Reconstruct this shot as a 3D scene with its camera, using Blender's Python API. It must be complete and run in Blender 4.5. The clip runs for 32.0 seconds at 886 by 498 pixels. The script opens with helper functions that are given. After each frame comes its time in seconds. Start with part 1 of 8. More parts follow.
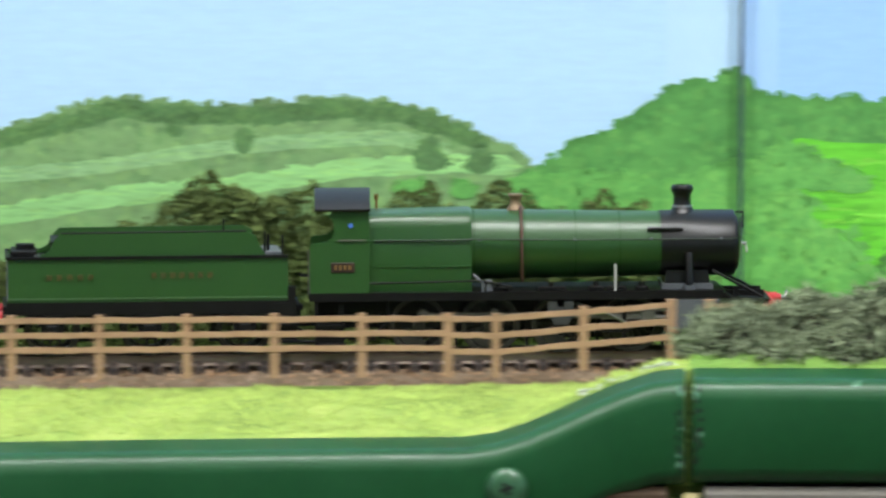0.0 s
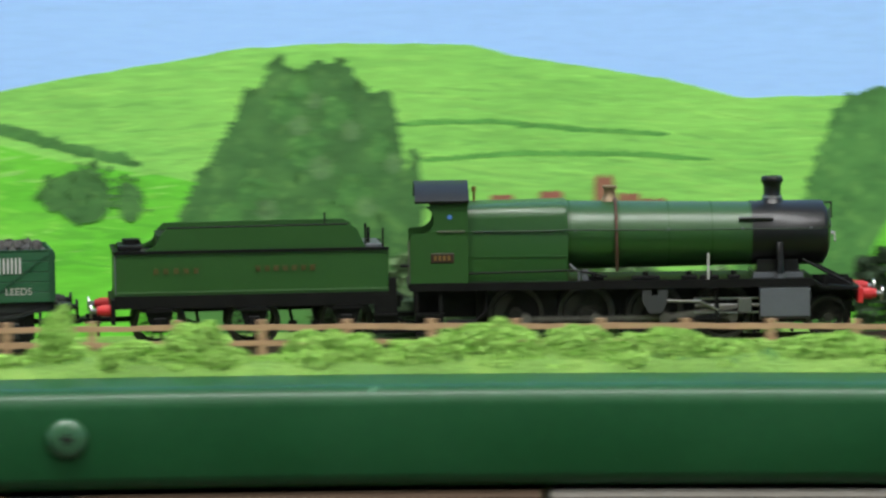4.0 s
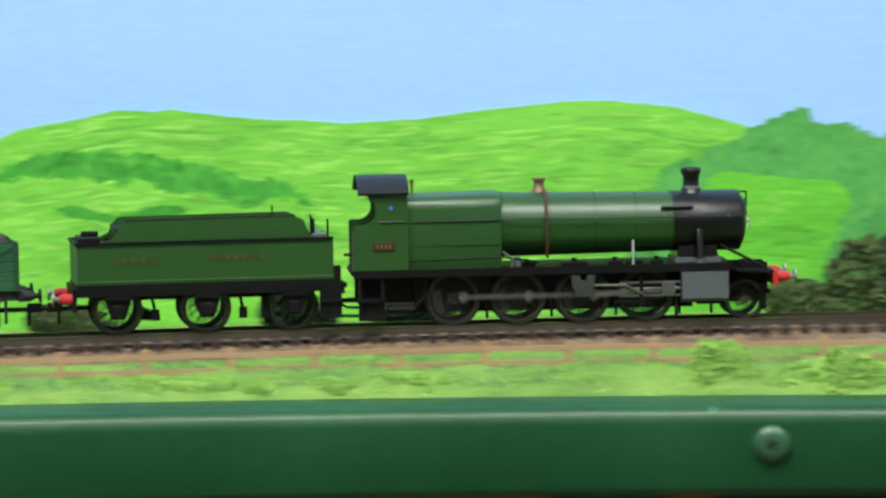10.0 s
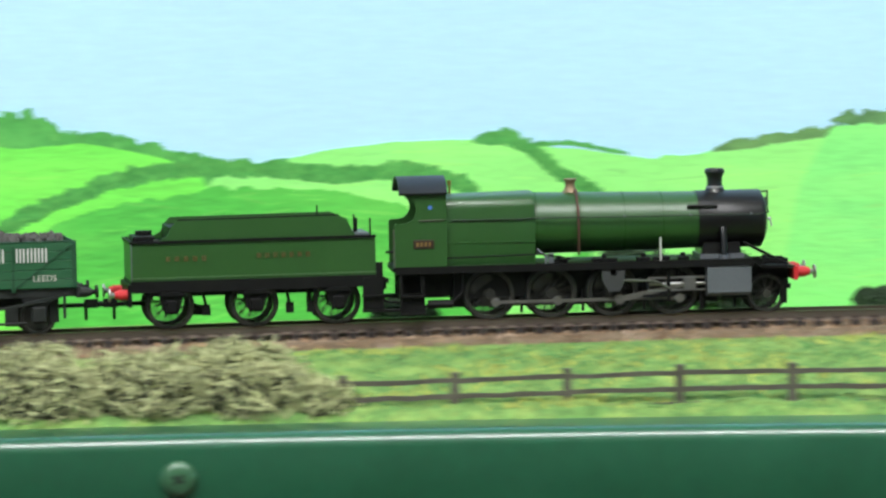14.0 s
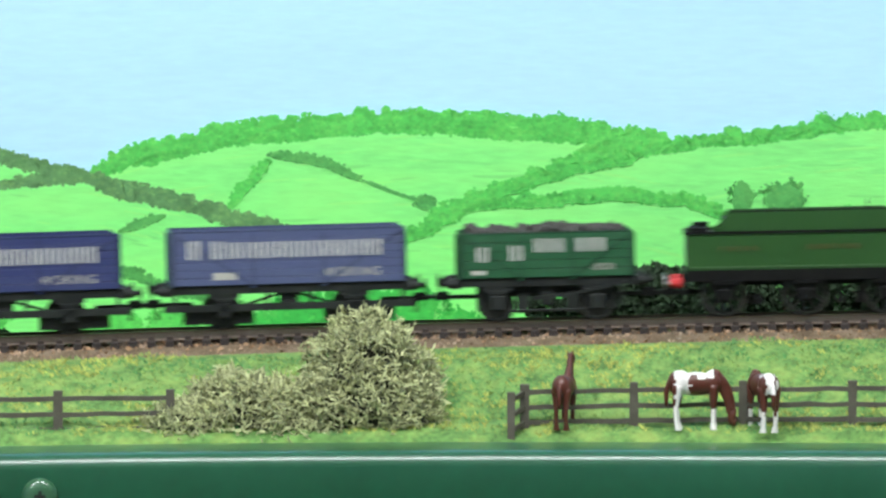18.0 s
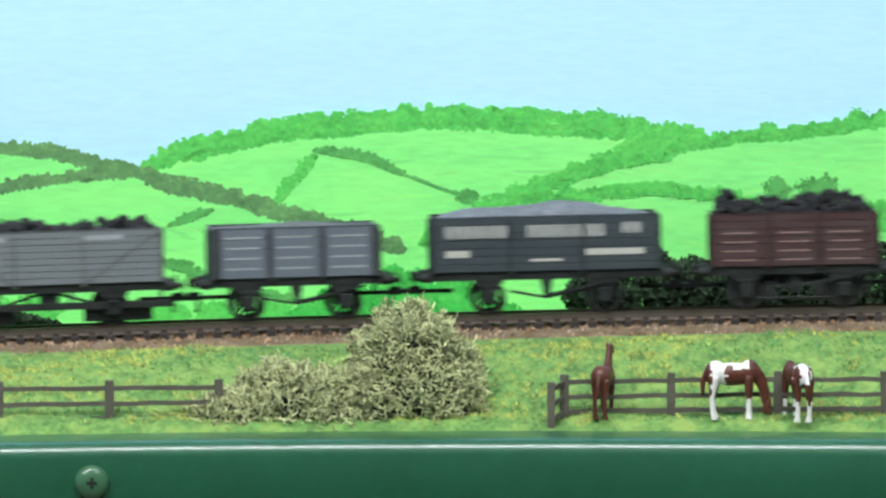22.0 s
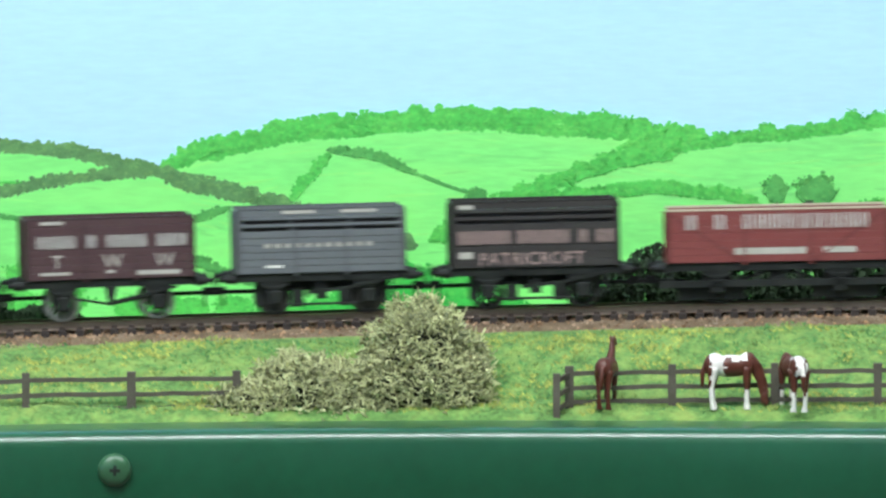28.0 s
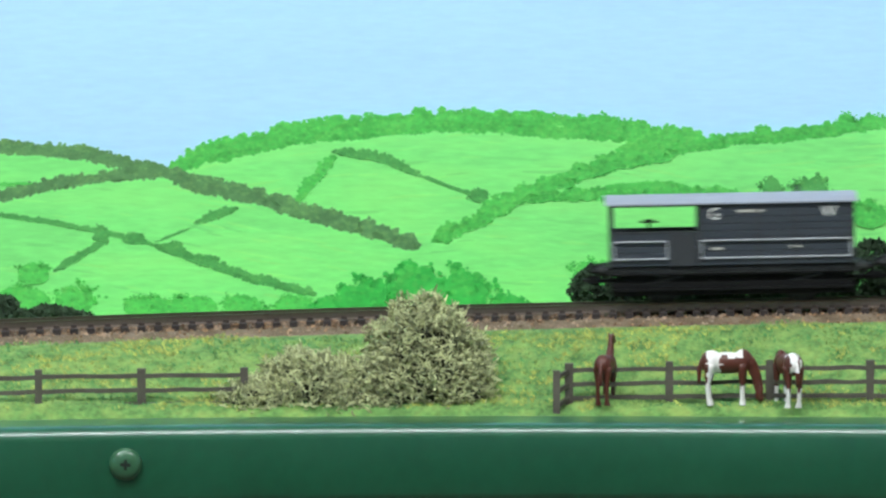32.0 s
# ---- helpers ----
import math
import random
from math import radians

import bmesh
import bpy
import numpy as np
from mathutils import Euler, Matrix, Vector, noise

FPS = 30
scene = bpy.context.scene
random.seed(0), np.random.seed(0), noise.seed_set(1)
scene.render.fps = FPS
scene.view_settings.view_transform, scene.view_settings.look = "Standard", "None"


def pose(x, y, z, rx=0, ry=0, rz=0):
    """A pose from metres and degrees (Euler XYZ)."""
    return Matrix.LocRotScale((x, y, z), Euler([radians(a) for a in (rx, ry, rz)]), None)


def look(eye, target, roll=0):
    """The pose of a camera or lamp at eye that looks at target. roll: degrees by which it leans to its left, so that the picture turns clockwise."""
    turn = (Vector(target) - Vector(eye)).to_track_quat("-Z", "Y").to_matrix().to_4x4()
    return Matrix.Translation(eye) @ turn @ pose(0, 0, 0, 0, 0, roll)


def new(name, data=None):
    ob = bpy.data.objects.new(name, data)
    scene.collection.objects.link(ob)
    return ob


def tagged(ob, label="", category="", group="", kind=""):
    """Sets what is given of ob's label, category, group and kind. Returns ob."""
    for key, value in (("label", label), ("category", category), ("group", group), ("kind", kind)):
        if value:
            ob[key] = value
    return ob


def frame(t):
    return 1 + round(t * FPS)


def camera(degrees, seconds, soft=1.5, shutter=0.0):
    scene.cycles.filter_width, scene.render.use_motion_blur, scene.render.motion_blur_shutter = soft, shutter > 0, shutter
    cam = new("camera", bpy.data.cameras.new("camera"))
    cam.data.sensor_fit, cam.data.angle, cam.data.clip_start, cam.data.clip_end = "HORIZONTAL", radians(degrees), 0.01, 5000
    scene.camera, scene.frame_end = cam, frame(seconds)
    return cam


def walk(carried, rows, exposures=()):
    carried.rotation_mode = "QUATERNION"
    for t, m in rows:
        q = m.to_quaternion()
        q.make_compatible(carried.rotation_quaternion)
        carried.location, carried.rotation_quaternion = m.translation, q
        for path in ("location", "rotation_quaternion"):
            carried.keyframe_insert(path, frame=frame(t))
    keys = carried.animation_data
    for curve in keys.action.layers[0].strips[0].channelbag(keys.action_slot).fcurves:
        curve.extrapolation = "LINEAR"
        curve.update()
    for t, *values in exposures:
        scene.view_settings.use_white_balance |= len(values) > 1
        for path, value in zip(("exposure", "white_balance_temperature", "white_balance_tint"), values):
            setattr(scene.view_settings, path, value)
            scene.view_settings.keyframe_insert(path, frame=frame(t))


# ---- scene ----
# Everything lies on a spiral round the camera: azimuth a in radians (clockwise from above), radius r, height z against the eye.
EYE_Z = 1.35
AZ_MID = 0.90
EXPOSURES = [(0, -0.06, 6500, 10), (2, -0.16, 6520, 10), (3.5, -0.30, 6560, 10), (5.5, -0.42, 6560, 10), (7, -0.38, 6600, 9), (8, -0.30, 6620, 9), (9, -0.24, 6620, 9), (10, -0.18, 6600, 9), (11, -0.09, 6520, 10), (13, 0.06, 6480, 10),
             (16, 0.06, 6420, 10), (18, 0.05, 6280, 9), (23, 0.05, 6220, 9), (28, 0.06, 6160, 8), (29, 0.06, 6160, 8), (30.5, -0.01, 6140, 8), (32, -0.15, 6140, 8)]
cam = camera(11.195, 32.0, soft=2.5, shutter=0.6)
walk(cam, [
    (0, pose(0.0000, -0.0000, 1.3500, 84.486, 0, 51.566)), (0.5, pose(0.0000, -0.0000, 1.3500, 84.532, 0, 49.038)),
    (1, pose(0.0000, -0.0000, 1.3500, 84.578, 0, 46.503)), (1.5, pose(0.0000, -0.0000, 1.3500, 84.599, 0, 43.394)),
    (2, pose(0.0000, -0.0000, 1.3500, 84.620, 0, 39.828)), (2.5, pose(0.0000, -0.0000, 1.3500, 84.644, 0, 36.254)),
    (3, pose(0.0000, -0.0000, 1.3500, 84.669, 0, 32.745)), (3.5, pose(0.0000, -0.0000, 1.3500, 84.681, 0, 30.281)),
    (5.5, pose(0.0000, -0.0000, 1.3500, 84.905, 0, 16.351)), (6, pose(0.0000, -0.0000, 1.3500, 84.964, 0, 12.412)),
    (6.5, pose(0.0000, -0.0000, 1.3500, 85.026, 0, 8.931)), (7, pose(0.0000, -0.0000, 1.3500, 85.088, 0, 5.572)),
    (7.5, pose(0.0000, -0.0000, 1.3500, 85.128, 0, 2.693)), (8, pose(-0.0000, -0.0000, 1.3500, 85.168, 0, -0.659)),
    (8.5, pose(-0.0000, -0.0000, 1.3500, 85.218, 0, -3.796)), (9, pose(-0.0000, -0.0000, 1.3500, 85.269, 0, -7.291)),
    (9.5, pose(-0.0000, -0.0000, 1.3500, 85.350, 0, -10.800)), (10, pose(-0.0000, -0.0000, 1.3500, 85.431, 0, -13.937)),
    (10.5, pose(-0.0000, -0.0000, 1.3500, 85.483, 0, -17.024)), (11, pose(-0.0000, -0.0000, 1.3500, 85.543, 0, -19.989)),
    (11.5, pose(-0.0000, -0.0000, 1.3500, 85.608, 0, -22.381)), (12, pose(-0.0000, -0.0000, 1.3500, 85.674, 0, -25.103)),
    (12.5, pose(-0.0000, -0.0000, 1.3500, 85.772, 0, -28.397)), (13, pose(-0.0000, -0.0000, 1.3500, 85.876, 0, -32.036)),
    (13.5, pose(-0.0000, -0.0000, 1.3500, 85.967, 0, -35.244)), (15.5, pose(-0.0000, -0.0000, 1.3500, 86.316, 0, -46.560)),
    (16, pose(-0.0000, -0.0000, 1.3500, 86.399, 0, -49.475)), (16.5, pose(-0.0000, -0.0000, 1.3500, 86.437, 0, -51.523)),
    (17, pose(-0.0000, -0.0000, 1.3500, 86.475, 0, -51.931)), (17.5, pose(-0.0045, -0.0036, 1.3504, 86.493, 0, -51.855)),
    (18, pose(-0.0073, -0.0057, 1.3506, 86.480, 0, -51.795)), (18.5, pose(-0.0116, -0.0091, 1.3509, 86.456, 0, -51.731)),
    (19, pose(-0.0149, -0.0118, 1.3512, 86.416, 0, -51.669)), (19.5, pose(-0.0180, -0.0143, 1.3514, 86.395, 0, -51.616)),
    (20, pose(-0.0222, -0.0176, 1.3518, 86.396, 0, -51.548)), (20.5, pose(-0.0262, -0.0209, 1.3521, 86.399, 0, -51.434)),
    (21, pose(-0.0301, -0.0241, 1.3524, 86.398, 0, -51.253)), (21.5, pose(-0.0330, -0.0265, 1.3527, 86.396, 0, -51.212)),
    (22, pose(-0.0376, -0.0302, 1.3530, 86.396, 0, -51.246)), (22.5, pose(-0.0421, -0.0338, 1.3534, 86.396, 0, -51.259)),
    (23, pose(-0.0454, -0.0364, 1.3537, 86.394, 0, -51.263)), (23.5, pose(-0.0485, -0.0389, 1.3539, 86.390, 0, -51.266)),
    (24, pose(-0.0523, -0.0420, 1.3542, 86.385, 0, -51.264)), (24.5, pose(-0.0581, -0.0466, 1.3547, 86.381, 0, -51.260)),
    (25, pose(-0.0621, -0.0498, 1.3550, 86.377, 0, -51.253)), (25.5, pose(-0.0644, -0.0517, 1.3552, 86.372, 0, -51.246)),
    (27.5, pose(-0.0806, -0.0649, 1.3566, 86.353, 0, -51.158)), (28, pose(-0.0864, -0.0696, 1.3571, 86.345, 0, -51.120)),
    (28.5, pose(-0.0884, -0.0713, 1.3573, 86.342, 0, -51.105)), (29, pose(-0.0935, -0.0755, 1.3577, 86.338, 0, -51.098)),
    (29.5, pose(-0.0965, -0.0779, 1.3579, 86.340, 0, -51.090)), (30, pose(-0.1015, -0.0820, 1.3584, 86.338, 0, -51.087)),
    (30.5, pose(-0.1055, -0.0852, 1.3587, 86.342, 0, -51.087)), (31, pose(-0.1105, -0.0892, 1.3591, 86.340, 0, -51.086)),
    (31.5, pose(-0.1144, -0.0924, 1.3594, 86.344, 0, -51.084)), (32, pose(-0.1181, -0.0954, 1.3597, 86.341, 0, -51.080)),
], EXPOSURES)

# ---- plan ----
def track_r(a):
    d = 0.0603 + 2 * 0.0449 * 1.62
    b = min(max(a, 0.0), 1.62)
    u, v = min(max(a - 1.62, 0.0), 0.4), min(max(-a, 0.0), 0.3)
    return 1.4235 + 0.0603 * b + 0.0449 * b * b + d * u - d / 0.8 * u * u - 0.0603 * v + 0.0603 / 0.6 * v * v


def track_r_all(a):
    a = np.asarray(a, float)
    b = np.clip(a, 0, 1.62)
    r = 1.4235 + 0.0603 * b + 0.0449 * b * b
    d = 0.0603 + 2 * 0.0449 * 1.62
    u, v = np.clip(a - 1.62, 0, 0.4), np.clip(-a, 0, 0.3)
    return r + d * u - d / 0.8 * u * u - 0.0603 * v + 0.0603 / 0.6 * v * v


def track_z(a):
    b = min(max(a, 0.0), 1.95)
    return 0.00707 * b * b + 0.00943 * b - 0.1695


def fascia_r(a):
    return 0.935 * track_r(a)


def back_r(a):
    return track_r(a) + 0.085


def spot(a, r, z):
    """World place of azimuth, radius and height against the eye."""
    return Vector((float(r) * math.sin(a - AZ_MID), float(r) * math.cos(a - AZ_MID), EYE_Z + float(z)))


A_BEGIN, A_END = -1.78, 3.45
_az = np.linspace(-2.2, 3.8, 6001)
_rr = track_r_all(_az)
_len = np.concatenate([[0], np.cumsum(np.hypot(_rr[1:], np.diff(_rr) / np.diff(_az)) * np.diff(_az))])
_len -= np.interp(0, _az, _len)


def az_at(s):
    return float(np.interp(s, _len, _az))


# ---- light ----
world = bpy.data.worlds.new("world")
scene.world = world
world.use_nodes = True
world.node_tree.nodes["Background"].inputs[0].default_value = (0.9, 0.95, 1.0, 1)
world.node_tree.nodes["Background"].inputs[1].default_value = 0.05


def lamp_area(name, place, target, sx, sy, watts, colour):
    d = bpy.data.lights.new(name, "AREA")
    d.shape, d.size, d.size_y, d.energy, d.color = "RECTANGLE", sx, sy, watts, colour
    ob = new(name, d)
    ob.matrix_world = look(place, target)
    return ob


# ---- materials ----
def lin(c):
    return tuple((v / 255 / 12.92 if v <= 10 else ((v / 255 + 0.055) / 1.055) ** 2.4) for v in c)


_mats = {}


def mat(name, rgb, rough=0.6, metal=0.0, vary=0.12, scale=60.0, fine=900.0, bump=0.15, depth=0.0004, stretch=(1, 1, 1), dust=0.0,
        dust_rgb=(120, 110, 95), rand=0.0, coat=0.0, island=0.0, spec=0.5, coat_rough=0.14):
    """A surface with two scales of variation, fine relief and a little dust; rgb is the sRGB base colour."""
    if name in _mats:
        return _mats[name]
    m = bpy.data.materials.new(name)
    m.use_nodes = True
    nt = m.node_tree
    n, l = nt.nodes, nt.links
    bsdf = n["Principled BSDF"]
    co = n.new("ShaderNodeTexCoord")
    mp = n.new("ShaderNodeMapping")
    mp.inputs["Scale"].default_value = stretch
    l.new(co.outputs["Object"], mp.inputs["Vector"])
    n1, n2 = n.new("ShaderNodeTexNoise"), n.new("ShaderNodeTexNoise")
    n1.inputs["Scale"].default_value, n2.inputs["Scale"].default_value = scale, fine
    n1.inputs["Detail"].default_value, n2.inputs["Detail"].default_value = 4, 3
    l.new(mp.outputs[0], n1.inputs["Vector"])
    l.new(mp.outputs[0], n2.inputs["Vector"])
    add = n.new("ShaderNodeMath")
    add.operation = "ADD"
    l.new(n1.outputs[0], add.inputs[0])
    l.new(n2.outputs[0], add.inputs[1])
    last = add.outputs[0]
    if rand or island:
        src = n.new("ShaderNodeObjectInfo").outputs["Random"] if rand else n.new("ShaderNodeNewGeometry").outputs["Random Per Island"]
        k = n.new("ShaderNodeMath")
        k.operation = "MULTIPLY_ADD"
        k.inputs[1].default_value = 2 * (rand or island)
        l.new(src, k.inputs[0])
        l.new(last, k.inputs[2])
        sub = n.new("ShaderNodeMath")
        sub.operation = "SUBTRACT"
        sub.inputs[1].default_value = rand or island
        l.new(k.outputs[0], sub.inputs[0])
        last = sub.outputs[0]
    ramp = n.new("ShaderNodeMapRange")
    ramp.inputs["From Min"].default_value, ramp.inputs["From Max"].default_value = 0.6, 1.4
    ramp.inputs["To Min"].default_value, ramp.inputs["To Max"].default_value = 1 - vary, 1 + vary
    l.new(last, ramp.inputs["Value"])
    mul = n.new("ShaderNodeVectorMath")
    mul.operation = "SCALE"
    mul.inputs[0].default_value = lin(rgb)
    l.new(ramp.outputs[0], mul.inputs["Scale"])
    col = mul.outputs[0]
    if dust:
        mx = n.new("ShaderNodeMix")
        mx.data_type = "RGBA"
        mr = n.new("ShaderNodeMapRange")
        mr.inputs["From Min"].default_value, mr.inputs["From Max"].default_value = 0.45, 0.75
        mr.inputs["To Max"].default_value = dust
        l.new(n1.outputs[0], mr.inputs["Value"])
        l.new(mr.outputs[0], mx.inputs[0])
        l.new(col, mx.inputs[6])
        mx.inputs[7].default_value = (*lin(dust_rgb), 1)
        col = mx.outputs[2]
    l.new(col, bsdf.inputs["Base Color"])
    bsdf.inputs["Roughness"].default_value, bsdf.inputs["Metallic"].default_value = rough, metal
    bsdf.inputs["Coat Weight"].default_value = coat
    bsdf.inputs["Specular IOR Level"].default_value = spec
    bsdf.inputs["Coat Roughness"].default_value = coat_rough
    if bump:
        b = n.new("ShaderNodeBump")
        b.inputs["Strength"].default_value, b.inputs["Distance"].default_value = bump, depth
        l.new(n2.outputs[0], b.inputs["Height"])
        l.new(b.outputs[0], bsdf.inputs["Normal"])
    _mats[name] = m
    return m


# ---- mesh helpers ----
def mesh_of(name, verts, faces, material, smooth=False):
    me = bpy.data.meshes.new(name)
    me.from_pydata([tuple(v) for v in verts], [], faces)
    me.materials.append(material)
    if smooth:
        me.polygons.foreach_set("use_smooth", [True] * len(me.polygons))
        me.set_sharp_from_angle(angle=radians(38))
    me.update()
    return me


def part_mesh(name, me, parent, label="", m=None):
    ob = new(name, me)
    ob.parent = parent
    if m is not None:
        ob.matrix_basis = m
    if label:
        ob["label"] = label
    return ob


def part(name, bm, material, parent, label="", smooth=False):
    me = bpy.data.meshes.new(name)
    bm.to_mesh(me)
    bm.free()
    me.materials.append(material)
    if smooth:
        me.polygons.foreach_set("use_smooth", [True] * len(me.polygons))
        me.set_sharp_from_angle(angle=radians(38))
    ob = new(name, me)
    ob.parent = parent
    if label:
        ob["label"] = label
    return ob


def sweep(name, azs, profile, material, smooth=False, closed=True, caps=True):
    """A section (list of r, z for each azimuth) carried along the azimuths."""
    verts, faces, k = [], [], 0
    for a in azs:
        p = profile(a)
        k = len(p)
        verts += [spot(a, r, z) for r, z in p]
    span = k if closed else k - 1
    for i in range(len(azs) - 1):
        for j in range(span):
            q = (j + 1) % k
            faces.append((i * k + j, i * k + q, (i + 1) * k + q, (i + 1) * k + j))
    if closed and caps:
        faces += [tuple(range(k))[::-1], tuple(range((len(azs) - 1) * k, len(azs) * k))]
    return mesh_of(name, verts, faces, material, smooth)


def box(bm, x0, x1, y0, y1, z0, z1, bevel=0.0):
    r = bmesh.ops.create_cube(bm, size=1.0, matrix=Matrix.Translation(((x0 + x1) / 2, (y0 + y1) / 2, (z0 + z1) / 2)) @ Matrix.Diagonal((x1 - x0, y1 - y0, z1 - z0, 1)))
    if bevel:
        es = {e for v in r["verts"] for e in v.link_edges}
        bmesh.ops.bevel(bm, geom=list(es), offset=bevel, segments=1, affect="EDGES")
    return r["verts"]


def cyl(bm, x, y, z, r, h, axis="z", n=16, r2=None):
    turn = {"z": Matrix.Identity(4), "x": pose(0, 0, 0, 0, 90, 0), "y": pose(0, 0, 0, -90, 0, 0)}[axis]
    return bmesh.ops.create_cone(bm, cap_ends=True, segments=n, radius1=r, radius2=r if r2 is None else r2, depth=h,
                                 matrix=Matrix.Translation((x, y, z)) @ turn)["verts"]


def a_box(x0, x1, y0, y1, z0, z1, bevel=0.0):
    bm = bmesh.new()
    box(bm, x0, x1, y0, y1, z0, z1, bevel)
    return bm


def thing(name, m, label, category, group="", kind=""):
    ob = new(name)
    ob.empty_display_size = 0.01
    ob.matrix_basis = m
    return tagged(ob, label, category, group, kind)


rnd = random.Random(7)

# ---- room ----
wall_paint = mat("wall_paint", (214, 210, 200), 0.85, scale=3, fine=60, bump=0.1, vary=0.04)
floor_mat = mat("floor_lino", (112, 104, 94), 0.6, scale=4, fine=120, vary=0.12)
board_ply = mat("board_ply", (150, 120, 84), 0.75, scale=12, fine=300, vary=0.15, stretch=(1, 1, 6))
HALF = 2.75
tagged(new("floor", mesh_of("floor", [(-HALF, -HALF, -0.05), (HALF, -HALF, -0.05), (HALF, HALF, -0.05), (-HALF, HALF, -0.05), (-HALF, -HALF, 0), (HALF, -HALF, 0), (HALF, HALF, 0), (-HALF, HALF, 0)],
    [(0, 3, 2, 1), (4, 5, 6, 7), (0, 1, 5, 4), (1, 2, 6, 5), (2, 3, 7, 6), (3, 0, 4, 7)], floor_mat)), "worn brown lino floor of the railway room", kind="structure")
for i, (nm, rz) in enumerate((("wall_north", 0), ("wall_east", -90), ("wall_south", 180), ("wall_west", 90))):
    w = part(nm, a_box(-HALF - 0.1, HALF, HALF, HALF + 0.1, -0.05, 2.45), wall_paint, None)
    w.matrix_basis = pose(0, 0, 0, 0, 0, rz)
    tagged(w, "plain off-white painted wall of the room", kind="structure")
tagged(part("ceiling", a_box(-HALF - 0.1, HALF + 0.1, -HALF - 0.1, HALF + 0.1, 2.45, 2.55), mat("ceiling_paint", (236, 236, 232), 0.9, scale=3, fine=80, vary=0.03), None),
       "plain white ceiling above the layout", kind="structure")

frame_white = mat("lamp_frame", (225, 225, 222), 0.4)
diff = bpy.data.materials.new("lamp_diffuser")
diff.use_nodes = True
diff.node_tree.nodes["Principled BSDF"].inputs["Emission Color"].default_value = (0.95, 0.98, 1, 1)
diff.node_tree.nodes["Principled BSDF"].inputs["Emission Strength"].default_value = 6.0
LAMP_W, LAMP_RGB = 15.5, (0.99, 1.0, 0.99)
for i, a in enumerate((-1.1, -0.25, 0.45, 1.15, 1.85, 2.7)):
    p = spot(a, 0.95, 0)
    light = thing("ceiling_light", pose(p.x, p.y, 2.45, 0, 0, -math.degrees(a - AZ_MID)), "white ceiling strip light with a glowing diffuser", "ceiling light", "ceiling lights")
    bm = bmesh.new()
    box(bm, -0.42, 0.42, -0.09, 0.09, -0.05, 0.0, 0.004)
    part("frame", bm, frame_white, light)
    bm = bmesh.new()
    box(bm, -0.40, 0.40, -0.07, 0.07, -0.06, -0.05, 0.002)
    part("diffuser", bm, diff, light)
    q = spot(a, 1.45, -0.15)
    lamp_area("strip_lamp", (p.x, p.y, 2.38), (q.x, q.y, q.z), 0.8, 0.14, LAMP_W, LAMP_RGB)

# ---- layout: baseboard, fascia, ground ----
fascia_green = mat("fascia_gloss_green", (24, 84, 56), 0.34, scale=25, fine=180, vary=0.14, bump=0.10, depth=0.0006, coat=0.8, coat_rough=0.24, dust=0.2, dust_rgb=(44, 100, 74), stretch=(1, 1, 1))
fascia_satin = mat("fascia_satin_green", (19, 76, 38), 0.44, scale=25, fine=260, vary=0.14, bump=0.15, depth=0.0006, coat=0.1, dust=0.2, dust_rgb=(48, 96, 62), spec=0.38)
JOINT_A, JOINT_B = 0.0548, 1.2610
FZ = -0.164


def ease(x):
    x = min(1.0, max(0.0, x))
    return x * x * (3 - 2 * x)


def fascia_z(a):
    if a < JOINT_A:
        return FZ - 0.0205 * (1 - ease((a - 0.004) / 0.05))
    return FZ + float(np.interp(a, [1.40, 1.55, 1.66, 1.75, 1.86], [0.0, 0.0007, 0.0016, 0.0010, 0.0002]))


def fascia_section(a):
    r, z, w, h = float(fascia_r(a)), fascia_z(a), 0.025, 0.0278
    c = 0.0056 if a > JOINT_B else 0.0064
    pts = [(r, z - h - 0.004), (r, z)]
    for k in range(9):
        t = k / 8 * math.pi / 2
        pts.append((r - w + c - c * math.sin(t), z - 0.0005 - c + c * math.cos(t)))
    pts += [(r - w, z - h + 0.0015), (r - w + 0.0008, z - h - 0.0008), (r - w + 0.0026, z - h - 0.0027), (r - w + 0.0055, z - h - 0.0038)]
    return pts


for i, (a0, a1) in enumerate(((A_BEGIN, JOINT_A - 0.0009), (JOINT_A + 0.0009, JOINT_B - 0.0008), (JOINT_B + 0.0008, A_END))):
    azs = [a0 + (a1 - a0) * k / 260 for k in range(261)]
    tagged(new("fascia", sweep("fascia", azs, fascia_section, fascia_green if i == 2 else fascia_satin, True)), "glossy dark green painted wooden fascia rail of the layout" if i == 2 else "worn dark green painted wooden fascia rail", "fascia", kind="structure")

base_mat = board_ply
azs = [A_BEGIN + (A_END - A_BEGIN) * k / 300 for k in range(301)]
tagged(new("baseboard", sweep("baseboard", azs, lambda a: [(fascia_r(a) + 0.001, -0.24), (back_r(a) + 0.01, -0.24), (back_r(a) + 0.01, -0.215), (fascia_r(a) + 0.001, -0.215)], base_mat)),
       "plywood baseboard carrying the model railway", kind="structure")

grass_mat = mat("grass_flock", (98, 138, 70), 0.95, scale=120, fine=500, vary=0.6, bump=0.4, depth=0.0008, dust=0.65, dust_rgb=(150, 160, 82))


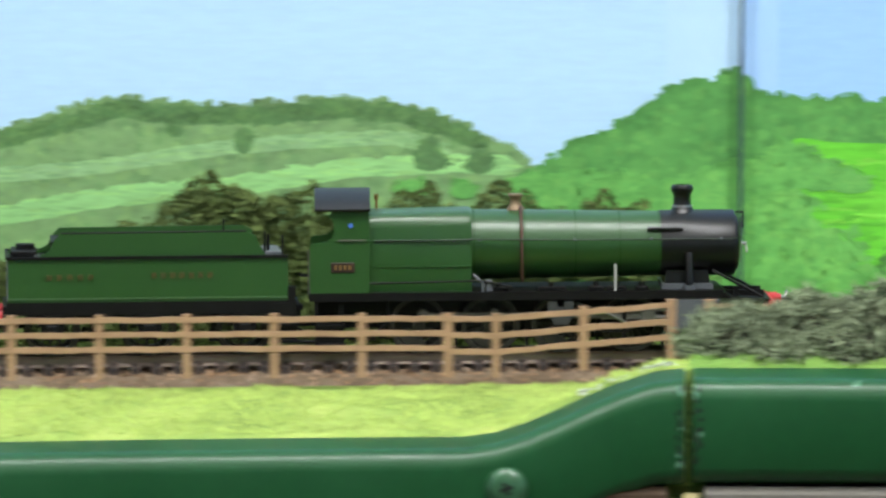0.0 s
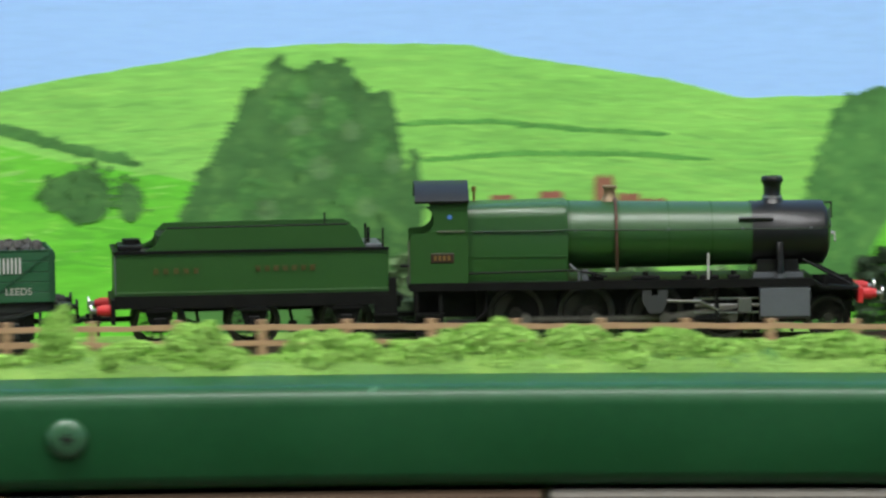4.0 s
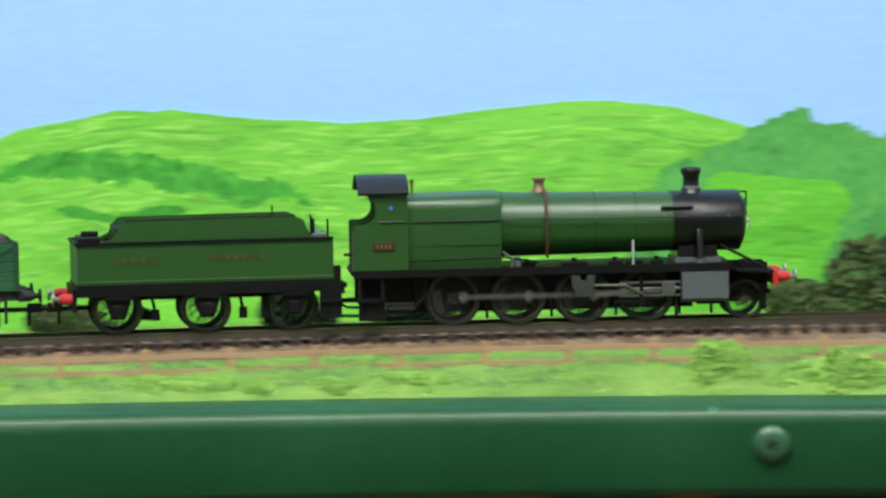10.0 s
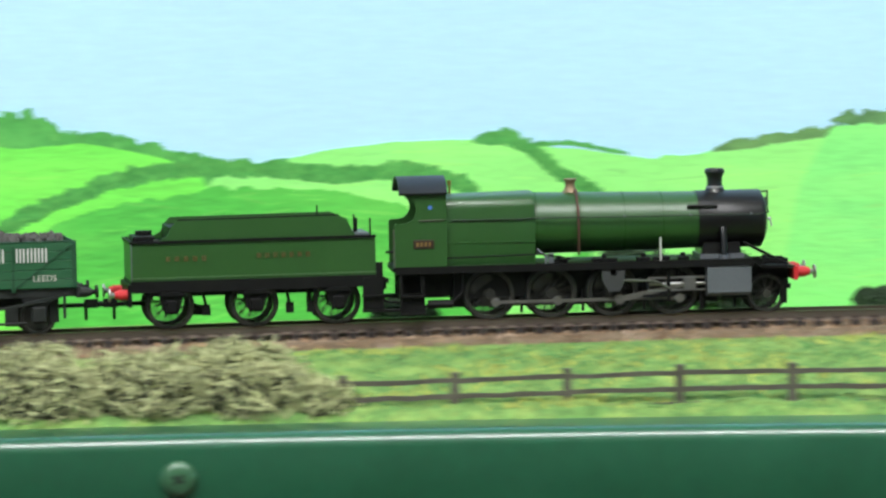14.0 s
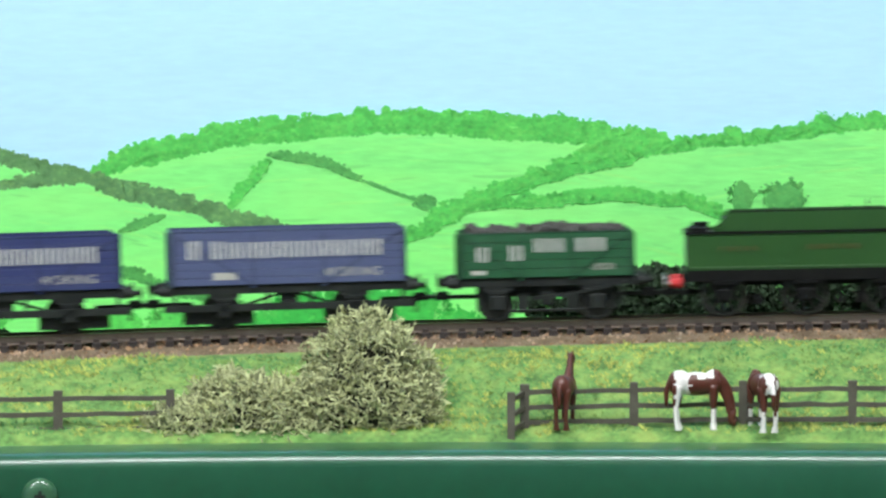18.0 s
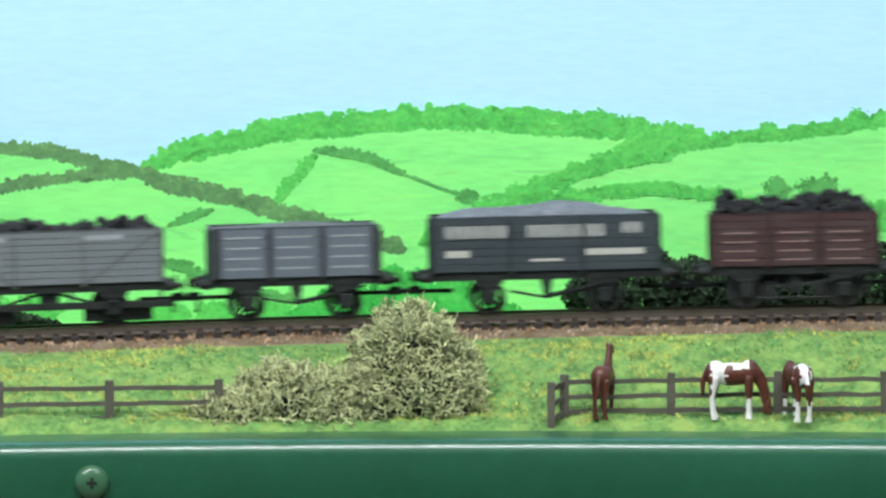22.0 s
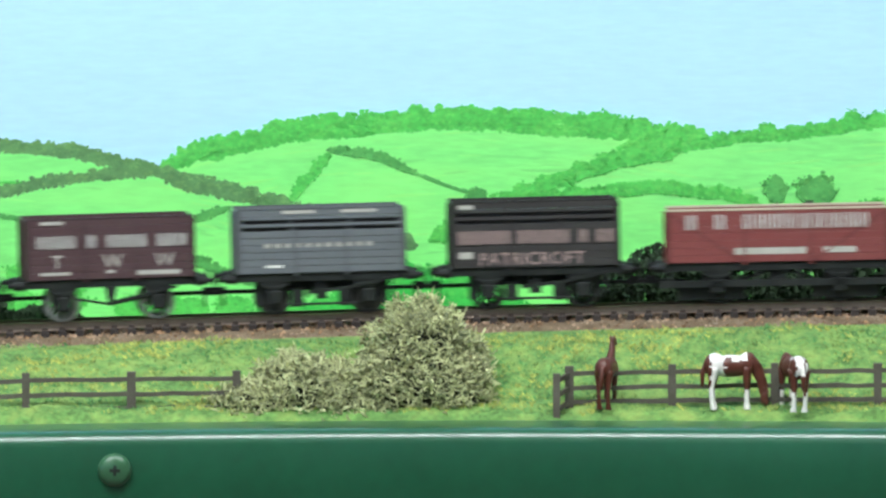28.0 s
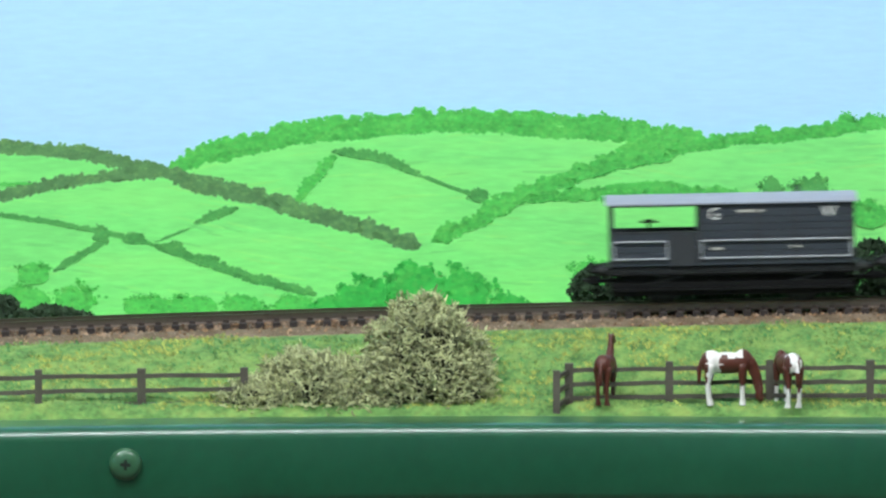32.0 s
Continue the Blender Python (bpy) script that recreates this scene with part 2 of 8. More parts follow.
def ground_rows(a):
    rt, rf, zt, zf = float(track_r(a)), float(fascia_r(a)), float(track_z(a)), fascia_z(a)
    top = zt - 0.0078
    foot = zf + 0.002 if a > JOINT_A else zf + 0.001
    shelf = min(-0.166, top) if a < JOINT_A else foot
    out = [(rf - 0.0005, -0.216), (rf + 0.0005, foot - 0.002), (rf + 0.004, foot)]
    r0, r1 = rf + 0.010, rt - 0.036
    if a < JOINT_A + 0.01:
        for k in range(1, 8):
            t = k / 7
            out.append((rf + 0.004 + (rt - 0.048 - rf - 0.004) * t, foot + (shelf - foot) * ease(t)))
        out.append((r1, top))
    else:
        out[2] = (rf + 0.004, foot + 0.0007)
        out.append((r0, foot + 0.0022))
        for k in range(1, 8):
            t = k / 7
            out.append((r0 + (r1 - r0) * t, foot + 0.0022 + (top - foot - 0.0022) * ease(t ** 0.85)))
    out += [(rt - 0.02, top), (rt, top), (rt + 0.03, top), (rt + 0.05, top + 0.001), (back_r(a) + 0.004, top + 0.002)]
    return out


azs = [A_BEGIN + (A_END - A_BEGIN) * k / 1500 for k in range(1501)]


def ground_section(a):
    rows = ground_rows(a)
    k = len(rows)
    res = []
    for j, (r, z) in enumerate(rows):
        p = spot(a, r, z)
        b = noise.noise(p * 150) * 0.0014 + noise.noise(p * 45) * 0.0016 if 2 <= j <= 9 else 0
        res.append((r, z + b))
    return res


bright_grass = mat("bright_grass_flock", (112, 152, 68), 0.95, scale=45, fine=700, vary=0.35, bump=0.9, depth=0.0015, dust=0.45, dust_rgb=(150, 176, 86))
spring_grass = mat("spring_grass_flock", (146, 172, 82), 0.95, scale=45, fine=700, vary=0.4, bump=0.9, depth=0.0015, dust=0.5, dust_rgb=(182, 186, 104))
for g0, g1, gm, gl in ((A_BEGIN, JOINT_A, spring_grass, "bright green flock-covered ground sloping to the fascia"), (JOINT_A, 1.262, bright_grass, "light green flock-covered ground beside the line"), (1.262, A_END, grass_mat, "grassy railway bank with green and straw flock")):
    ga = [g0 + (g1 - g0) * k / 900 for k in range(901)]
    tagged(new("ground", sweep("ground", ga, ground_section, gm, True, closed=False)), gl, "ground", kind="structure")

# ballast and track
ballast = mat("ballast", (122, 102, 80), 0.95, scale=120, fine=1600, vary=0.5, bump=1.0, depth=0.0012, dust=0.4, dust_rgb=(150, 138, 124))
tagged(new("ballast_bed", sweep("ballast_bed", azs, lambda a: [(track_r(a) - 0.036, track_z(a) - 0.0104), (track_r(a) - 0.020, track_z(a) - 0.0054), (track_r(a) + 0.020, track_z(a) - 0.0054), (track_r(a) + 0.036, track_z(a) - 0.0104)], ballast, False, closed=False)),
       "brown stone ballast bed under the track", "ballast", kind="structure")
rail_steel = mat("rail_steel", (120, 108, 98), 0.36, metal=0.8, vary=0.2, scale=80)
railway = thing("railway_track", Matrix.Identity(4), "single model railway track with dark sleepers and weathered rails", "track", kind="structure")
for side in (-1, 1):
    g = side * 0.00855
    part_mesh("rail", sweep("rail", azs, lambda a: [(track_r(a) + g + o, track_z(a) + d) for o, d in ((-0.0012, -0.0033), (-0.0005, -0.0027), (-0.0005, -0.0008), (-0.0007, 0.0), (0.0007, 0.0), (0.0005, -0.0008), (0.0005, -0.0027), (0.0012, -0.0033))], rail_steel), railway, "weathered steel rail")

# ---- backdrop ----
BOARD_A, BOARD_B = 0.0660, 1.2640
backdrops = []
for b0, b1, rgb, lab in ((A_BEGIN, BOARD_A - 0.0004, (184, 220, 250), "curved backdrop board painted with pale blue sky and olive hills"), (BOARD_A + 0.0004, BOARD_B - 0.0003, (162, 204, 255), "curved backdrop board painted with blue sky and green hills"), (BOARD_B + 0.0003, A_END, (182, 222, 254), "curved backdrop board painted with pale sky and bright green fields")):
    sp = mat("sky_paint_%d" % len(backdrops), rgb, 0.75, scale=2.2, fine=90, vary=0.07, bump=0.12, depth=0.0004, stretch=(1, 1, 6))
    azb = [b0 + (b1 - b0) * k / 200 for k in range(201)]
    bd = new("backdrop", sweep("backdrop", azb, lambda a: [(back_r(a), -0.19), (back_r(a), 0.22), (back_r(a) + 0.006, 0.22), (back_r(a) + 0.006, -0.19)], sp))
    backdrops.append(tagged(bd, lab, "backdrop", kind="structure"))
azb = [A_BEGIN + (A_END - A_BEGIN) * k / 420 for k in range(421)]
strip_m = mat("joint_strip_grey", (40, 54, 72), 0.6, vary=0.15)
tagged(new("joint_strip", sweep("joint_strip", [BOARD_A - 0.00045, BOARD_A, BOARD_A + 0.00045], lambda a: [(back_r(a) - 0.0060, -0.17), (back_r(a) - 0.0060, 0.22), (back_r(a) - 0.0036, 0.22), (back_r(a) - 0.0036, -0.17)], strip_m)), "thin blue-grey strip at the joint of the backdrop boards", "rod", kind="structure")
pale_m = mat("joint_strip_pale", (180, 214, 250), 0.6, vary=0.06)
tagged(new("joint_strip", sweep("joint_strip", [BOARD_B - 0.0019, BOARD_B, BOARD_B + 0.0019], lambda a: [(back_r(a) - 0.0010, -0.09), (back_r(a) - 0.0010, 0.22), (back_r(a) - 0.0002, 0.22), (back_r(a) - 0.0002, -0.09)], pale_m)), "pale blue strip over the joint of the backdrop boards", "strip", kind="structure")
PAINT = {"olive": (122, 160, 104), "olive_dark": (92, 132, 80), "sage": (142, 184, 128), "spring": (150, 206, 130), "wood_green": (74, 130, 62), "wood_fresh": (84, 150, 74), "field": (102, 198, 52),
         "leaf_green": (104, 176, 86), "leaf_dark": (66, 114, 56), "meadow": (120, 204, 66), "meadow_dark": (92, 166, 70), "brick_red": (150, 92, 76), "pale": (188, 222, 142),
         "ridge_wood": (80, 132, 66), "leaf_mid": (70, 176, 54), "deep_green": (58, 156, 46), "wood_olive": (106, 152, 90), "wood_bright": (82, 168, 78), "bright_field": (118, 228, 84),
         "leaf_bright": (84, 190, 72), "pale_field": (150, 236, 124), "wood_olive2": (106, 154, 90), "hedge_green": (90, 200, 86), "hedge_dark": (98, 146, 90), "hedge_mid": (84, 166, 82),
         "leaf_tall": (64, 184, 74), "far_field": (134, 232, 124), "down_field": (134, 204, 92), "streak": (106, 214, 78)}


FIELDS = ("field", "meadow", "down_field", "bright_field", "pale_field", "far_field", "spring", "leaf_bright", "pale", "streak")


def toward(c, d, k):
    return tuple(a + (b - a) * k for a, b in zip(c, d))


for _k in list(PAINT):
    grassy = _k in FIELDS
    PAINT[_k + "_light"] = toward(PAINT[_k], (186, 236, 116), 0.36 if _k == "meadow" else 0.24 if _k == "field" else 0.16 if grassy else 0.12)
    PAINT[_k + "_deep"] = toward(PAINT[_k], (40, 100, 44), 0.14 if _k in ("meadow", "field") else 0.07 if grassy else 0.12)


def paint(key):
    rgb = PAINT[key]
    base = key.rsplit("_", 1)[0] if key.endswith(("_light", "_deep")) else key
    if base in FIELDS:
        return mat("paint_" + key, rgb, 0.7, scale=15, fine=110, vary=0.12 if base in ("far_field", "pale_field") else 0.18 if base == "bright_field" else 0.24, bump=0.3, depth=0.0005, stretch=(1, 1, 5), island=0.12, dust=0.55, dust_rgb=toward(rgb, (190, 232, 112), 0.3))
    return mat("paint_" + key, rgb, 0.7, scale=70, fine=260, vary=0.24, bump=0.15, depth=0.0004, stretch=(1, 1, 1.6), island=0.12, dust=0.5, dust_rgb=toward(rgb, (140, 196, 96), 0.35))


_coat = [0]


def on_board(strip, key, name, dabs=(), strokes=()):
    """One coat of paint: columns from a low to a high place, with round dabs and long strokes laid over it."""
    _coat[0] += 1
    lift = 0.0003 + 0.000012 * _coat[0]
    mid = sum(c[0][0] for c in strip) / len(strip)
    board = backdrops[0 if mid < BOARD_A else 1 if mid < BOARD_B else 2]
    verts, faces = [], []
    for (a0, z0), (a1, z1) in strip:
        verts += [spot(a0, back_r(a0) - lift, z0), spot(a1, back_r(a1) - lift, z1)]
    for i in range(len(strip) - 1):
        faces.append((2 * i, 2 * i + 2, 2 * i + 3, 2 * i + 1))

    def dab(v, f, a, z, r, up, flat=1.0, slope=0.0):
        k, n = len(v), 8
        t0 = rnd.random() * 6
        for i in range(n):
            t = t0 + 2 * math.pi * i / n
            q = r * rnd.uniform(0.68, 1.2)
            dx = q * 1.15 * math.cos(t) * flat
            b = a + dx / 1.6
            rad = back_r(b) - lift - up
            v.append((rad * math.sin(b - AZ_MID), rad * math.cos(b - AZ_MID), EYE_Z + z + q * math.sin(t) + dx * slope))
        f.append(tuple(range(k, k + n))[::-1])
    for a, z, r in dabs:
        dab(verts, faces, a, z, r, 0.000003)
    part_mesh(name, mesh_of(name, verts, faces, paint(key)), board)
    for kind in ("_light", "_deep"):
        v, f = [], []
        for a, z, r, flat, slope, k in strokes:
            if k == kind:
                dab(v, f, a, z, r, 0.000006, flat, slope)
        if v:
            part_mesh("brush_strokes", mesh_of("brush_strokes", v, f, paint(key + kind)), board)


def leafy(u, seed):
    """A lumpy outline made of round clumps, 0 to 1."""
    s = 0
    for k, (f, w) in enumerate(((0.16, 0.55), (0.37, 0.3), (0.9, 0.15))):
        s += w * abs(math.sin(u * f + 5 * noise.noise(Vector((u * f * 0.3, seed, k * 3.1)))))
    return s


def hill(key, pts, rough=1.0, deep=None):
    pts = sorted(pts)
    soft = key in ("field", "leaf_green", "leaf_mid", "leaf_bright", "deep_green") and deep is None
    if not soft and deep is None:
        for end, way in ((0, -1), (-1, 1)):
            a, z = pts[end]
            if z > -112 and min(abs(a - BOARD_A), abs(a - BOARD_B)) > 0.004:
                pts.append((a + way * 0.007, z - 22))
                pts.append((a + way * 0.013, -150))
                pts.sort()
    a0, a1 = pts[0][0], pts[-1][0]
    n = max(24, int((a1 - a0) * 1600 / 0.9))
    xs = np.linspace(a0, a1, n)
    tops = np.interp(xs, [p[0] for p in pts], [p[1] for p in pts])
    ker = np.hanning(7)
    tops = np.convolve(np.pad(tops, 3, mode="edge"), ker / ker.sum(), "valid")
    seed = len(pts) + a0 * 50
    strip = []
    for a, z in zip(xs, tops):
        mm = a * 1600
        e = rough * (leafy(mm, seed) - 0.5) * 2 if rough > 1 else rough * noise.noise(Vector((mm * 0.12, seed, 0)))
        if soft:
            w = min(0.04, 0.3 * (a1 - a0))
            near = min((a - a0) / w if pts[0][1] > -114 else 1, (a1 - a) / w if pts[-1][1] > -114 else 1, 1)
            z = -168 + (z + 168) * math.sin(math.pi / 2 * near) ** 0.7
        top = (z + e) / 1000
        low = -0.185 if deep is None else top - (deep + 2.5 * noise.noise(Vector((mm * 0.1, seed, 9))) + 1.5 * noise.noise(Vector((mm * 0.5, seed, 5)))) / 1000 * min(1, (a - a0) * 60, (a1 - a) * 60)
        strip.append(((a, low), (a, top)))
    dabs, strokes = [], []
    leaves = rough > 1 and key not in FIELDS
    if leaves:
        for (a, low), (_, top) in strip:
            for _ in range(2):
                dabs.append((a + rnd.uniform(-0.0005, 0.0005), top - rnd.random() ** 2 * 0.006 + 0.0006, rnd.uniform(0.0004, 0.0015)))
    for i in range(int(len(strip) * (2.6 if leaves else 0.45 if key in ("bright_field", "far_field", "pale_field", "pale", "field") else 1.6))):
        j = rnd.randrange(2, len(strip) - 2)
        (a, low), (_, top) = strip[j]
        h = min(top - max(low, -0.150), 0.075)
        if h < 0.006:
            continue
        slope = (strip[j + 2][1][1] - strip[j - 2][1][1]) / ((strip[j + 2][0][0] - strip[j - 2][0][0]) * 1.6)
        if leaves:
            z = top - 0.001 - (h - 0.001) * rnd.random()
            strokes.append((a, z, rnd.uniform(0.0006, 0.0022), 1.0, 0, "_light" if rnd.random() < 0.5 else "_deep"))
        else:
            z = top - 0.002 - (h - 0.003) * rnd.random()
            r = rnd.uniform(0.0003, 0.0008)
            ln = rnd.uniform(5, 15)
            if a - r * ln > a0 + 0.012 and a + r * ln < a1 - 0.012:
                strokes.append((a, z, r, ln, max(-0.5, min(0.5, slope)) * 0.7, "_light" if rnd.random() < 0.6 else "_deep"))
    if key in ("field", "meadow") and deep is None:
        # broad brush patches
        for _ in range(int(len(strip) * 0.5)):
            (a, low), (_, top) = strip[rnd.randrange(2, len(strip) - 2)]
            h = min(top - max(low, -0.150), 0.075)
            r, ln = rnd.uniform(0.0008, 0.0024), rnd.uniform(1.8, 4.0)
            z = top - r * 1.6 - (h - r * 2) * rnd.random()
            if h > 0.008 and a - r * ln > a0 + 0.014 and a + r * ln < a1 - 0.014:
                tone = "_light" if noise.noise(Vector((a * 60, z * 90, 2.0))) > 0 else "_deep"
                strokes += [(a + rnd.gauss(0, r * 0.8), z + rnd.gauss(0, r * 0.5), r * rnd.uniform(0.3, 0.7), ln, 0.1, tone) for _ in range(4)]
    on_board(strip, key, "painted_hill", dabs, strokes)


def hedge(key, pts, width, lump=0.5):
    seed = pts[0][0] * 37 + width
    px, pz = [p[0] * 1600 for p in pts], [p[1] for p in pts]
    ln = np.concatenate([[0], np.cumsum(np.hypot(np.diff(px), np.diff(pz)))])
    n = max(10, int(ln[-1] / 0.8))
    us = np.linspace(0, ln[-1], n)
    cx, cz = np.interp(us, ln, px), np.interp(us, ln, pz)
    ker = np.hanning(9)
    if n > 12:
        cx = np.convolve(np.pad(cx, 4, mode="edge"), ker / ker.sum(), "valid")
        cz = np.convolve(np.pad(cz, 4, mode="edge"), ker / ker.sum(), "valid")
    tx, tz = np.gradient(cx), np.gradient(cz)
    strip = []
    thin = 0.78 if lump > 0.4 else 1.0
    for u, x, z, dx, dz in zip(us, cx, cz, tx, tz):
        d = math.hypot(dx, dz) or 1
        nx, nz = -dz / d, dx / d
        if nz < 0:
            nx, nz = -nx, -nz
        end = min(1, (u + 0.6) / 5, (ln[-1] - u + 0.6) / 5)
        up = thin * width / 2 * (0.55 + lump * (leafy(u * 3.2 / max(1.2, width ** 0.5), seed) * 1.6 - 0.3)) * end
        dn = thin * width / 2 * (0.6 + 0.6 * lump * (leafy(u * 2.3 / max(1.2, width ** 0.5) + 40, seed + 2) - 0.4)) * end
        strip.append((((x - nx * dn) / 1600, (z - nz * dn) / 1000), ((x + nx * up) / 1600, (z + nz * up) / 1000)))
    dabs, strokes = [], []
    r0 = min(0.0013, width * 0.00019)
    for (a0, z0), (a1, z1) in strip:
        if lump > 0.4:
            for _ in range(2 + int(width / 3)):
                t = rnd.uniform(-0.12, 1.14)
                dabs.append((a0 + (a1 - a0) * t + rnd.uniform(-0.0005, 0.0005), z0 + (z1 - z0) * t, r0 * rnd.uniform(0.4, 1.1) * (0.6 if t < 0 or t > 1.1 else 1)))
            for _ in range(1 + int(width / 6)):
                t = rnd.uniform(0.0, 1.1)
                strokes.append((a0 + (a1 - a0) * t + rnd.uniform(-0.0005, 0.0005), z0 + (z1 - z0) * t, r0 * rnd.uniform(0.3, 0.8), 1, 0, "_light" if rnd.random() < 0.4 + 0.3 * t else "_deep"))
        elif rnd.random() < 0.6:
            t = rnd.random()
            strokes.append((a0 + (a1 - a0) * t, z0 + (z1 - z0) * t, 0.0006 * rnd.uniform(0.5, 1.2), 5, 0, "_light" if rnd.random() < 0.5 else "_deep"))
    on_board(strip, key, "painted_hedge", dabs, strokes)


def bush(key, a, z, w, h):
    """A painted tree or shrub: a core with round masses of leaves round it and gaps at its rim."""
    seed = a * 91 + z
    strip, dabs, strokes = [], [], []
    if key == "brick_red":
        for k in range(5):
            u = -1 + k / 2
            strip.append(((a + u * w / 2 / 1600, z / 1000), (a + u * w / 2 / 1600, (z + h * (0.86 + 0.14 * (k % 2))) / 1000)))
        return on_board(strip, key, "painted_ruin")
    n = max(14, int(w / 0.5))
    for k in range(n + 1):
        u = -1 + 2 * k / n
        dome = math.sqrt(max(0.0, 1 - u * u))
        top = h * (0.26 + 0.52 * dome + 0.24 * (leafy((u + 1) * w * 0.8, seed) - 0.5))
        low = h * (0.24 - 0.30 * dome)
        strip.append(((a + 0.80 * u * w / 2 / 1600, (z + low) / 1000), (a + 0.80 * u * w / 2 / 1600, (z + max(low + 0.01, top)) / 1000)))
    small = min(w, h)
    # a few boughs of leaves stand out past the core
    for k in range(8 + int(w / 4)):
        t, far = rnd.uniform(-0.15, math.pi + 0.15), rnd.uniform(0.62, 0.96)
        bx, by = 0.5 * w * math.cos(t) * far, h * (0.26 + 0.70 * math.sin(t) * far)
        size = small * rnd.uniform(0.08, 0.17)
        for _ in range(5 + int(small / 3)):
            dabs.append((a + (bx + rnd.gauss(0, size * 0.75)) / 1600, (z + by + rnd.gauss(0, size * 0.55)) / 1000, max(0.00035, size * rnd.uniform(0.16, 0.42) / 1000)))
    for k in range(14 + int(w * h / 9)):
        t, q = rnd.uniform(0, 2 * math.pi), rnd.random() ** 0.5
        x, y = 0.42 * w * math.cos(t) * q, h * (0.40 + 0.46 * math.sin(t) * q)
        lit = 0.35 + 0.45 * math.sin(t) * q - 0.2 * math.cos(t) * q
        strokes.append((a + x / 1600, (z + y) / 1000, rnd.uniform(0.0004, 0.0004 + small * 0.00005), 1, 0, "_light" if rnd.random() < lit else "_deep"))
    on_board(strip, key, "painted_tree", dabs, strokes)


# sky touched up on both sides of the first joint
for a0, a1, rgb in ((BOARD_A - 0.0166, BOARD_A - 0.0006, (188, 222, 251)), (BOARD_A + 0.0006, BOARD_A + 0.0080, (169, 208, 255))):
    cols = [a0 + (a1 - a0) * k / 12 for k in range(13)]
    ev = [spot(a, back_r(a) - 0.0002, z + 0.0012 * noise.noise(Vector((a * 900, z, 3)))) for a in cols for z in (-0.10, 0.22)]
    part_mesh("sky_patch", mesh_of("sky_patch", ev, [(2 * k, 2 * k + 2, 2 * k + 3, 2 * k + 1) for k in range(12)], mat("sky_patch_%d" % rgb[0], rgb, 0.75, scale=30, fine=90, vary=0.05, bump=0.12)), backdrops[0 if a1 < BOARD_A else 1])

# ground coat of the painted hills
hill("spring", [(-0.9, -116), (-0.08, -118), (0.06, -120)], 0.4)
hill("field", [(0.0665, -128), (0.3, -120), (0.6, -113), (0.9, -112), (1.2, -107), (1.2635, -104)], 0.4)
hill("deep_green", [(0.975, -116.0), (1.0167, -97.0), (1.0242, -97.5), (1.033, -98.8), (1.0418, -97.6), (1.0493, -96.3), (1.075, -116.0)], 1.2)
hill("bright_field", [(1.2645, -104), (1.4, -100), (1.53, -96), (1.68, -82), (1.9, -82), (2.6, -80)], 0.4)
hill('olive', [(-0.1839, -116.2), (-0.1473, -105.8), (-0.1227, -110.3), (-0.0979, -104.3), (-0.0842, -99.2), (-0.0717, -94.1), (-0.0655, -96.2), (-0.0505, -97.7), (-0.038, -97.2), (-0.0243, -95.0), (-0.0155, -96.4), (-0.0055, -98.9), (0.0058, -105.6), (0.0145, -111.7), (0.0208, -118.9)], 1.2)
hedge('olive_dark', [(-0.135, -110.1), (-0.0979, -108.5), (-0.0842, -103.4), (-0.0717, -98.4), (-0.0605, -100.4), (-0.0381, -101.2), (-0.0243, -99.0), (-0.0105, -100.8), (-0.0005, -104.6), (0.0095, -110.3)], 7.6, 0.5)
hedge('sage', [(-0.1104, -121.4), (-0.0793, -118.1), (-0.0481, -111.3), (-0.0281, -109.2), (-0.0105, -108.3), (0.002, -114.1)], 6.8, 0.3)
hedge('spring', [(-0.1105, -136.5), (-0.0731, -127.6), (-0.0456, -124.2), (-0.0206, -118.7), (0.002, -116.9), (0.017, -117.9)], 9.2, 0.3)
bush('olive_dark', -0.0443, -112.8, 8.0, 10.0)
bush('olive_dark', -0.003, -118.8, 14.0, 12.0)
bush('olive_dark', 0.0083, -119.8, 12.0, 10.0)
bush('olive_dark', -0.0593, -107.0, 6.0, 4.0)
hill('wood_fresh', [(0.0171, -122.7), (0.0246, -115.1), (0.0333, -108.5), (0.0421, -100.9), (0.0495, -93.3), (0.062, -88.2), (0.0657, -87.1), (0.0701, -93.3), (0.077, -97.1), (0.0854, -95.9), (0.0904, -95.9), (0.1004, -97.9), (0.1091, -93.1), (0.1204, -97.0), (0.1279, -100.8), (0.1367, -97.9), (0.1404, -106.5), (0.1479, -102.7), (0.1579, -100.7), (0.1679, -102.6), (0.1778, -99.7), (0.1852, -95.9)], 2.2)
hill('field', [(0.0653, -122.4), (0.0753, -112.0), (0.0779, -108.2), (0.0854, -109.6), (0.0966, -110.2), (0.1154, -112.2), (0.128, -115.0), (0.1405, -115.0), (0.1529, -112.2), (0.1654, -109.7), (0.1778, -108.3), (0.1944, -110.6), (0.2194, -114.5)], 0.5)
hill('leaf_green', [(0.0215, -121.9), (0.0315, -119.8), (0.0428, -125.0), (0.0553, -122.3), (0.0653, -116.7), (0.0728, -122.4), (0.0778, -135.8)], 1.5)
bush('wood_green', 0.1543, -130.7, 12.0, 8.0)
bush('wood_green', 0.1455, -134.1, 8.0, 5.0)
bush('wood_green', 0.1442, -116.9, 10.0, 5.0)
bush('wood_green', 0.1029, -155.1, 24.0, 12.0)
bush('leaf_green', 0.0754, -168.4, 30.0, 54.0)
bush('leaf_green', 0.0823, -169.3, 30.0, 38.0)
bush('leaf_green', 0.0898, -170.2, 28.0, 26.0)
bush('leaf_green', 0.0771, -124.6, 22.0, 14.0)
bush('leaf_green', 0.071, -164.6, 24.0, 40.0)
bush('leaf_green', 0.0421, -128.4, 18.0, 10.0)
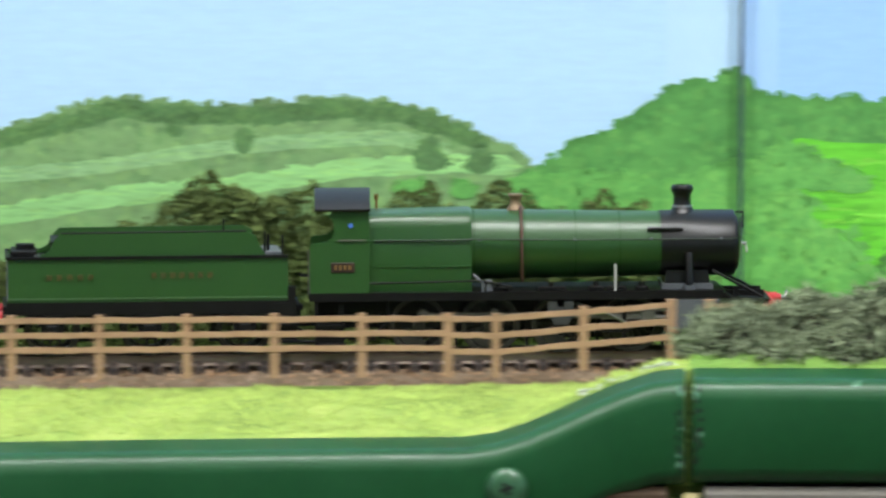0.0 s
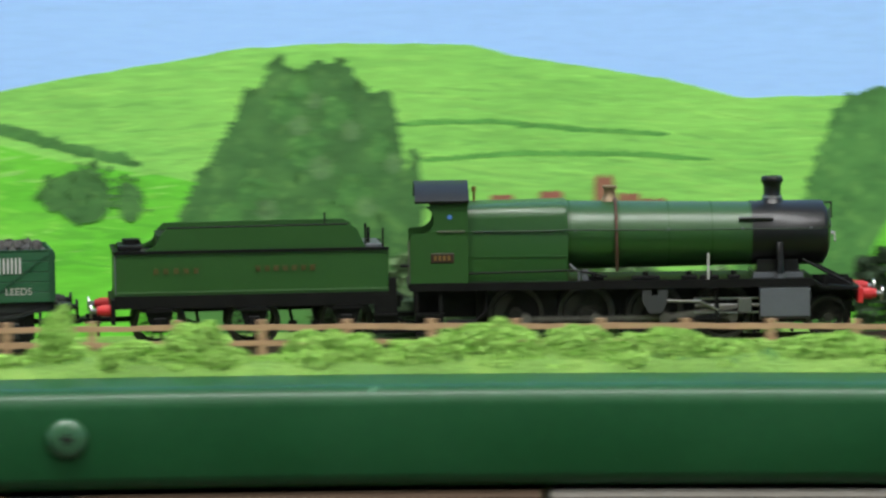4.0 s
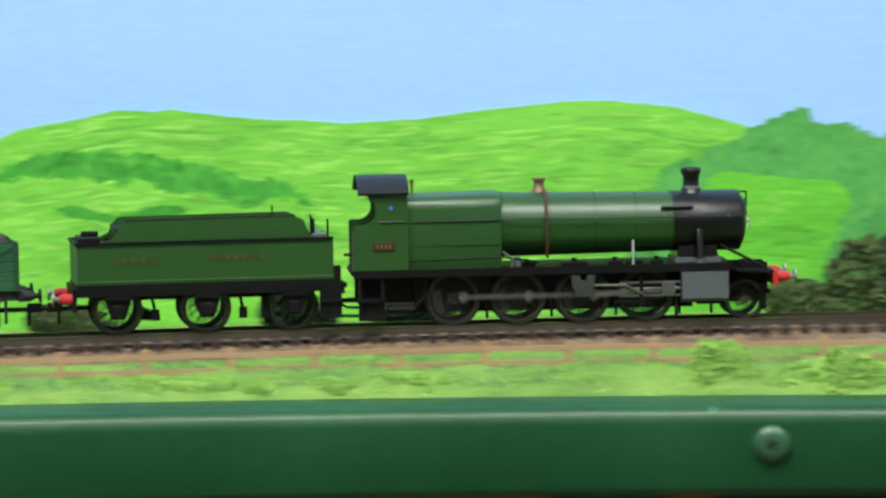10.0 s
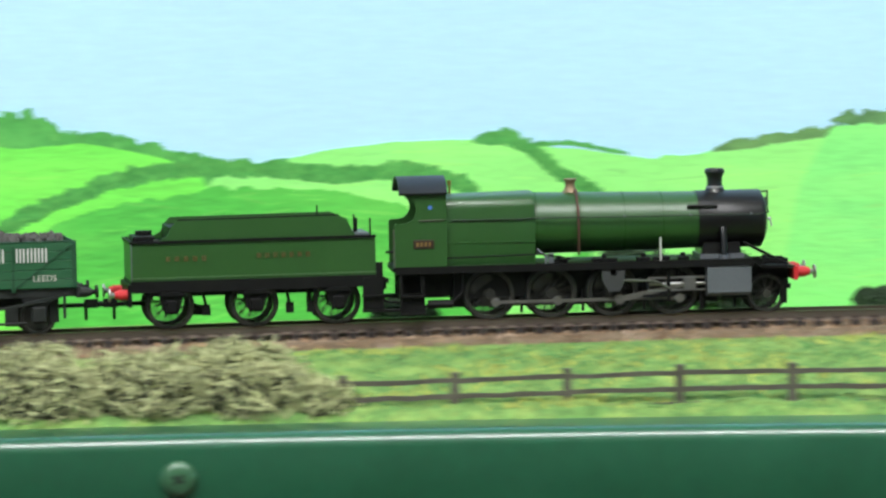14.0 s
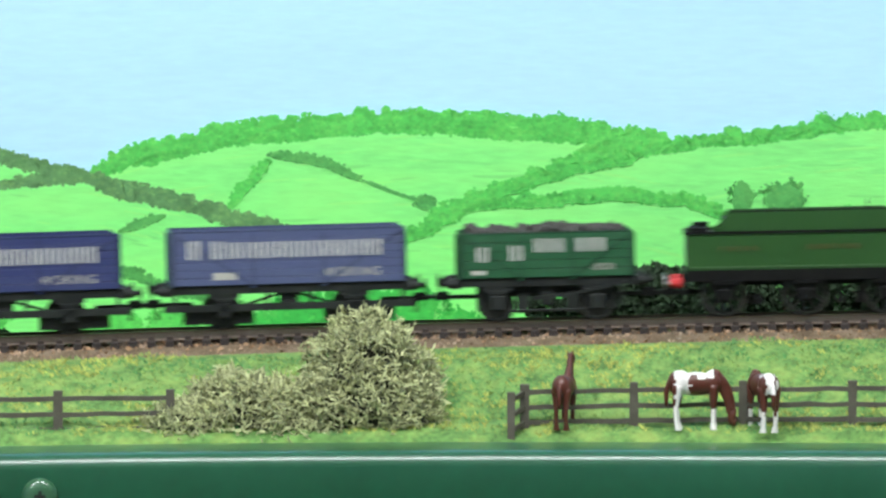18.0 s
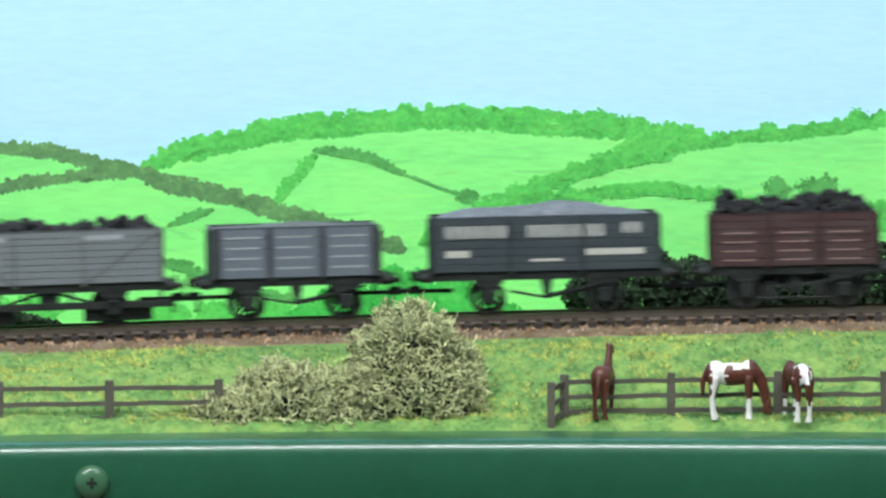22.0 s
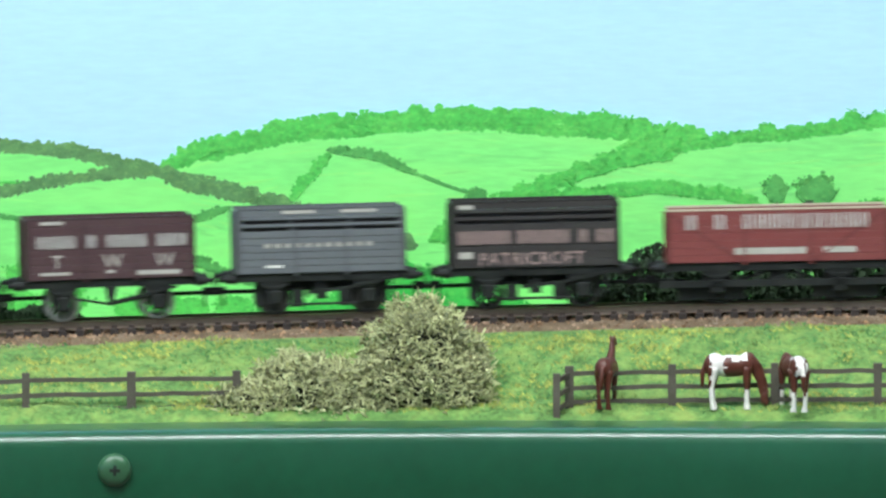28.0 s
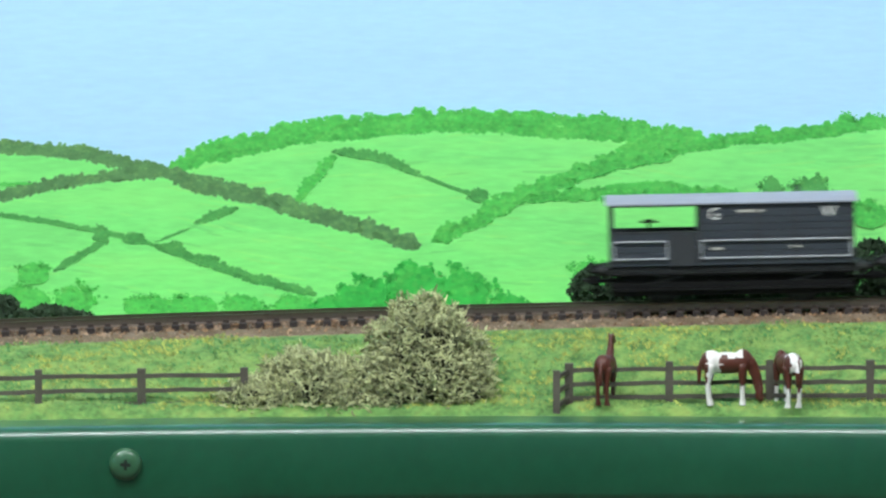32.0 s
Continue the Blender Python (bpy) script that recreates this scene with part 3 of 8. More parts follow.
bush('leaf_green', 0.0334, -129.4, 12.0, 8.0)
bush('leaf_green', 0.0196, -127.4, 18.0, 9.0)
bush('leaf_green', -0.0068, -127.3, 16.0, 6.0)
bush('leaf_green', 0.0045, -128.3, 12.0, 7.0)
bush('leaf_green', 0.0766, -122.5, 22.0, 15.0)
bush('leaf_green', 0.0835, -125.4, 22.0, 12.0)
bush('leaf_green', 0.0703, -126.2, 24.0, 12.0)
bush('leaf_green', 0.0904, -126.4, 18.0, 8.0)
bush('leaf_dark', 0.1167, -133.1, 26.0, 9.0)
bush('leaf_dark', 0.1393, -131.3, 24.0, 12.0)
bush('leaf_dark', 0.1568, -128.4, 22.0, 11.0)
bush('leaf_dark', 0.1705, -129.3, 24.0, 13.0)
bush('leaf_dark', 0.1829, -126.4, 18.0, 15.0)
bush('leaf_dark', 0.1468, -133.2, 18.0, 6.0)
hill('wood_green', [(0.1293, -113.7), (0.1368, -109.1), (0.1406, -109.1), (0.1493, -104.5), (0.1568, -103.6), (0.1668, -105.6), (0.1768, -107.6), (0.1818, -99.0), (0.1944, -95.3), (0.2094, -90.6), (0.2194, -86.8), (0.2319, -85.0), (0.2444, -83.1), (0.2519, -79.3), (0.2594, -81.2), (0.2693, -81.2), (0.2718, -85.9), (0.2843, -89.7), (0.2943, -93.5), (0.3027, -95.4), (0.318, -99.4), (0.3305, -105.3), (0.343, -110.2), (0.3568, -113.1)], 1.8)
hill('down_field', [(0.2779, -107.7), (0.3005, -94.9), (0.318, -88.9), (0.3368, -83.2), (0.3493, -80.4), (0.3617, -77.5), (0.3742, -73.7), (0.3929, -72.2), (0.4116, -72.1), (0.4262, -72.7), (0.4359, -76.5), (0.4484, -79.4), (0.4683, -84.1), (0.4856, -90.8), (0.5168, -89.9), (0.5317, -94.0)], 0.4)
hill('field', [(0.1193, -117.4), (0.1318, -113.8), (0.1443, -115.8), (0.1568, -114.1), (0.1756, -111.4), (0.1843, -104.8), (0.2006, -101.1), (0.2194, -95.4), (0.2319, -98.3), (0.2394, -96.4), (0.2482, -91.7), (0.2631, -92.6), (0.268, -94.2), (0.2756, -95.5), (0.2805, -97.2), (0.2881, -96.4), (0.293, -99.2), (0.3055, -101.2), (0.318, -104.2), (0.3305, -109.7), (0.343, -114.0), (0.3556, -116.0), (0.3681, -119.9), (0.3931, -123.8)], 0.4)
hedge('wood_green', [(0.3005, -96.4), (0.3155, -98.8), (0.3255, -102.4), (0.338, -107.8), (0.3531, -113.1)], 4.4, 0.9)
hedge('leaf_dark', [(0.2182, -114.5), (0.2257, -108.8), (0.2319, -100.2)], 4.0, 0.9)
hedge('leaf_dark', [(0.268, -94.2), (0.2742, -101.9), (0.2786, -107.7)], 4.4, 0.9)
hedge('leaf_dark', [(0.3005, -97.4), (0.308, -106.1), (0.313, -113.8)], 3.6, 0.9)
hedge('meadow_dark', [(0.411, -99.6), (0.4298, -98.7), (0.4485, -101.6), (0.4684, -103.4)], 2.0, 0.3)
hedge('meadow_dark', [(0.4148, -112.2), (0.4361, -109.9), (0.461, -110.2), (0.4796, -112.1)], 2.4, 0.6)
hill('leaf_dark', [(0.3606, -135.3), (0.3643, -121.8), (0.3693, -114.1), (0.3743, -96.8), (0.3761, -89.1), (0.3805, -87.1), (0.3832, -76.6), (0.3861, -83.3), (0.3904, -79.1), (0.3979, -79.8), (0.4029, -88.1), (0.4092, -92.9), (0.4118, -124.7), (0.413, -104.5), (0.4155, -116.0), (0.4156, -135.3)], 3.0)
for da, dz, w, h in ((0.3780, -128, 14, 13), (0.3900, -114, 15, 14), (0.4000, -127, 13, 12), (0.3850, -99, 12, 12), (0.3965, -101, 12, 13), (0.3720, -137, 13, 12), (0.3885, -90, 9, 9), (0.4060, -112, 10, 12), (0.3945, -138, 15, 13)):
    bush('wood_green', da, dz, w, h)
    bush('olive_dark', da + 0.003, dz - 4, w * 0.6, h * 0.6)
bush('leaf_dark', 0.1166, -157.3, 30.0, 28.0)
bush('leaf_dark', 0.1329, -148.1, 26.0, 18.0)
bush('leaf_dark', 0.153, -138.8, 16.0, 13.0)
bush('leaf_dark', 0.1768, -141.0, 22.0, 19.0)
bush('leaf_dark', 0.2132, -131.8, 12.0, 8.0)
bush('leaf_dark', 0.2495, -130.0, 18.0, 5.0)
bush('leaf_dark', 0.2728, -138.3, 22.0, 26.0)
bush('leaf_dark', 0.2841, -140.4, 20.0, 23.0)
bush('leaf_dark', 0.3016, -142.6, 24.0, 26.0)
bush('leaf_dark', 0.3104, -140.8, 14.0, 18.0)
bush('leaf_dark', 0.3405, -131.4, 22.0, 20.0)
bush('leaf_dark', 0.3506, -131.4, 10.0, 16.0)
bush('leaf_dark', 0.3343, -127.5, 12.0, 12.0)
bush('leaf_dark', 0.2491, -137.9, 20.0, 12.0)
bush('brick_red', 0.433, -128.1, 8.0, 4.4)
bush('brick_red', 0.4439, -128.8, 8.0, 6.4)
bush('brick_red', 0.4557, -131.1, 6.8, 14.4)
bush('brick_red', 0.4611, -131.1, 8.0, 8.0)
bush('brick_red', 0.4667, -131.1, 9.0, 6.0)
bush('brick_red', 0.4211, -128.1, 6.0, 3.2)
hill('wood_green', [(0.4488, -158.7), (0.4587, -152.9), (0.4687, -154.8), (0.4811, -150.8), (0.5166, -137.5), (0.529, -130.0), (0.539, -136.0), (0.5489, -144.0)], 2)
hill('wood_green', [(0.5094, -90.8), (0.5292, -87.6), (0.5324, -84.3), (0.5355, -87.7), (0.5467, -88.4), (0.5541, -86.0), (0.5691, -84.8), (0.5791, -82.9), (0.5904, -80.1), (0.5941, -82.1), (0.5991, -77.2), (0.6029, -77.8), (0.6091, -80.2), (0.6135, -80.2), (0.6166, -86.1), (0.6204, -90.1), (0.6229, -96.0), (0.6317, -99.9), (0.6367, -105.9), (0.6429, -110.8)], 1.8)
hill('pale', [(0.6216, -98.9), (0.6241, -96.0), (0.6354, -95.1), (0.6542, -92.2), (0.6729, -88.3), (0.6915, -82.4), (0.6916, -83.0), (0.7041, -80.2), (0.7166, -79.2), (0.7279, -81.2), (0.7416, -86.2), (0.7479, -91.1)], 0.3)
hedge('meadow', [(0.6229, -97.7), (0.6453, -94.8), (0.6729, -90.0), (0.6916, -85.4), (0.7091, -83.1)], 3.2, 0.2)
hill('field', [(0.5093, -97.6), (0.5242, -93.9), (0.5354, -93.1), (0.5554, -93.0), (0.5603, -99.3), (0.5691, -96.5), (0.5791, -97.2), (0.5866, -101.9), (0.5916, -99.6), (0.6016, -96.8), (0.6104, -96.9), (0.6204, -103.8), (0.6254, -110.7), (0.6403, -111.1), (0.6417, -111.8), (0.6528, -107.3), (0.6666, -104.1), (0.6779, -103.0), (0.6979, -99.8), (0.7104, -95.4), (0.7229, -86.1), (0.7354, -81.3), (0.7603, -79.3), (0.7647, -80.0), (0.7797, -89.1), (0.7985, -87.3), (0.8035, -98.2), (0.8135, -100.3), (0.836, -102.4)], 0.5)
hedge('wood_green', [(0.5242, -109.4), (0.5416, -104.5), (0.5528, -103.5), (0.5616, -100.3)], 4.0, 0.8)
hedge('leaf_dark', [(0.5291, -110.5), (0.5403, -117.5), (0.5578, -115.2), (0.569, -111.1)], 2.8, 0.8)
hedge('wood_green', [(0.5866, -103.5), (0.6041, -113.5), (0.6141, -117.5)], 6.0, 0.6)
hedge('wood_green', [(0.6191, -101.8), (0.6292, -105.8), (0.6417, -109.8)], 7.2, 0.5)
hedge('leaf_dark', [(0.5415, -124.3), (0.5465, -119.6), (0.5528, -116.7)], 4.4, 0.9)
hedge('leaf_dark', [(0.5979, -115.3), (0.6103, -118.5), (0.6228, -109.9)], 4.4, 0.7)
hedge('leaf_dark', [(0.6653, -118.3), (0.6685, -110.4)], 4.0, 0.6)
hill('wood_green', [(0.5482, -131.7), (0.5668, -122.5), (0.5854, -120.9), (0.5928, -126.0), (0.6028, -117.4), (0.6103, -118.5), (0.6178, -125.5), (0.6265, -139.4)], 2)
bush('wood_green', 0.6841, -107.6, 19.0, 11.6)
bush('wood_green', 0.6929, -108.3, 20.0, 13.6)
bush('wood_green', 0.7017, -108.7, 14.0, 6.0)
hedge('wood_green', [(0.6528, -107.3), (0.6666, -104.5), (0.6779, -104.2)], 4.8, 0.7)
hedge('wood_green', [(0.6979, -97.3), (0.7104, -93.4), (0.7229, -85.2), (0.7354, -81.3), (0.764, -78.5)], 6.8, 0.6)
hedge('wood_green', [(0.6941, -106.7), (0.7054, -108.8), (0.7179, -113.8), (0.7267, -116.8)], 4.4, 0.6)
hill('deep_green', [(0.7797, -123.8), (0.7922, -106.1), (0.7997, -98.6), (0.811, -97.9), (0.8273, -96.4), (0.8373, -93.7), (0.8485, -92.9), (0.8573, -93.5), (0.8674, -124.5)], 1.2)
hill('ridge_wood', [(0.7361, -80.7), (0.761, -78.4), (0.766, -71.1), (0.7723, -71.2), (0.7797, -72.2), (0.786, -75.3), (0.7922, -73.3), (0.801, -74.4), (0.8048, -82.3), (0.8148, -87.4), (0.8248, -90.4), (0.8373, -93.5)], 1.6, 14)
hill('ridge_wood', [(0.7647, -82.0), (0.7822, -80.2), (0.801, -82.3), (0.811, -91.3), (0.8298, -95.4), (0.8385, -96.5)], 0.6, 10)
hedge('leaf_dark', [(0.736, -92.5), (0.7447, -97.6), (0.7547, -104.1), (0.7609, -107.3)], 2.6, 0.5)
hedge('leaf_dark', [(0.7086, -107.9), (0.721, -115.0), (0.7347, -121.2), (0.7471, -124.3)], 2.8, 0.5)
hedge('leaf_dark', [(0.7647, -104.8), (0.7747, -94.4), (0.7847, -100.4), (0.7972, -114.1)], 4.8, 0.7)
hedge('leaf_dark', [(0.8073, -100.2), (0.8148, -108.3), (0.8148, -114.2)], 4.4, 0.6)
hedge('leaf_dark', [(0.7672, -108.8), (0.7797, -105.9), (0.7922, -108.1)], 3.2, 0.8)
bush('leaf_mid', 0.7481, -158.5, 22.0, 24.0)
bush('leaf_mid', 0.7544, -159.5, 38.0, 47.0)
bush('leaf_mid', 0.7668, -159.5, 34.0, 34.0)
bush('leaf_mid', 0.7768, -162.5, 28.0, 30.0)
bush('leaf_mid', 0.7606, -162.5, 24.0, 18.0)
bush('leaf_mid', 0.7731, -162.5, 26.0, 20.0)
bush('leaf_mid', 0.7506, -162.5, 22.0, 14.0)
bush('leaf_mid', 0.754, -132.4, 24.0, 19.0)
bush('leaf_mid', 0.7609, -133.5, 30.0, 25.6)
bush('leaf_mid', 0.769, -132.6, 22.0, 18.0)
bush('leaf_mid', 0.7634, -135.5, 40.0, 14.0)
hill('leaf_mid', [(0.8374, -132.4), (0.8411, -114.4), (0.8486, -108.5), (0.8611, -116.5), (0.8711, -120.5), (0.8798, -114.6), (0.8922, -110.6), (0.9006, -108.6), (0.911, -107.0), (0.9198, -123.1)], 2)
hill('deep_green', [(0.8335, -96.4), (0.8385, -92.9), (0.8485, -91.5), (0.861, -85.6), (0.8734, -81.6), (0.8796, -79.6), (0.8921, -81.6), (0.8935, -81.7), (0.901, -87.8), (0.911, -96.9), (0.916, -107.0)], 1.2)
hill('field', [(0.8461, -114.5), (0.8548, -106.5), (0.8673, -100.5), (0.8834, -94.2), (0.8835, -94.6), (0.8935, -94.7), (0.906, -99.9), (0.9097, -106.9)], 0.6, 25)
hill('field', [(0.795, -99.5), (0.8050, -98.5), (0.8135, -98.0), (0.826, -97.4), (0.8340, -98.6), (0.8398, -101.5)], 0.6, 19)
hedge('deep_green', [(0.8697, -116.5), (0.8759, -110.6), (0.8822, -97.6)], 3.2, 0.5)
hedge('leaf_mid', [(0.8173, -115.5), (0.8335, -113.9), (0.8472, -106.1), (0.8547, -112.2)], 10.0, 0.6)
hedge('leaf_mid', [(0.8547, -120.2), (0.8697, -118.5), (0.8834, -120.7), (0.8935, -112.8)], 6.0, 0.7)
hill('meadow', [(0.8935, -86.7), (0.9072, -80.8), (0.9198, -75.9), (0.9323, -74.0), (0.951, -72.1), (0.961, -73.1), (0.9643, -76.2), (0.9759, -78.2), (0.9793, -81.4), (0.9917, -85.6), (0.9946, -84.2), (1.0092, -89.8)], 0.4)
bush('deep_green', 0.896, -93.8, 24.0, 10.0)
bush('deep_green', 0.8928, -108.8, 26.0, 16.0)
bush('deep_green', 0.8884, -126.8, 30.0, 22.0)
bush('deep_green', 0.8997, -112.9, 22.0, 12.0)
bush('deep_green', 0.8859, -134.8, 30.0, 18.0)
hedge('pale', [(0.901, -86.8), (0.9198, -90.0), (0.9385, -91.1), (0.9573, -88.2), (0.976, -85.2), (0.9946, -85.2)], 2.8, 0.3)
hill('wood_olive', [(0.896, -93.8), (0.9072, -91.9), (0.9198, -94.0), (0.9294, -89.8), (0.9385, -96.1), (0.9406, -88.0), (0.9543, -92.2), (0.9548, -90.2), (0.9635, -90.2), (0.9717, -102.5)], 1.5, 13)
hill('field', [(0.9361, -111.2), (0.9418, -96.0), (0.9461, -104.2), (0.9568, -87.2), (0.9635, -95.2), (0.973, -85.4), (0.9822, -91.3), (0.9892, -87.6), (1.0067, -94.9), (1.0242, -97.1), (1.0418, -99.3), (1.0543, -95.3)], 0.8)
hill('leaf_mid', [(0.988, -87.6), (0.9992, -86.3), (1.0092, -87.8), (1.0192, -87.3), (1.0343, -90.7), (1.0443, -91.2), (1.0493, -99.3)], 1.5, 11)
hill('meadow', [(1.0393, -94.2), (1.0493, -86.1), (1.0643, -82.1), (1.0703, -79.4), (1.0792, -80.2), (1.0828, -79.2), (1.0917, -81.2), (1.0952, -81.8), (1.1042, -83.3), (1.1102, -83.4), (1.1202, -84.7), (1.139, -83.3), (1.1553, -79.7), (1.1703, -77.3), (1.1803, -77.0), (1.1952, -79.5), (1.2127, -87.4)], 0.4)
hill('leaf_mid', [(1.0418, -105.4), (1.0543, -96.3), (1.0668, -95.4), (1.0765, -96.8), (1.0793, -97.5), (1.089, -101.1), (1.0918, -101.6), (1.1014, -107.4), (1.1067, -105.7), (1.1152, -115.8)], 1.6, 9)
hedge('leaf_mid', [(0.9293, -109.8), (0.948, -104.1), (0.9667, -110.5)], 8.0, 0.6)
hedge('leaf_mid', [(0.928, -115), (0.948, -110), (0.972, -116)], 12.0, 0.6)
for ba, bz, bw, bh in ((0.940, -132, 34, 18), (0.955, -130, 32, 16), (0.970, -131, 32, 16), (0.984, -131, 26, 13)):
    bush('leaf_mid', ba, bz, bw, bh)
hedge('leaf_mid', [(0.9992, -109.0), (1.0167, -113.2), (1.0418, -109.4)], 6.8, 0.6)
hedge('leaf_mid', [(1.0577, -114.7), (1.0702, -119.1), (1.0864, -115.3)], 4.8, 0.6)
bush('leaf_mid', 1.0017, -121.1, 16.0, 14.0)
bush('leaf_mid', 0.9667, -112.5, 18.0, 8.0)
bush('leaf_mid', 1.1106, -130.2, 30.0, 12.0)
hill('wood_bright', [(1.1928, -102.1), (1.2053, -95.0), (1.2127, -87.8), (1.2189, -81.6), (1.2226, -81.7), (1.2289, -88.9), (1.2311, -87.6), (1.2326, -86.8), (1.2386, -91.2), (1.2448, -89.2), (1.2511, -90.3), (1.2636, -100.7), (1.2736, -109.1)], 1.8)
hill('field', [(1.1898, -106.2), (1.2023, -102.2), (1.2148, -104.5), (1.2324, -106.7), (1.2449, -113.0)], 0.5)
hill('wood_bright', [(1.2386, -100.5), (1.2449, -90.2), (1.2511, -83.0), (1.2561, -81.0), (1.2673, -75.9), (1.2723, -69.7), (1.2773, -64.5), (1.286, -63.1), (1.2947, -61.4), (1.2971, -57.7), (1.3009, -57.7), (1.3071, -59.4), (1.3076, -57.9), (1.3176, -61.1), (1.3201, -58.0), (1.3264, -61.1), (1.3376, -57.0), (1.3526, -55.0), (1.3589, -49.9), (1.3639, -57.2), (1.3726, -58.3), (1.3763, -54.1), (1.3788, -59.3), (1.3901, -64.6), (1.4001, -66.8), (1.4138, -73.7), (1.4212, -79.4)], 1.8)
hill('bright_field', [(1.2676, -95.8), (1.2726, -85.5), (1.2801, -78.4), (1.3026, -74.5), (1.3276, -73.7), (1.3651, -72.9), (1.3901, -75.1), (1.4088, -77.3), (1.4213, -82.6)], 0.5)
hedge('meadow', [(1.3776, -84.5), (1.3901, -79.3), (1.4026, -81.5)], 2.4, 0.3)
brush = random.Random(23)
for _ in range(26):
    ba, bz, bl = brush.uniform(1.272, 1.385), brush.uniform(-93, -76.5), brush.uniform(0.006, 0.024)
    hedge('streak', [(ba, bz), (ba + bl * 0.5, bz + brush.uniform(-0.3, 0.7)), (ba + bl, bz + brush.uniform(-0.3, 0.9))], brush.uniform(0.6, 1.3), 0.3)
hedge('deep_green', [(1.2559, -104.8), (1.2634, -104.9), (1.2709, -102.9)], 6.0, 0.6)
hill('wood_bright', [(1.4101, -82.0), (1.4151, -73.6), (1.4226, -70.5), (1.4351, -67.4), (1.4413, -65.3), (1.4588, -62.2), (1.4625, -66.4), (1.47, -66.4), (1.4736, -66.7), (1.4787, -69.6), (1.4811, -73.2), (1.4924, -75.4), (1.5049, -79.7), (1.5186, -85.7)], 1.6)
hill('bright_field', [(1.4111, -83.0), (1.4174, -77.2), (1.4311, -74.2), (1.4486, -72.3), (1.4636, -77.7), (1.4736, -78.8), (1.4861, -76.8), (1.4986, -80.7), (1.5111, -86.1)], 0.5)
hill('pale_field', [(1.5149, -90.4), (1.5236, -86.2), (1.5421, -79.5), (1.5422, -79.8), (1.5546, -77.4), (1.5721, -76.4), (1.5796, -77.6), (1.5983, -80.8), (1.6129, -84.5), (1.6148, -82.3), (1.6272, -84.6)], 0.4)
hill('leaf_bright', [(1.3303, -114.9), (1.3488, -109.1), (1.3613, -104.2), (1.3762, -97.2), (1.3899, -91.1), (1.4024, -89.2), (1.4174, -86.3), (1.4311, -91.7), (1.4486, -102.5), (1.4561, -113.3)], 1.6)
hill('bright_field', [(1.3364, -119.2), (1.3612, -108.4), (1.3799, -100.4), (1.3936, -95.4), (1.4111, -91.5), (1.4236, -93.8), (1.4361, -101.3), (1.4486, -111.0)], 0.5)
hedge('wood_bright', [(1.3601, -107.7), (1.3701, -102.6), (1.3776, -95.3), (1.3926, -91.7), (1.4076, -86.6), (1.4226, -88.0), (1.4427, -94.9)], 5.2, 0.8)
bush('wood_bright', 1.4083, -85.7, 9.6, 6.0)
bush('wood_bright', 1.3776, -96.8, 10.0, 4.0)
bush('wood_bright', 1.3114, -118.2, 22.0, 9.0)
bush('wood_bright', 1.3413, -133.6, 20.0, 10.0)
hedge('wood_bright', [(1.4024, -85.0), (1.4099, -80.9), (1.4174, -82.1)], 3.2, 0.8)
hedge('wood_bright', [(1.4671, -110.5), (1.4796, -100.1), (1.4921, -92.2), (1.5046, -88.1), (1.5234, -87.4), (1.5422, -90.2), (1.5584, -88.6), (1.5734, -95.7)], 6.8, 0.7)
hill('leaf_bright', [(1.4721, -114.9), (1.4846, -104.5), (1.4983, -99.3), (1.5171, -94.2), (1.5422, -96.6), (1.5672, -103.2), (1.5859, -111.9)], 1.4)
hedge('wood_bright', [(1.5733, -77.1), (1.5796, -75.4), (1.5852, -80.8), (1.5921, -90.5), (1.6033, -101.3)], 6.0, 0.6)
bush('wood_bright', 1.5771, -78.2, 16.0, 4.0)
hedge('wood_bright', [(1.5833, -78.6), (1.5945, -78.2), (1.6069, -82.4)], 2.4, 0.8)
hill('leaf_bright', [(1.5947, -122.7), (1.6021, -112.0), (1.613, -103.4), (1.6148, -101.6), (1.6197, -108.2)], 1.6)
hill('pale_field', [(1.6074, -86.4), (1.6273, -80.3), (1.6397, -76.2), (1.6534, -72.5), (1.6671, -69.0), (1.6771, -68.0), (1.6859, -66.3), (1.6946, -68.6), (1.7046, -68.6), (1.7146, -73.7), (1.7246, -77.5), (1.7346, -88.0)], 0.6)
hedge('wood_olive2', [(1.626, -80.7), (1.6397, -76.8), (1.6534, -73.4), (1.6671, -70.0), (1.6771, -68.6), (1.6859, -67.2), (1.6946, -69.4), (1.7046, -69.9), (1.7146, -74.8), (1.7246, -78.8)], 4.8, 0.8)
hill('far_field', [(1.719, -80.1), (1.7258, -76.6), (1.7353, -70.8), (1.7461, -66.2), (1.757, -61.5), (1.772, -59.2), (1.7964, -55.8), (1.8209, -58.2), (1.8358, -60.6), (1.848, -65.4), (1.8561, -69.4), (1.8615, -66.6), (1.8683, -63.0), (1.8858, -59.8), (1.8976, -57.4), (1.9154, -59.2), (1.9421, -63.8)], 0.6)
hedge('hedge_green', [(1.7264, -77.3), (1.7353, -71.7), (1.7461, -67.1), (1.757, -62.0), (1.772, -60.2), (1.7883, -57.4), (1.8046, -57.9), (1.8209, -60.4), (1.8358, -61.8), (1.848, -65.6), (1.8554, -68.0)], 7.6, 0.9)
hedge('hedge_green', [(1.7353, -74.0), (1.7461, -69.6), (1.757, -65.0), (1.772, -63.2), (1.7883, -60.4), (1.8046, -60.9), (1.8209, -63.4), (1.8358, -64.8), (1.848, -68.0)], 6.0, 0.9)
bush('hedge_green', 1.7577, -63.9, 12.0, 4.4)
bush('hedge_green', 1.7964, -58.2, 12.0, 5.6)
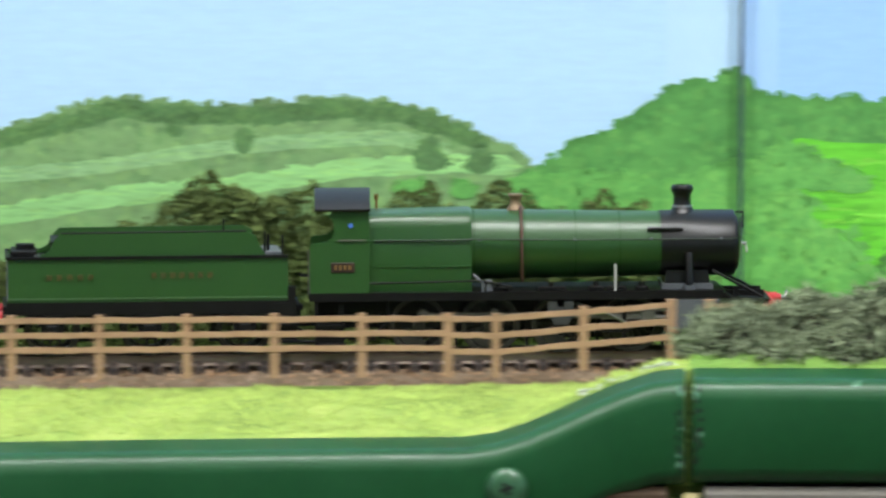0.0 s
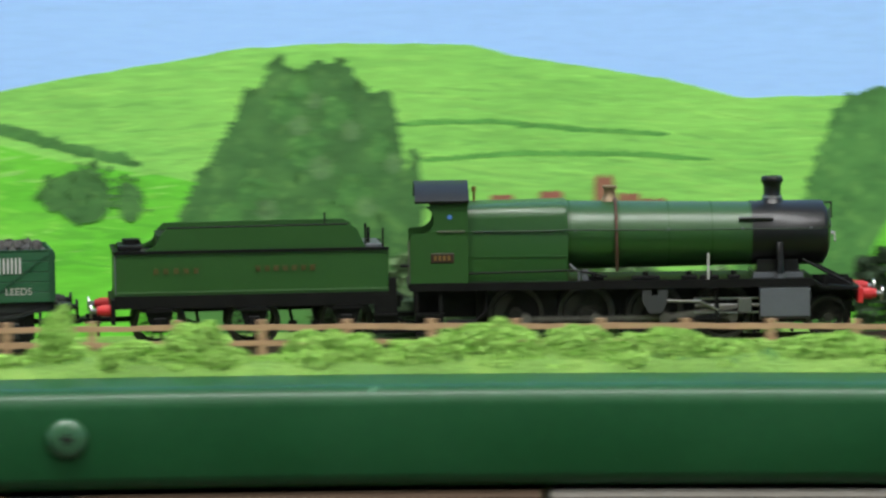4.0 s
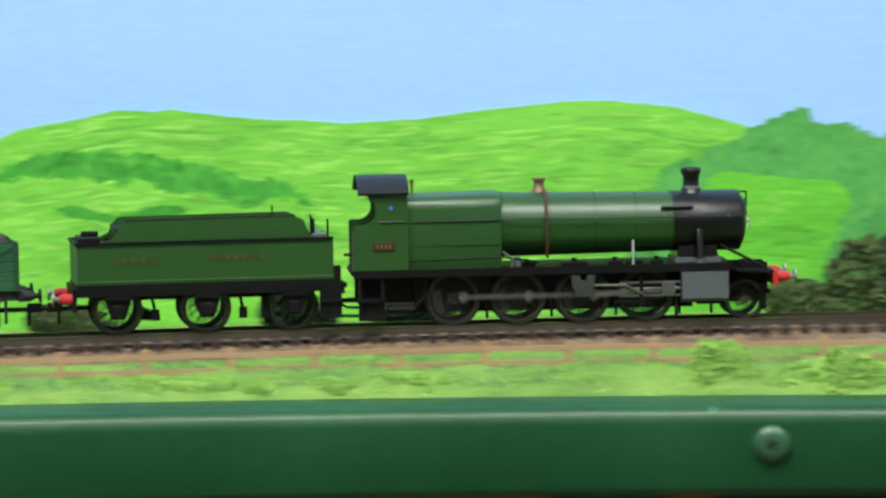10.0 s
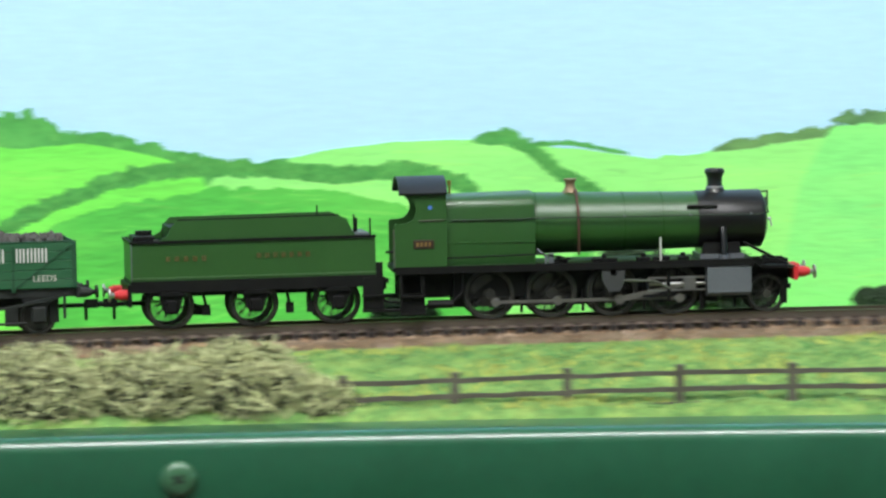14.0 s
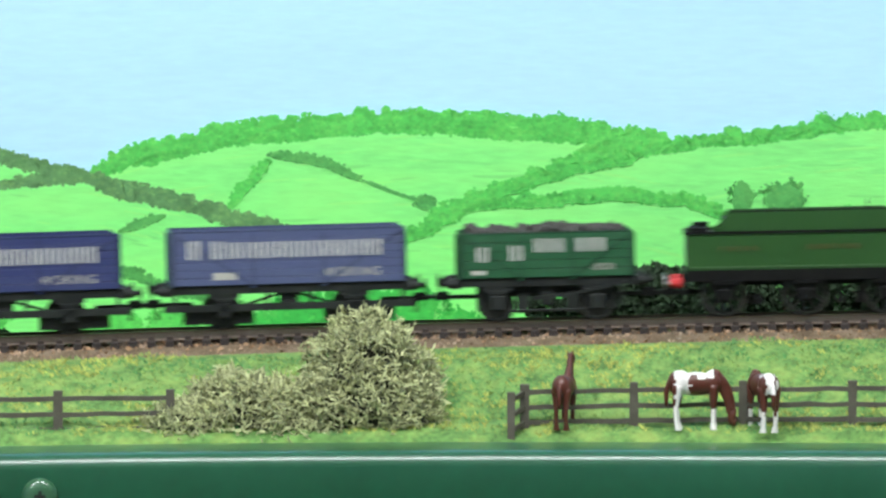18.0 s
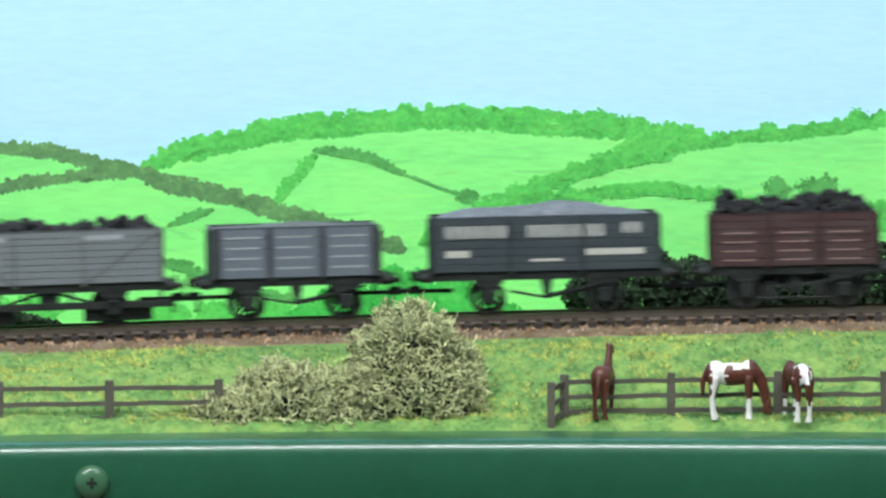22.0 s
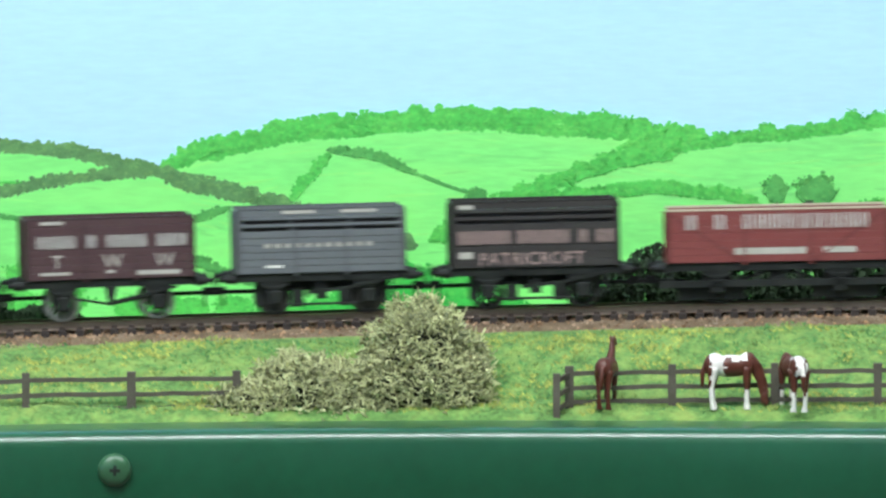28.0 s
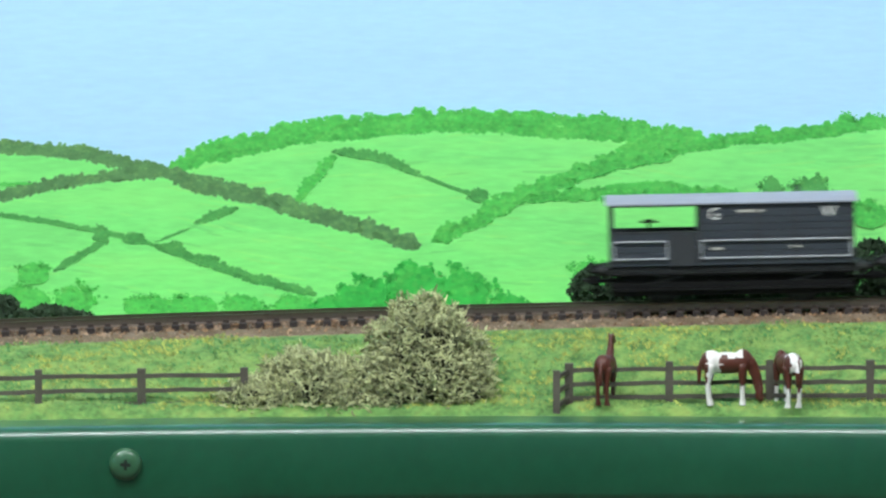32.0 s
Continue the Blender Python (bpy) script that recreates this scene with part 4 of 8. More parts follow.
bush('hedge_green', 1.8127, -58.9, 14.0, 4.8)
bush('hedge_green', 1.8293, -60.6, 14.0, 6.8)
bush('hedge_green', 1.8453, -66.6, 18.0, 4.4)
bush('hedge_green', 1.7855, -59.8, 14.0, 4.0)
bush('hedge_green', 1.7801, -60.7, 16.0, 4.8)
hedge('hedge_green', [(1.8344, -69.5), (1.8466, -69.5), (1.8561, -68.0), (1.8642, -65.4), (1.875, -64.6), (1.8858, -61.7), (1.8976, -58.4), (1.9154, -60.4)], 6.4, 0.8)
bush('hedge_green', 1.8685, -63.7, 8.0, 4.4)
bush('hedge_green', 1.8881, -60.5, 8.0, 6.8)
bush('hedge_green', 1.8946, -60.5, 12.0, 6.0)
hill('far_field', [(1.6516, -71.9), (1.6718, -68.1), (1.6852, -70.6), (1.6987, -71.5), (1.7122, -75.3), (1.7258, -81.4), (1.7461, -92.3), (1.7665, -102.0), (1.7855, -112.9)], 0.5)
hedge('hedge_dark', [(1.6516, -69.6), (1.6825, -68.2), (1.6987, -70.4), (1.7068, -72.4), (1.7176, -76.5), (1.7271, -80.2), (1.7319, -85.0)], 5.2, 1.0)
bush('hedge_dark', 1.6879, -70.2, 4.8, 5.2)
bush('hedge_dark', 1.692, -70.7, 4.8, 5.2)
bush('hedge_dark', 1.6967, -70.8, 4.8, 5.2)
bush('hedge_dark', 1.7021, -72.8, 4.8, 5.2)
bush('hedge_dark', 1.7061, -72.8, 4.8, 5.2)
bush('hedge_dark', 1.7102, -74.8, 4.8, 5.2)
bush('hedge_dark', 1.7156, -76.7, 4.8, 5.2)
bush('hedge_dark', 1.7214, -78.2, 4.8, 5.2)
hedge('hedge_dark', [(1.7258, -79.0), (1.7325, -85.0), (1.7461, -89.9), (1.7556, -94.8), (1.7665, -100.8), (1.776, -105.0), (1.7855, -111.3)], 7.6, 0.8)
hedge('hedge_dark', [(1.6771, -92.4), (1.6906, -86.3), (1.7, -83.3), (1.7122, -80.5), (1.7258, -79.0)], 5.6, 0.7)
hedge('hedge_green', [(1.7563, -91.2), (1.7611, -81.7), (1.7654, -72.3)], 5.2, 0.7)
hedge('hedge_mid', [(1.7651, -70.6), (1.7733, -72.3), (1.7787, -74.7), (1.7855, -80.3)], 4.4, 0.9)
hedge('hedge_mid', [(1.7855, -80.3), (1.7937, -86.0), (1.8005, -89.6)], 1.6, 0.8)
bush('hedge_mid', 1.8002, -91.8, 8.8, 6.0)
hedge('hedge_green', [(1.7896, -108.2), (1.8005, -99.4), (1.81, -89.9), (1.8209, -82.8), (1.8317, -76.6), (1.848, -70.9)], 8.0, 0.8)
hedge('hedge_green', [(1.81, -90.4), (1.8263, -89.3), (1.8412, -86.9), (1.8589, -89.3), (1.867, -95.2)], 6.0, 0.8)
hedge('hedge_green', [(1.8317, -85.7), (1.8399, -84.7), (1.8467, -85.7)], 2.0, 0.8)
hedge('hedge_mid', [(1.6811, -94.8), (1.6959, -99.1), (1.7094, -103.6), (1.7216, -109.0)], 2.4, 0.9)
hedge('hedge_mid', [(1.7216, -109.0), (1.7325, -115.9), (1.7433, -122.7), (1.761, -130.6)], 4.4, 0.9)
hedge('hedge_mid', [(1.7223, -108.1), (1.7311, -102.1)], 1.2, 0.8)
hedge('hedge_mid', [(1.7318, -100.4), (1.742, -94.1)], 3.6, 0.9)
hedge('hedge_mid', [(1.6979, -119.9), (1.7054, -112.0), (1.7111, -107.2)], 3.0, 0.9)
bush('hedge_mid', 1.7094, -107.1, 7.2, 6.4)
bush('hedge_mid', 1.7169, -108.5, 10.0, 5.2)
bush('hedge_mid', 1.7271, -112.2, 8.0, 4.4)
bush('hedge_mid', 1.7352, -118.3, 8.0, 5.2)
hedge('hedge_green', [(1.6784, -84.2), (1.6879, -83.1), (1.6933, -83.2)], 1.6, 0.7)
bush('hedge_mid', 1.8705, -92.0, 9.0, 12.5)
bush('hedge_mid', 1.8800, -92.5, 17.0, 12.5)
bush('hedge_green', 1.894, -102.2, 16.0, 12.0)
bush('hedge_green', 1.8291, -127.5, 26.0, 12.4)
bush('hedge_green', 1.6931, -124.5, 14.8, 10.0)
bush('hedge_green', 1.6904, -135.1, 24.0, 11.0)
bush('hedge_green', 1.7026, -137.1, 18.0, 13.2)
bush('hedge_green', 1.7202, -138.2, 22.0, 9.0)
bush('hedge_green', 1.7311, -138.4, 24.0, 9.2)
bush('hedge_green', 1.7433, -138.6, 18.0, 9.6)
bush('hedge_green', 1.7556, -137.7, 18.0, 8.0)
bush('leaf_tall', 1.7719, -140.3, 24.0, 18.0)
bush('leaf_tall', 1.7855, -140.4, 26.0, 25.0)
bush('leaf_tall', 1.7964, -140.5, 22.0, 23.6)
bush('leaf_tall', 1.8073, -140.6, 18.0, 11.0)
bush('leaf_tall', 1.7637, -140.2, 18.0, 10.0)


# ---- track details ----
sleeper_mat = mat("sleeper", (50, 42, 38), 0.85, vary=0.3, scale=80, fine=900, bump=0.4, rand=0.2, dust=0.3, dust_rgb=(96, 80, 66))


def sleeper_at(a):
    p = spot(a, track_r(a), track_z(a) - 0.0043)
    return pose(p.x, p.y, p.z, 0, 0, -math.degrees(a - AZ_MID))


def sleeper_boxes(bm):
    box(bm, -0.0016, 0.0016, -0.0158, 0.0158, -0.0012, 0.0010)
    for g in (-0.00855, 0.00855):
        box(bm, -0.0011, 0.0011, g - 0.0021, g + 0.0021, 0.0010, 0.0023)


bm = bmesh.new()
sleeper_boxes(bm)
sleeper_me = bpy.data.meshes.new("sleeper")
bm.to_mesh(sleeper_me)
bm.free()
sleeper_me.materials.append(sleeper_mat)
PITCH = 0.0068
s, far = az_at(0), []
s = float(np.interp(A_BEGIN + 0.01, _az, _len))
s_end = float(np.interp(A_END - 0.01, _az, _len))
near_from, near_to = float(np.interp(0.74, _az, _len)), float(np.interp(1.97, _az, _len))
while s < s_end:
    a = az_at(s)
    if near_from < s < near_to:
        part_mesh("sleeper", sleeper_me, railway, m=sleeper_at(a))
    else:
        far.append(a)
    s += PITCH
src_v = [v.co.copy() for v in sleeper_me.vertices]
src_f = [tuple(p.vertices) for p in sleeper_me.polygons]
fv, ff = [], []
for a in far:
    m, k = sleeper_at(a), len(fv)
    fv += [m @ c for c in src_v]
    ff += [tuple(i + k for i in f) for f in src_f]
tagged(part_mesh("sleepers", mesh_of("sleepers", fv, ff, sleeper_mat), railway), kind="stuff")

# loose stones on the ballast, grass on the field
def scatter(name, label, material, count, place, size, seed, blades=False):
    r = random.Random(seed)
    v, f = [], []
    for _ in range(count):
        p = place(r)
        if p is None:
            continue
        s = size * r.uniform(0.5, 1.4)
        k = len(v)
        if blades:
            for b in range(3):
                t = math.atan2(p.y, p.x) + r.uniform(-1.2, 1.2)
                lean = Vector((math.cos(t), math.sin(t), 0)) * s * r.uniform(0.3, 1.1)
                w = Vector((-math.sin(t), math.cos(t), 0)) * s * 0.22
                k = len(v)
                v += [p - w, p + w, p + lean * 0.6 + Vector((0, 0, s * r.uniform(0.4, 0.7))), p + lean * 1.2 + Vector((0, 0, s * r.uniform(0.6, 1.0)))]
                f += [(k, k + 1, k + 2), (k + 1, k + 3, k + 2)]
        else:
            e = [Vector((r.uniform(-1, 1), r.uniform(-1, 1), r.uniform(-0.5, 0.2))).normalized() * s for _ in range(3)]
            v += [p + e[0], p + e[1], p + e[2], p + Vector((r.uniform(-0.3, 0.3) * s, r.uniform(-0.3, 0.3) * s, s * 0.8))]
            f += [(k, k + 1, k + 3), (k + 1, k + 2, k + 3), (k + 2, k, k + 3)]
    ob = new(name, mesh_of(name, v, f, material))
    return tagged(ob, label, kind="stuff")


def on_ballast(r):
    a = r.uniform(-0.2, 2.05)
    d = r.uniform(-0.038, 0.024)
    e = abs(d)
    z = -0.0054 if e < 0.020 else -0.0054 - (e - 0.020) / 0.016 * 0.0050
    return spot(a, track_r(a) + d, track_z(a) + z + 0.0002)


stone = mat("ballast_stone", (150, 118, 88), 0.9, vary=0.55, scale=90, fine=900, bump=0.3, island=0.5, dust=0.6, dust_rgb=(186, 180, 170))
scatter("ballast_stones", "loose brown and grey ballast stones", stone, 44000, on_ballast, 0.00085, 5)


def ground_at(a, u):
    """A place on the ground, u from 0 at the fascia to 1 at the ballast's foot."""
    rows = ground_rows(a)[2:]
    rr, zz = [q[0] for q in rows], [q[1] for q in rows]
    r = rr[0] + (float(track_r(a)) - 0.036 - rr[0]) * u
    z = float(np.interp(r, rr, zz))
    p = spot(a, r, z)
    p.z += noise.noise(p * 150) * 0.0014 + noise.noise(p * 45) * 0.0016
    return p


tuft_a = mat("grass_tuft", (122, 150, 78), 0.95, vary=0.6, scale=140, fine=500, bump=0, island=0.12)
tuft_b = mat("grass_tuft_green", (84, 134, 74), 0.95, vary=0.6, scale=140, fine=500, bump=0, island=0.12)
tuft_c = mat("grass_tuft_straw", (160, 168, 84), 0.95, vary=0.5, scale=140, fine=500, bump=0, island=0.12)


def patch(seed, lo, hi, thr):
    def f(r):
        a, u = r.uniform(lo, hi), r.random()
        if noise.noise(Vector((a * 28, u * 3.2, seed))) + 0.7 * noise.noise(Vector((a * 210, u * 12, seed + 5))) < thr:
            return None
        return ground_at(a, u)
    return f


tuft_d = mat("grass_tuft_bright", (128, 170, 78), 0.95, vary=0.3, scale=40, fine=500, bump=0, island=0.3)
tuft_e = mat("grass_tuft_spring", (168, 190, 98), 0.95, vary=0.3, scale=40, fine=500, bump=0, island=0.35)
scatter("grass", "yellow-green grass flock on the slope", tuft_e, 9000, patch(3.0, -0.2, 0.055, -0.5), 0.0015, 9, True)
scatter("grass", "bright green grass flock", tuft_d, 22000, patch(3.0, 0.055, 1.26, -0.5), 0.0015, 10, True)
scatter("grass", "short olive-green grass flock", tuft_a, 22000, patch(1.0, 1.2, 2.02, -0.5), 0.0013, 11, True)
scatter("grass", "short mid-green grass flock", tuft_b, 24000, patch(7.0, 0.1, 2.02, 0.1), 0.0016, 12, True)
scatter("grass", "straw-coloured dry grass flock", tuft_c, 26000, patch(13.0, 1.25, 2.02, 0.15), 0.0017, 13, True)

# ---- fences ----
fence_tan = mat("fence_tan", (170, 136, 104), 0.8, vary=0.2, scale=120, fine=1200, bump=0.3, rand=0.1, dust=0.3, dust_rgb=(170, 140, 112))
fence_grey = mat("fence_grey", (78, 74, 64), 0.85, vary=0.25, scale=120, fine=1200, bump=0.4, rand=0.15, dust=0.3, dust_rgb=(96, 92, 80))


def stick(p0, p1, w, d, n, seed, wob=0.0):
    """A slightly uneven bar from p0 to p1."""
    r = random.Random(seed)
    ax = (p1 - p0).normalized()
    side = ax.cross(Vector((0, 0, 1)))
    if side.length < 0.3:
        side = Vector((p0.y, -p0.x, 0))
    side.normalize()
    up = side.cross(ax).normalized()
    v, f = [], []
    for i in range(n + 1):
        c = p0.lerp(p1, i / n) + up * r.uniform(-wob, wob)
        ww, dd = w * r.uniform(0.88, 1.1), d * r.uniform(0.9, 1.1)
        v += [c + side * dd / 2 + up * ww / 2, c - side * dd / 2 + up * ww / 2, c - side * dd / 2 - up * ww / 2, c + side * dd / 2 - up * ww / 2]
    for i in range(n):
        for j in range(4):
            f.append((4 * i + j, 4 * i + (j + 1) % 4, 4 * i + 4 + (j + 1) % 4, 4 * i + 4 + j))
    f += [(3, 2, 1, 0), tuple(4 * n + j for j in range(4))]
    return v, f


def fence(label, azs, radius, top, height, rails, post, rail, material, group, wob):
    th = thing("fence", Matrix.Identity(4), label, "fence", group)
    for i, a in enumerate(azs):
        k = int(a * 9000)
        p = spot(a, radius(a), top(a))
        q = p - Vector((0, 0, height + 0.003))
        v, f = stick(q, p, post, post, 2, k)
        part_mesh("post", mesh_of("post", v, f, material), th)
        if i + 1 < len(azs):
            b = azs[i + 1]
            for j, t in enumerate(rails):
                o = Vector((0, 0, -height * t))
                inw = -0.0009
                e0, e1 = spot(a, radius(a) + inw, top(a)) + o, spot(b, radius(b) + inw, top(b)) + o
                v, f = stick(e0, e1, rail, 0.0010, 5, k + j, wob)
                part_mesh("rail", mesh_of("rail", v, f, material), th)
    return th


def tan_r(a):
    return float(track_r(a)) - 0.040 - 0.020 * ease((a - 0.7) / 0.3)


def tan_top(a):
    return float(np.interp(a, [-0.3, 0.0, 0.012, 0.05, 0.15, 0.23, 0.30, 0.54, 0.74, 0.97, 1.05, 1.15, 1.25], [-0.1522, -0.1533, -0.1536, -0.1492, -0.1490, -0.1510, -0.1526, -0.1536, -0.1550, -0.1536, -0.1518, -0.1502, -0.1485]))


azs1 = [-0.0181 + k * 0.01945 for k in range(-24, 2)]
azs1 = [a for a in azs1 if -0.42 < a < -0.01]
azs2 = [0.0012, 0.0118, 0.0313, 0.0508]
fence("tan wooden post and rail fence beside the line", azs1 + [0.0010], tan_r, tan_top, 0.0168, (0.10, 0.37, 0.64), 0.0025, 0.0017, fence_tan, "tan fences", 0.00015)
fence("tan wooden fence bay climbing to the board joint", azs2, tan_r, tan_top, 0.0168, (0.10, 0.40, 0.70), 0.0025, 0.0017, fence_tan, "tan fences", 0.0002)
azs3 = [0.0592 + k * 0.01885 for k in range(64)]
azs3 = [a for a in azs3 if a < 1.247]
fence("tan wooden fence behind green undergrowth", azs3, tan_r, tan_top, 0.0165, (0.14, 0.44, 0.72), 0.0026, 0.0017, fence_tan, "tan fences", 0.0002)


def grey_r(a):
    return float(fascia_r(a)) + 0.012


def grey_top(a):
    return float(np.interp(a, [1.3, 1.36, 1.43, 1.46, 1.55, 1.62, 1.69, 1.76, 1.82, 1.87, 2.05], [-0.1535, -0.1530, -0.1505, -0.1490, -0.1488, -0.1460, -0.1448, -0.1452, -0.1444, -0.1432, -0.1418]))


for lab, z0, n, st in (("dark weathered wooden field fence near the board joint", 1.3249, 6, 0.0256), ("dark weathered wooden field fence running into a bush", 1.5435, 9, 0.02495), ("dark weathered wooden field fence behind the horses", 1.8223, 10, 0.0243)):
    near_joint = z0 < 1.4
    fence(lab, [z0 + k * st for k in range(n)], (lambda a: grey_r(a) - 0.0088) if near_joint else grey_r, grey_top, 0.0165, (0.12, 0.42, 0.62) if near_joint else (0.17, 0.50, 0.82), 0.0031, 0.0017, fence_grey, "dark field fences", 0.00025)
fence("short return of the dark field fence", [1.8192, 1.8221], lambda a: grey_r(a) - (0.0085 if a < 1.82 else 0.0008), lambda a: grey_top(a) - (0.0020 if a < 1.82 else 0), 0.0165, (0.17, 0.50, 0.82), 0.0028, 0.0016, fence_grey, "dark field fences", 0.0001)

# ---- foliage ----
def clump(name, label, category, group, lumps, material, count, style, seed, leaf=0.0016):
    """lumps: azimuth, radius, base height, width, depth, height (mm) of rounded masses filled with twigs or leaves."""
    r = random.Random(seed)
    v, f = [], []
    total = sum(l[3] * l[5] for l in lumps)
    for a, rad, z, w, d, h in lumps:
        base = spot(a, rad, z)
        tang = Vector((math.cos(a - AZ_MID), -math.sin(a - AZ_MID), 0))
        outw = Vector((math.sin(a - AZ_MID), math.cos(a - AZ_MID), 0))
        for _ in range(int(count * w * h / total)):
            t, q = r.uniform(0, 2 * math.pi), r.random() ** 0.5
            hh = r.random() ** 0.8
            rim = math.sqrt(max(0.05, 1 - hh ** 4.5)) * (0.80 + 0.20 * min(1.0, hh * 3)) if style == "leaf" else math.sqrt(max(0.02, 1 - hh ** 2.8)) * (0.82 + 0.18 * min(1.0, hh * 3.5))
            k = 0.72 + 0.28 * r.random() if r.random() < 0.8 else r.random()
            x, y = math.cos(t) * rim * k * w / 2000, math.sin(t) * rim * k * d / 2000
            lump = 1 + 0.22 * noise.noise(Vector((x, y, hh * h / 1000)) * 160 + Vector((seed, 0, 0)))
            p = base + tang * x * lump + outw * y * lump + Vector((0, 0, hh * h / 1000 * lump * 0.97))
            if style == "twig":
                d0 = Vector((r.uniform(-1, 1), r.uniform(-1, 1), r.uniform(-0.7, 1))).normalized()
                step, th = leaf * r.uniform(0.55, 1.05), leaf * 0.19 * r.uniform(0.7, 1.35)
                k0 = len(v)
                for c in range(4):
                    s0 = d0.orthogonal().normalized() * th * (1.0, 1.05, 0.9, 0.5)[c]
                    s1 = d0.cross(s0)
                    v.extend((p + s0, p - s0 * 0.5 + s1 * 0.87, p - s0 * 0.5 - s1 * 0.87))
                    p = p + d0 * step
                    d0 = (d0 + Vector((r.uniform(-1, 1), r.uniform(-1, 1), r.uniform(-1, 1))) * 0.85).normalized()
                for i in (0, 3, 6):
                    for j in range(3):
                        f.append((k0 + i + j, k0 + i + (j + 1) % 3, k0 + i + 3 + (j + 1) % 3, k0 + i + 3 + j))
            else:
                n0 = Vector((r.uniform(-1, 1), r.uniform(-1, 1), r.uniform(-0.3, 1))).normalized()
                e0 = n0.orthogonal().normalized()
                e0 = (Matrix.Rotation(r.uniform(0, 6.28), 3, n0) @ e0) * leaf * r.uniform(0.5, 1.2)
                e1 = n0.cross(e0) * r.uniform(0.5, 0.9)
                k0 = len(v)
                v += [p - e0, p + e1 * 0.8 + n0 * leaf * 0.2, p + e0, p - e1 * 0.8]
                f.append((k0, k0 + 3, k0 + 2, k0 + 1))
    root = thing(name, Matrix.Identity(4), label, category, group)
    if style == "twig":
        # dark inner shells: shade between the twigs, put into their colour
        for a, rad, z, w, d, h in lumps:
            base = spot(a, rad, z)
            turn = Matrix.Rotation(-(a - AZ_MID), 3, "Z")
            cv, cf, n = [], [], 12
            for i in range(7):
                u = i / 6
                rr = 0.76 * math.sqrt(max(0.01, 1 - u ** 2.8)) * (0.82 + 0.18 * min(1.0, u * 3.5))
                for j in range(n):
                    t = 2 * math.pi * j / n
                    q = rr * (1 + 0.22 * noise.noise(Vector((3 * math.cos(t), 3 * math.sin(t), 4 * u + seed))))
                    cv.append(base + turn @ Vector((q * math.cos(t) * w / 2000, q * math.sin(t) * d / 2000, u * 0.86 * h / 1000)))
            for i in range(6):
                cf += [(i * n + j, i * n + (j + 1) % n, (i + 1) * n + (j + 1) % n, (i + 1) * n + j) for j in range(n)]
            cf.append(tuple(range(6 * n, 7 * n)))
            part_mesh("dark_core", mesh_of("dark_core", cv, cf, core_shade), root, "dark inner shell coloured as the shade between the twigs")
    part_mesh("foliage", mesh_of("foliage", v, f, material), root)
    # short woody stems under the mass
    for a, rad, z, w, d, h in lumps[:3]:
        b = spot(a, rad, z - 0.002)
        vv, fs = stick(b, b + Vector((0.0005, 0, h * 0.0006)), 0.0016, 0.0016, 3, seed, 0.0003)
        part_mesh("stem", mesh_of("stem", vv, fs, stem_mat), root)
    return root


# near-black olive that stands for shade deep inside the twig bushes
core_shade = mat("core_shade", (50, 52, 34), 0.95, vary=0.5, scale=300, fine=1200, bump=1.0, depth=0.002)
stem_mat = mat("stem_brown", (70, 56, 42), 0.9, vary=0.2)
twig_khaki = mat("lichen_khaki", (170, 174, 128), 0.9, vary=0.4, scale=80, fine=500, bump=0, island=0.6)
twig_olive = mat("lichen_olive", (146, 136, 82), 0.9, vary=0.3, scale=80, fine=500, bump=0, island=0.4)
dark_grey_green = mat("foliage_grey_green", (128, 140, 110), 0.95, vary=0.35, scale=80, fine=500, bump=0, island=0.6)
dark_green_fol = mat("foliage_dark_green", (50, 70, 46), 0.95, vary=0.3, scale=80, fine=500, bump=0, island=0.45)
light_green_fol = mat("foliage_light_green", (156, 200, 98), 0.95, vary=0.25, scale=60, fine=500, bump=0, island=0.3)
autumn_fol = mat("foliage_autumn_olive", (88, 104, 52), 0.95, vary=0.3, scale=60, fine=500, bump=0, island=0.45)
FR = lambda a: float(fascia_r(a))
TR = lambda a: float(track_r(a))

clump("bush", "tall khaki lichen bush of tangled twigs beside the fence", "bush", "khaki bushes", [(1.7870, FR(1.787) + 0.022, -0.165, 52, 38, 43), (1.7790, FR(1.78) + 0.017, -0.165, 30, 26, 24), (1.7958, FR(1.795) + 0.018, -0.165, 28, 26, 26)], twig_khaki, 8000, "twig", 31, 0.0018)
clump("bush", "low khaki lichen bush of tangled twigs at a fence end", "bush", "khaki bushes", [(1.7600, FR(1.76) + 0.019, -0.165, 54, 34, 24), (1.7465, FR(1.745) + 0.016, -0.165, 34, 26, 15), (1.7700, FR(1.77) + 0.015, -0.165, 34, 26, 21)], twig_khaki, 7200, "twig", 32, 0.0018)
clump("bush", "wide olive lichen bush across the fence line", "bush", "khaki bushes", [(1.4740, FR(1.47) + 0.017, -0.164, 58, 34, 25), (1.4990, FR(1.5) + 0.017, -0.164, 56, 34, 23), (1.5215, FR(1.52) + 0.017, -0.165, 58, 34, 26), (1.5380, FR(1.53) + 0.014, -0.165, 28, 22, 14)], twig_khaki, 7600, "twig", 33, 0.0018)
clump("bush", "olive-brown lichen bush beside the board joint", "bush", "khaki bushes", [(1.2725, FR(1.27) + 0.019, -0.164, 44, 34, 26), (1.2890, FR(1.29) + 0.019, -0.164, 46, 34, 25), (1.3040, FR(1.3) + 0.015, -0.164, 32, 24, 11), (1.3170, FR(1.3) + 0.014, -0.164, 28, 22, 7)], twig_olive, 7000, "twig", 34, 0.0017)
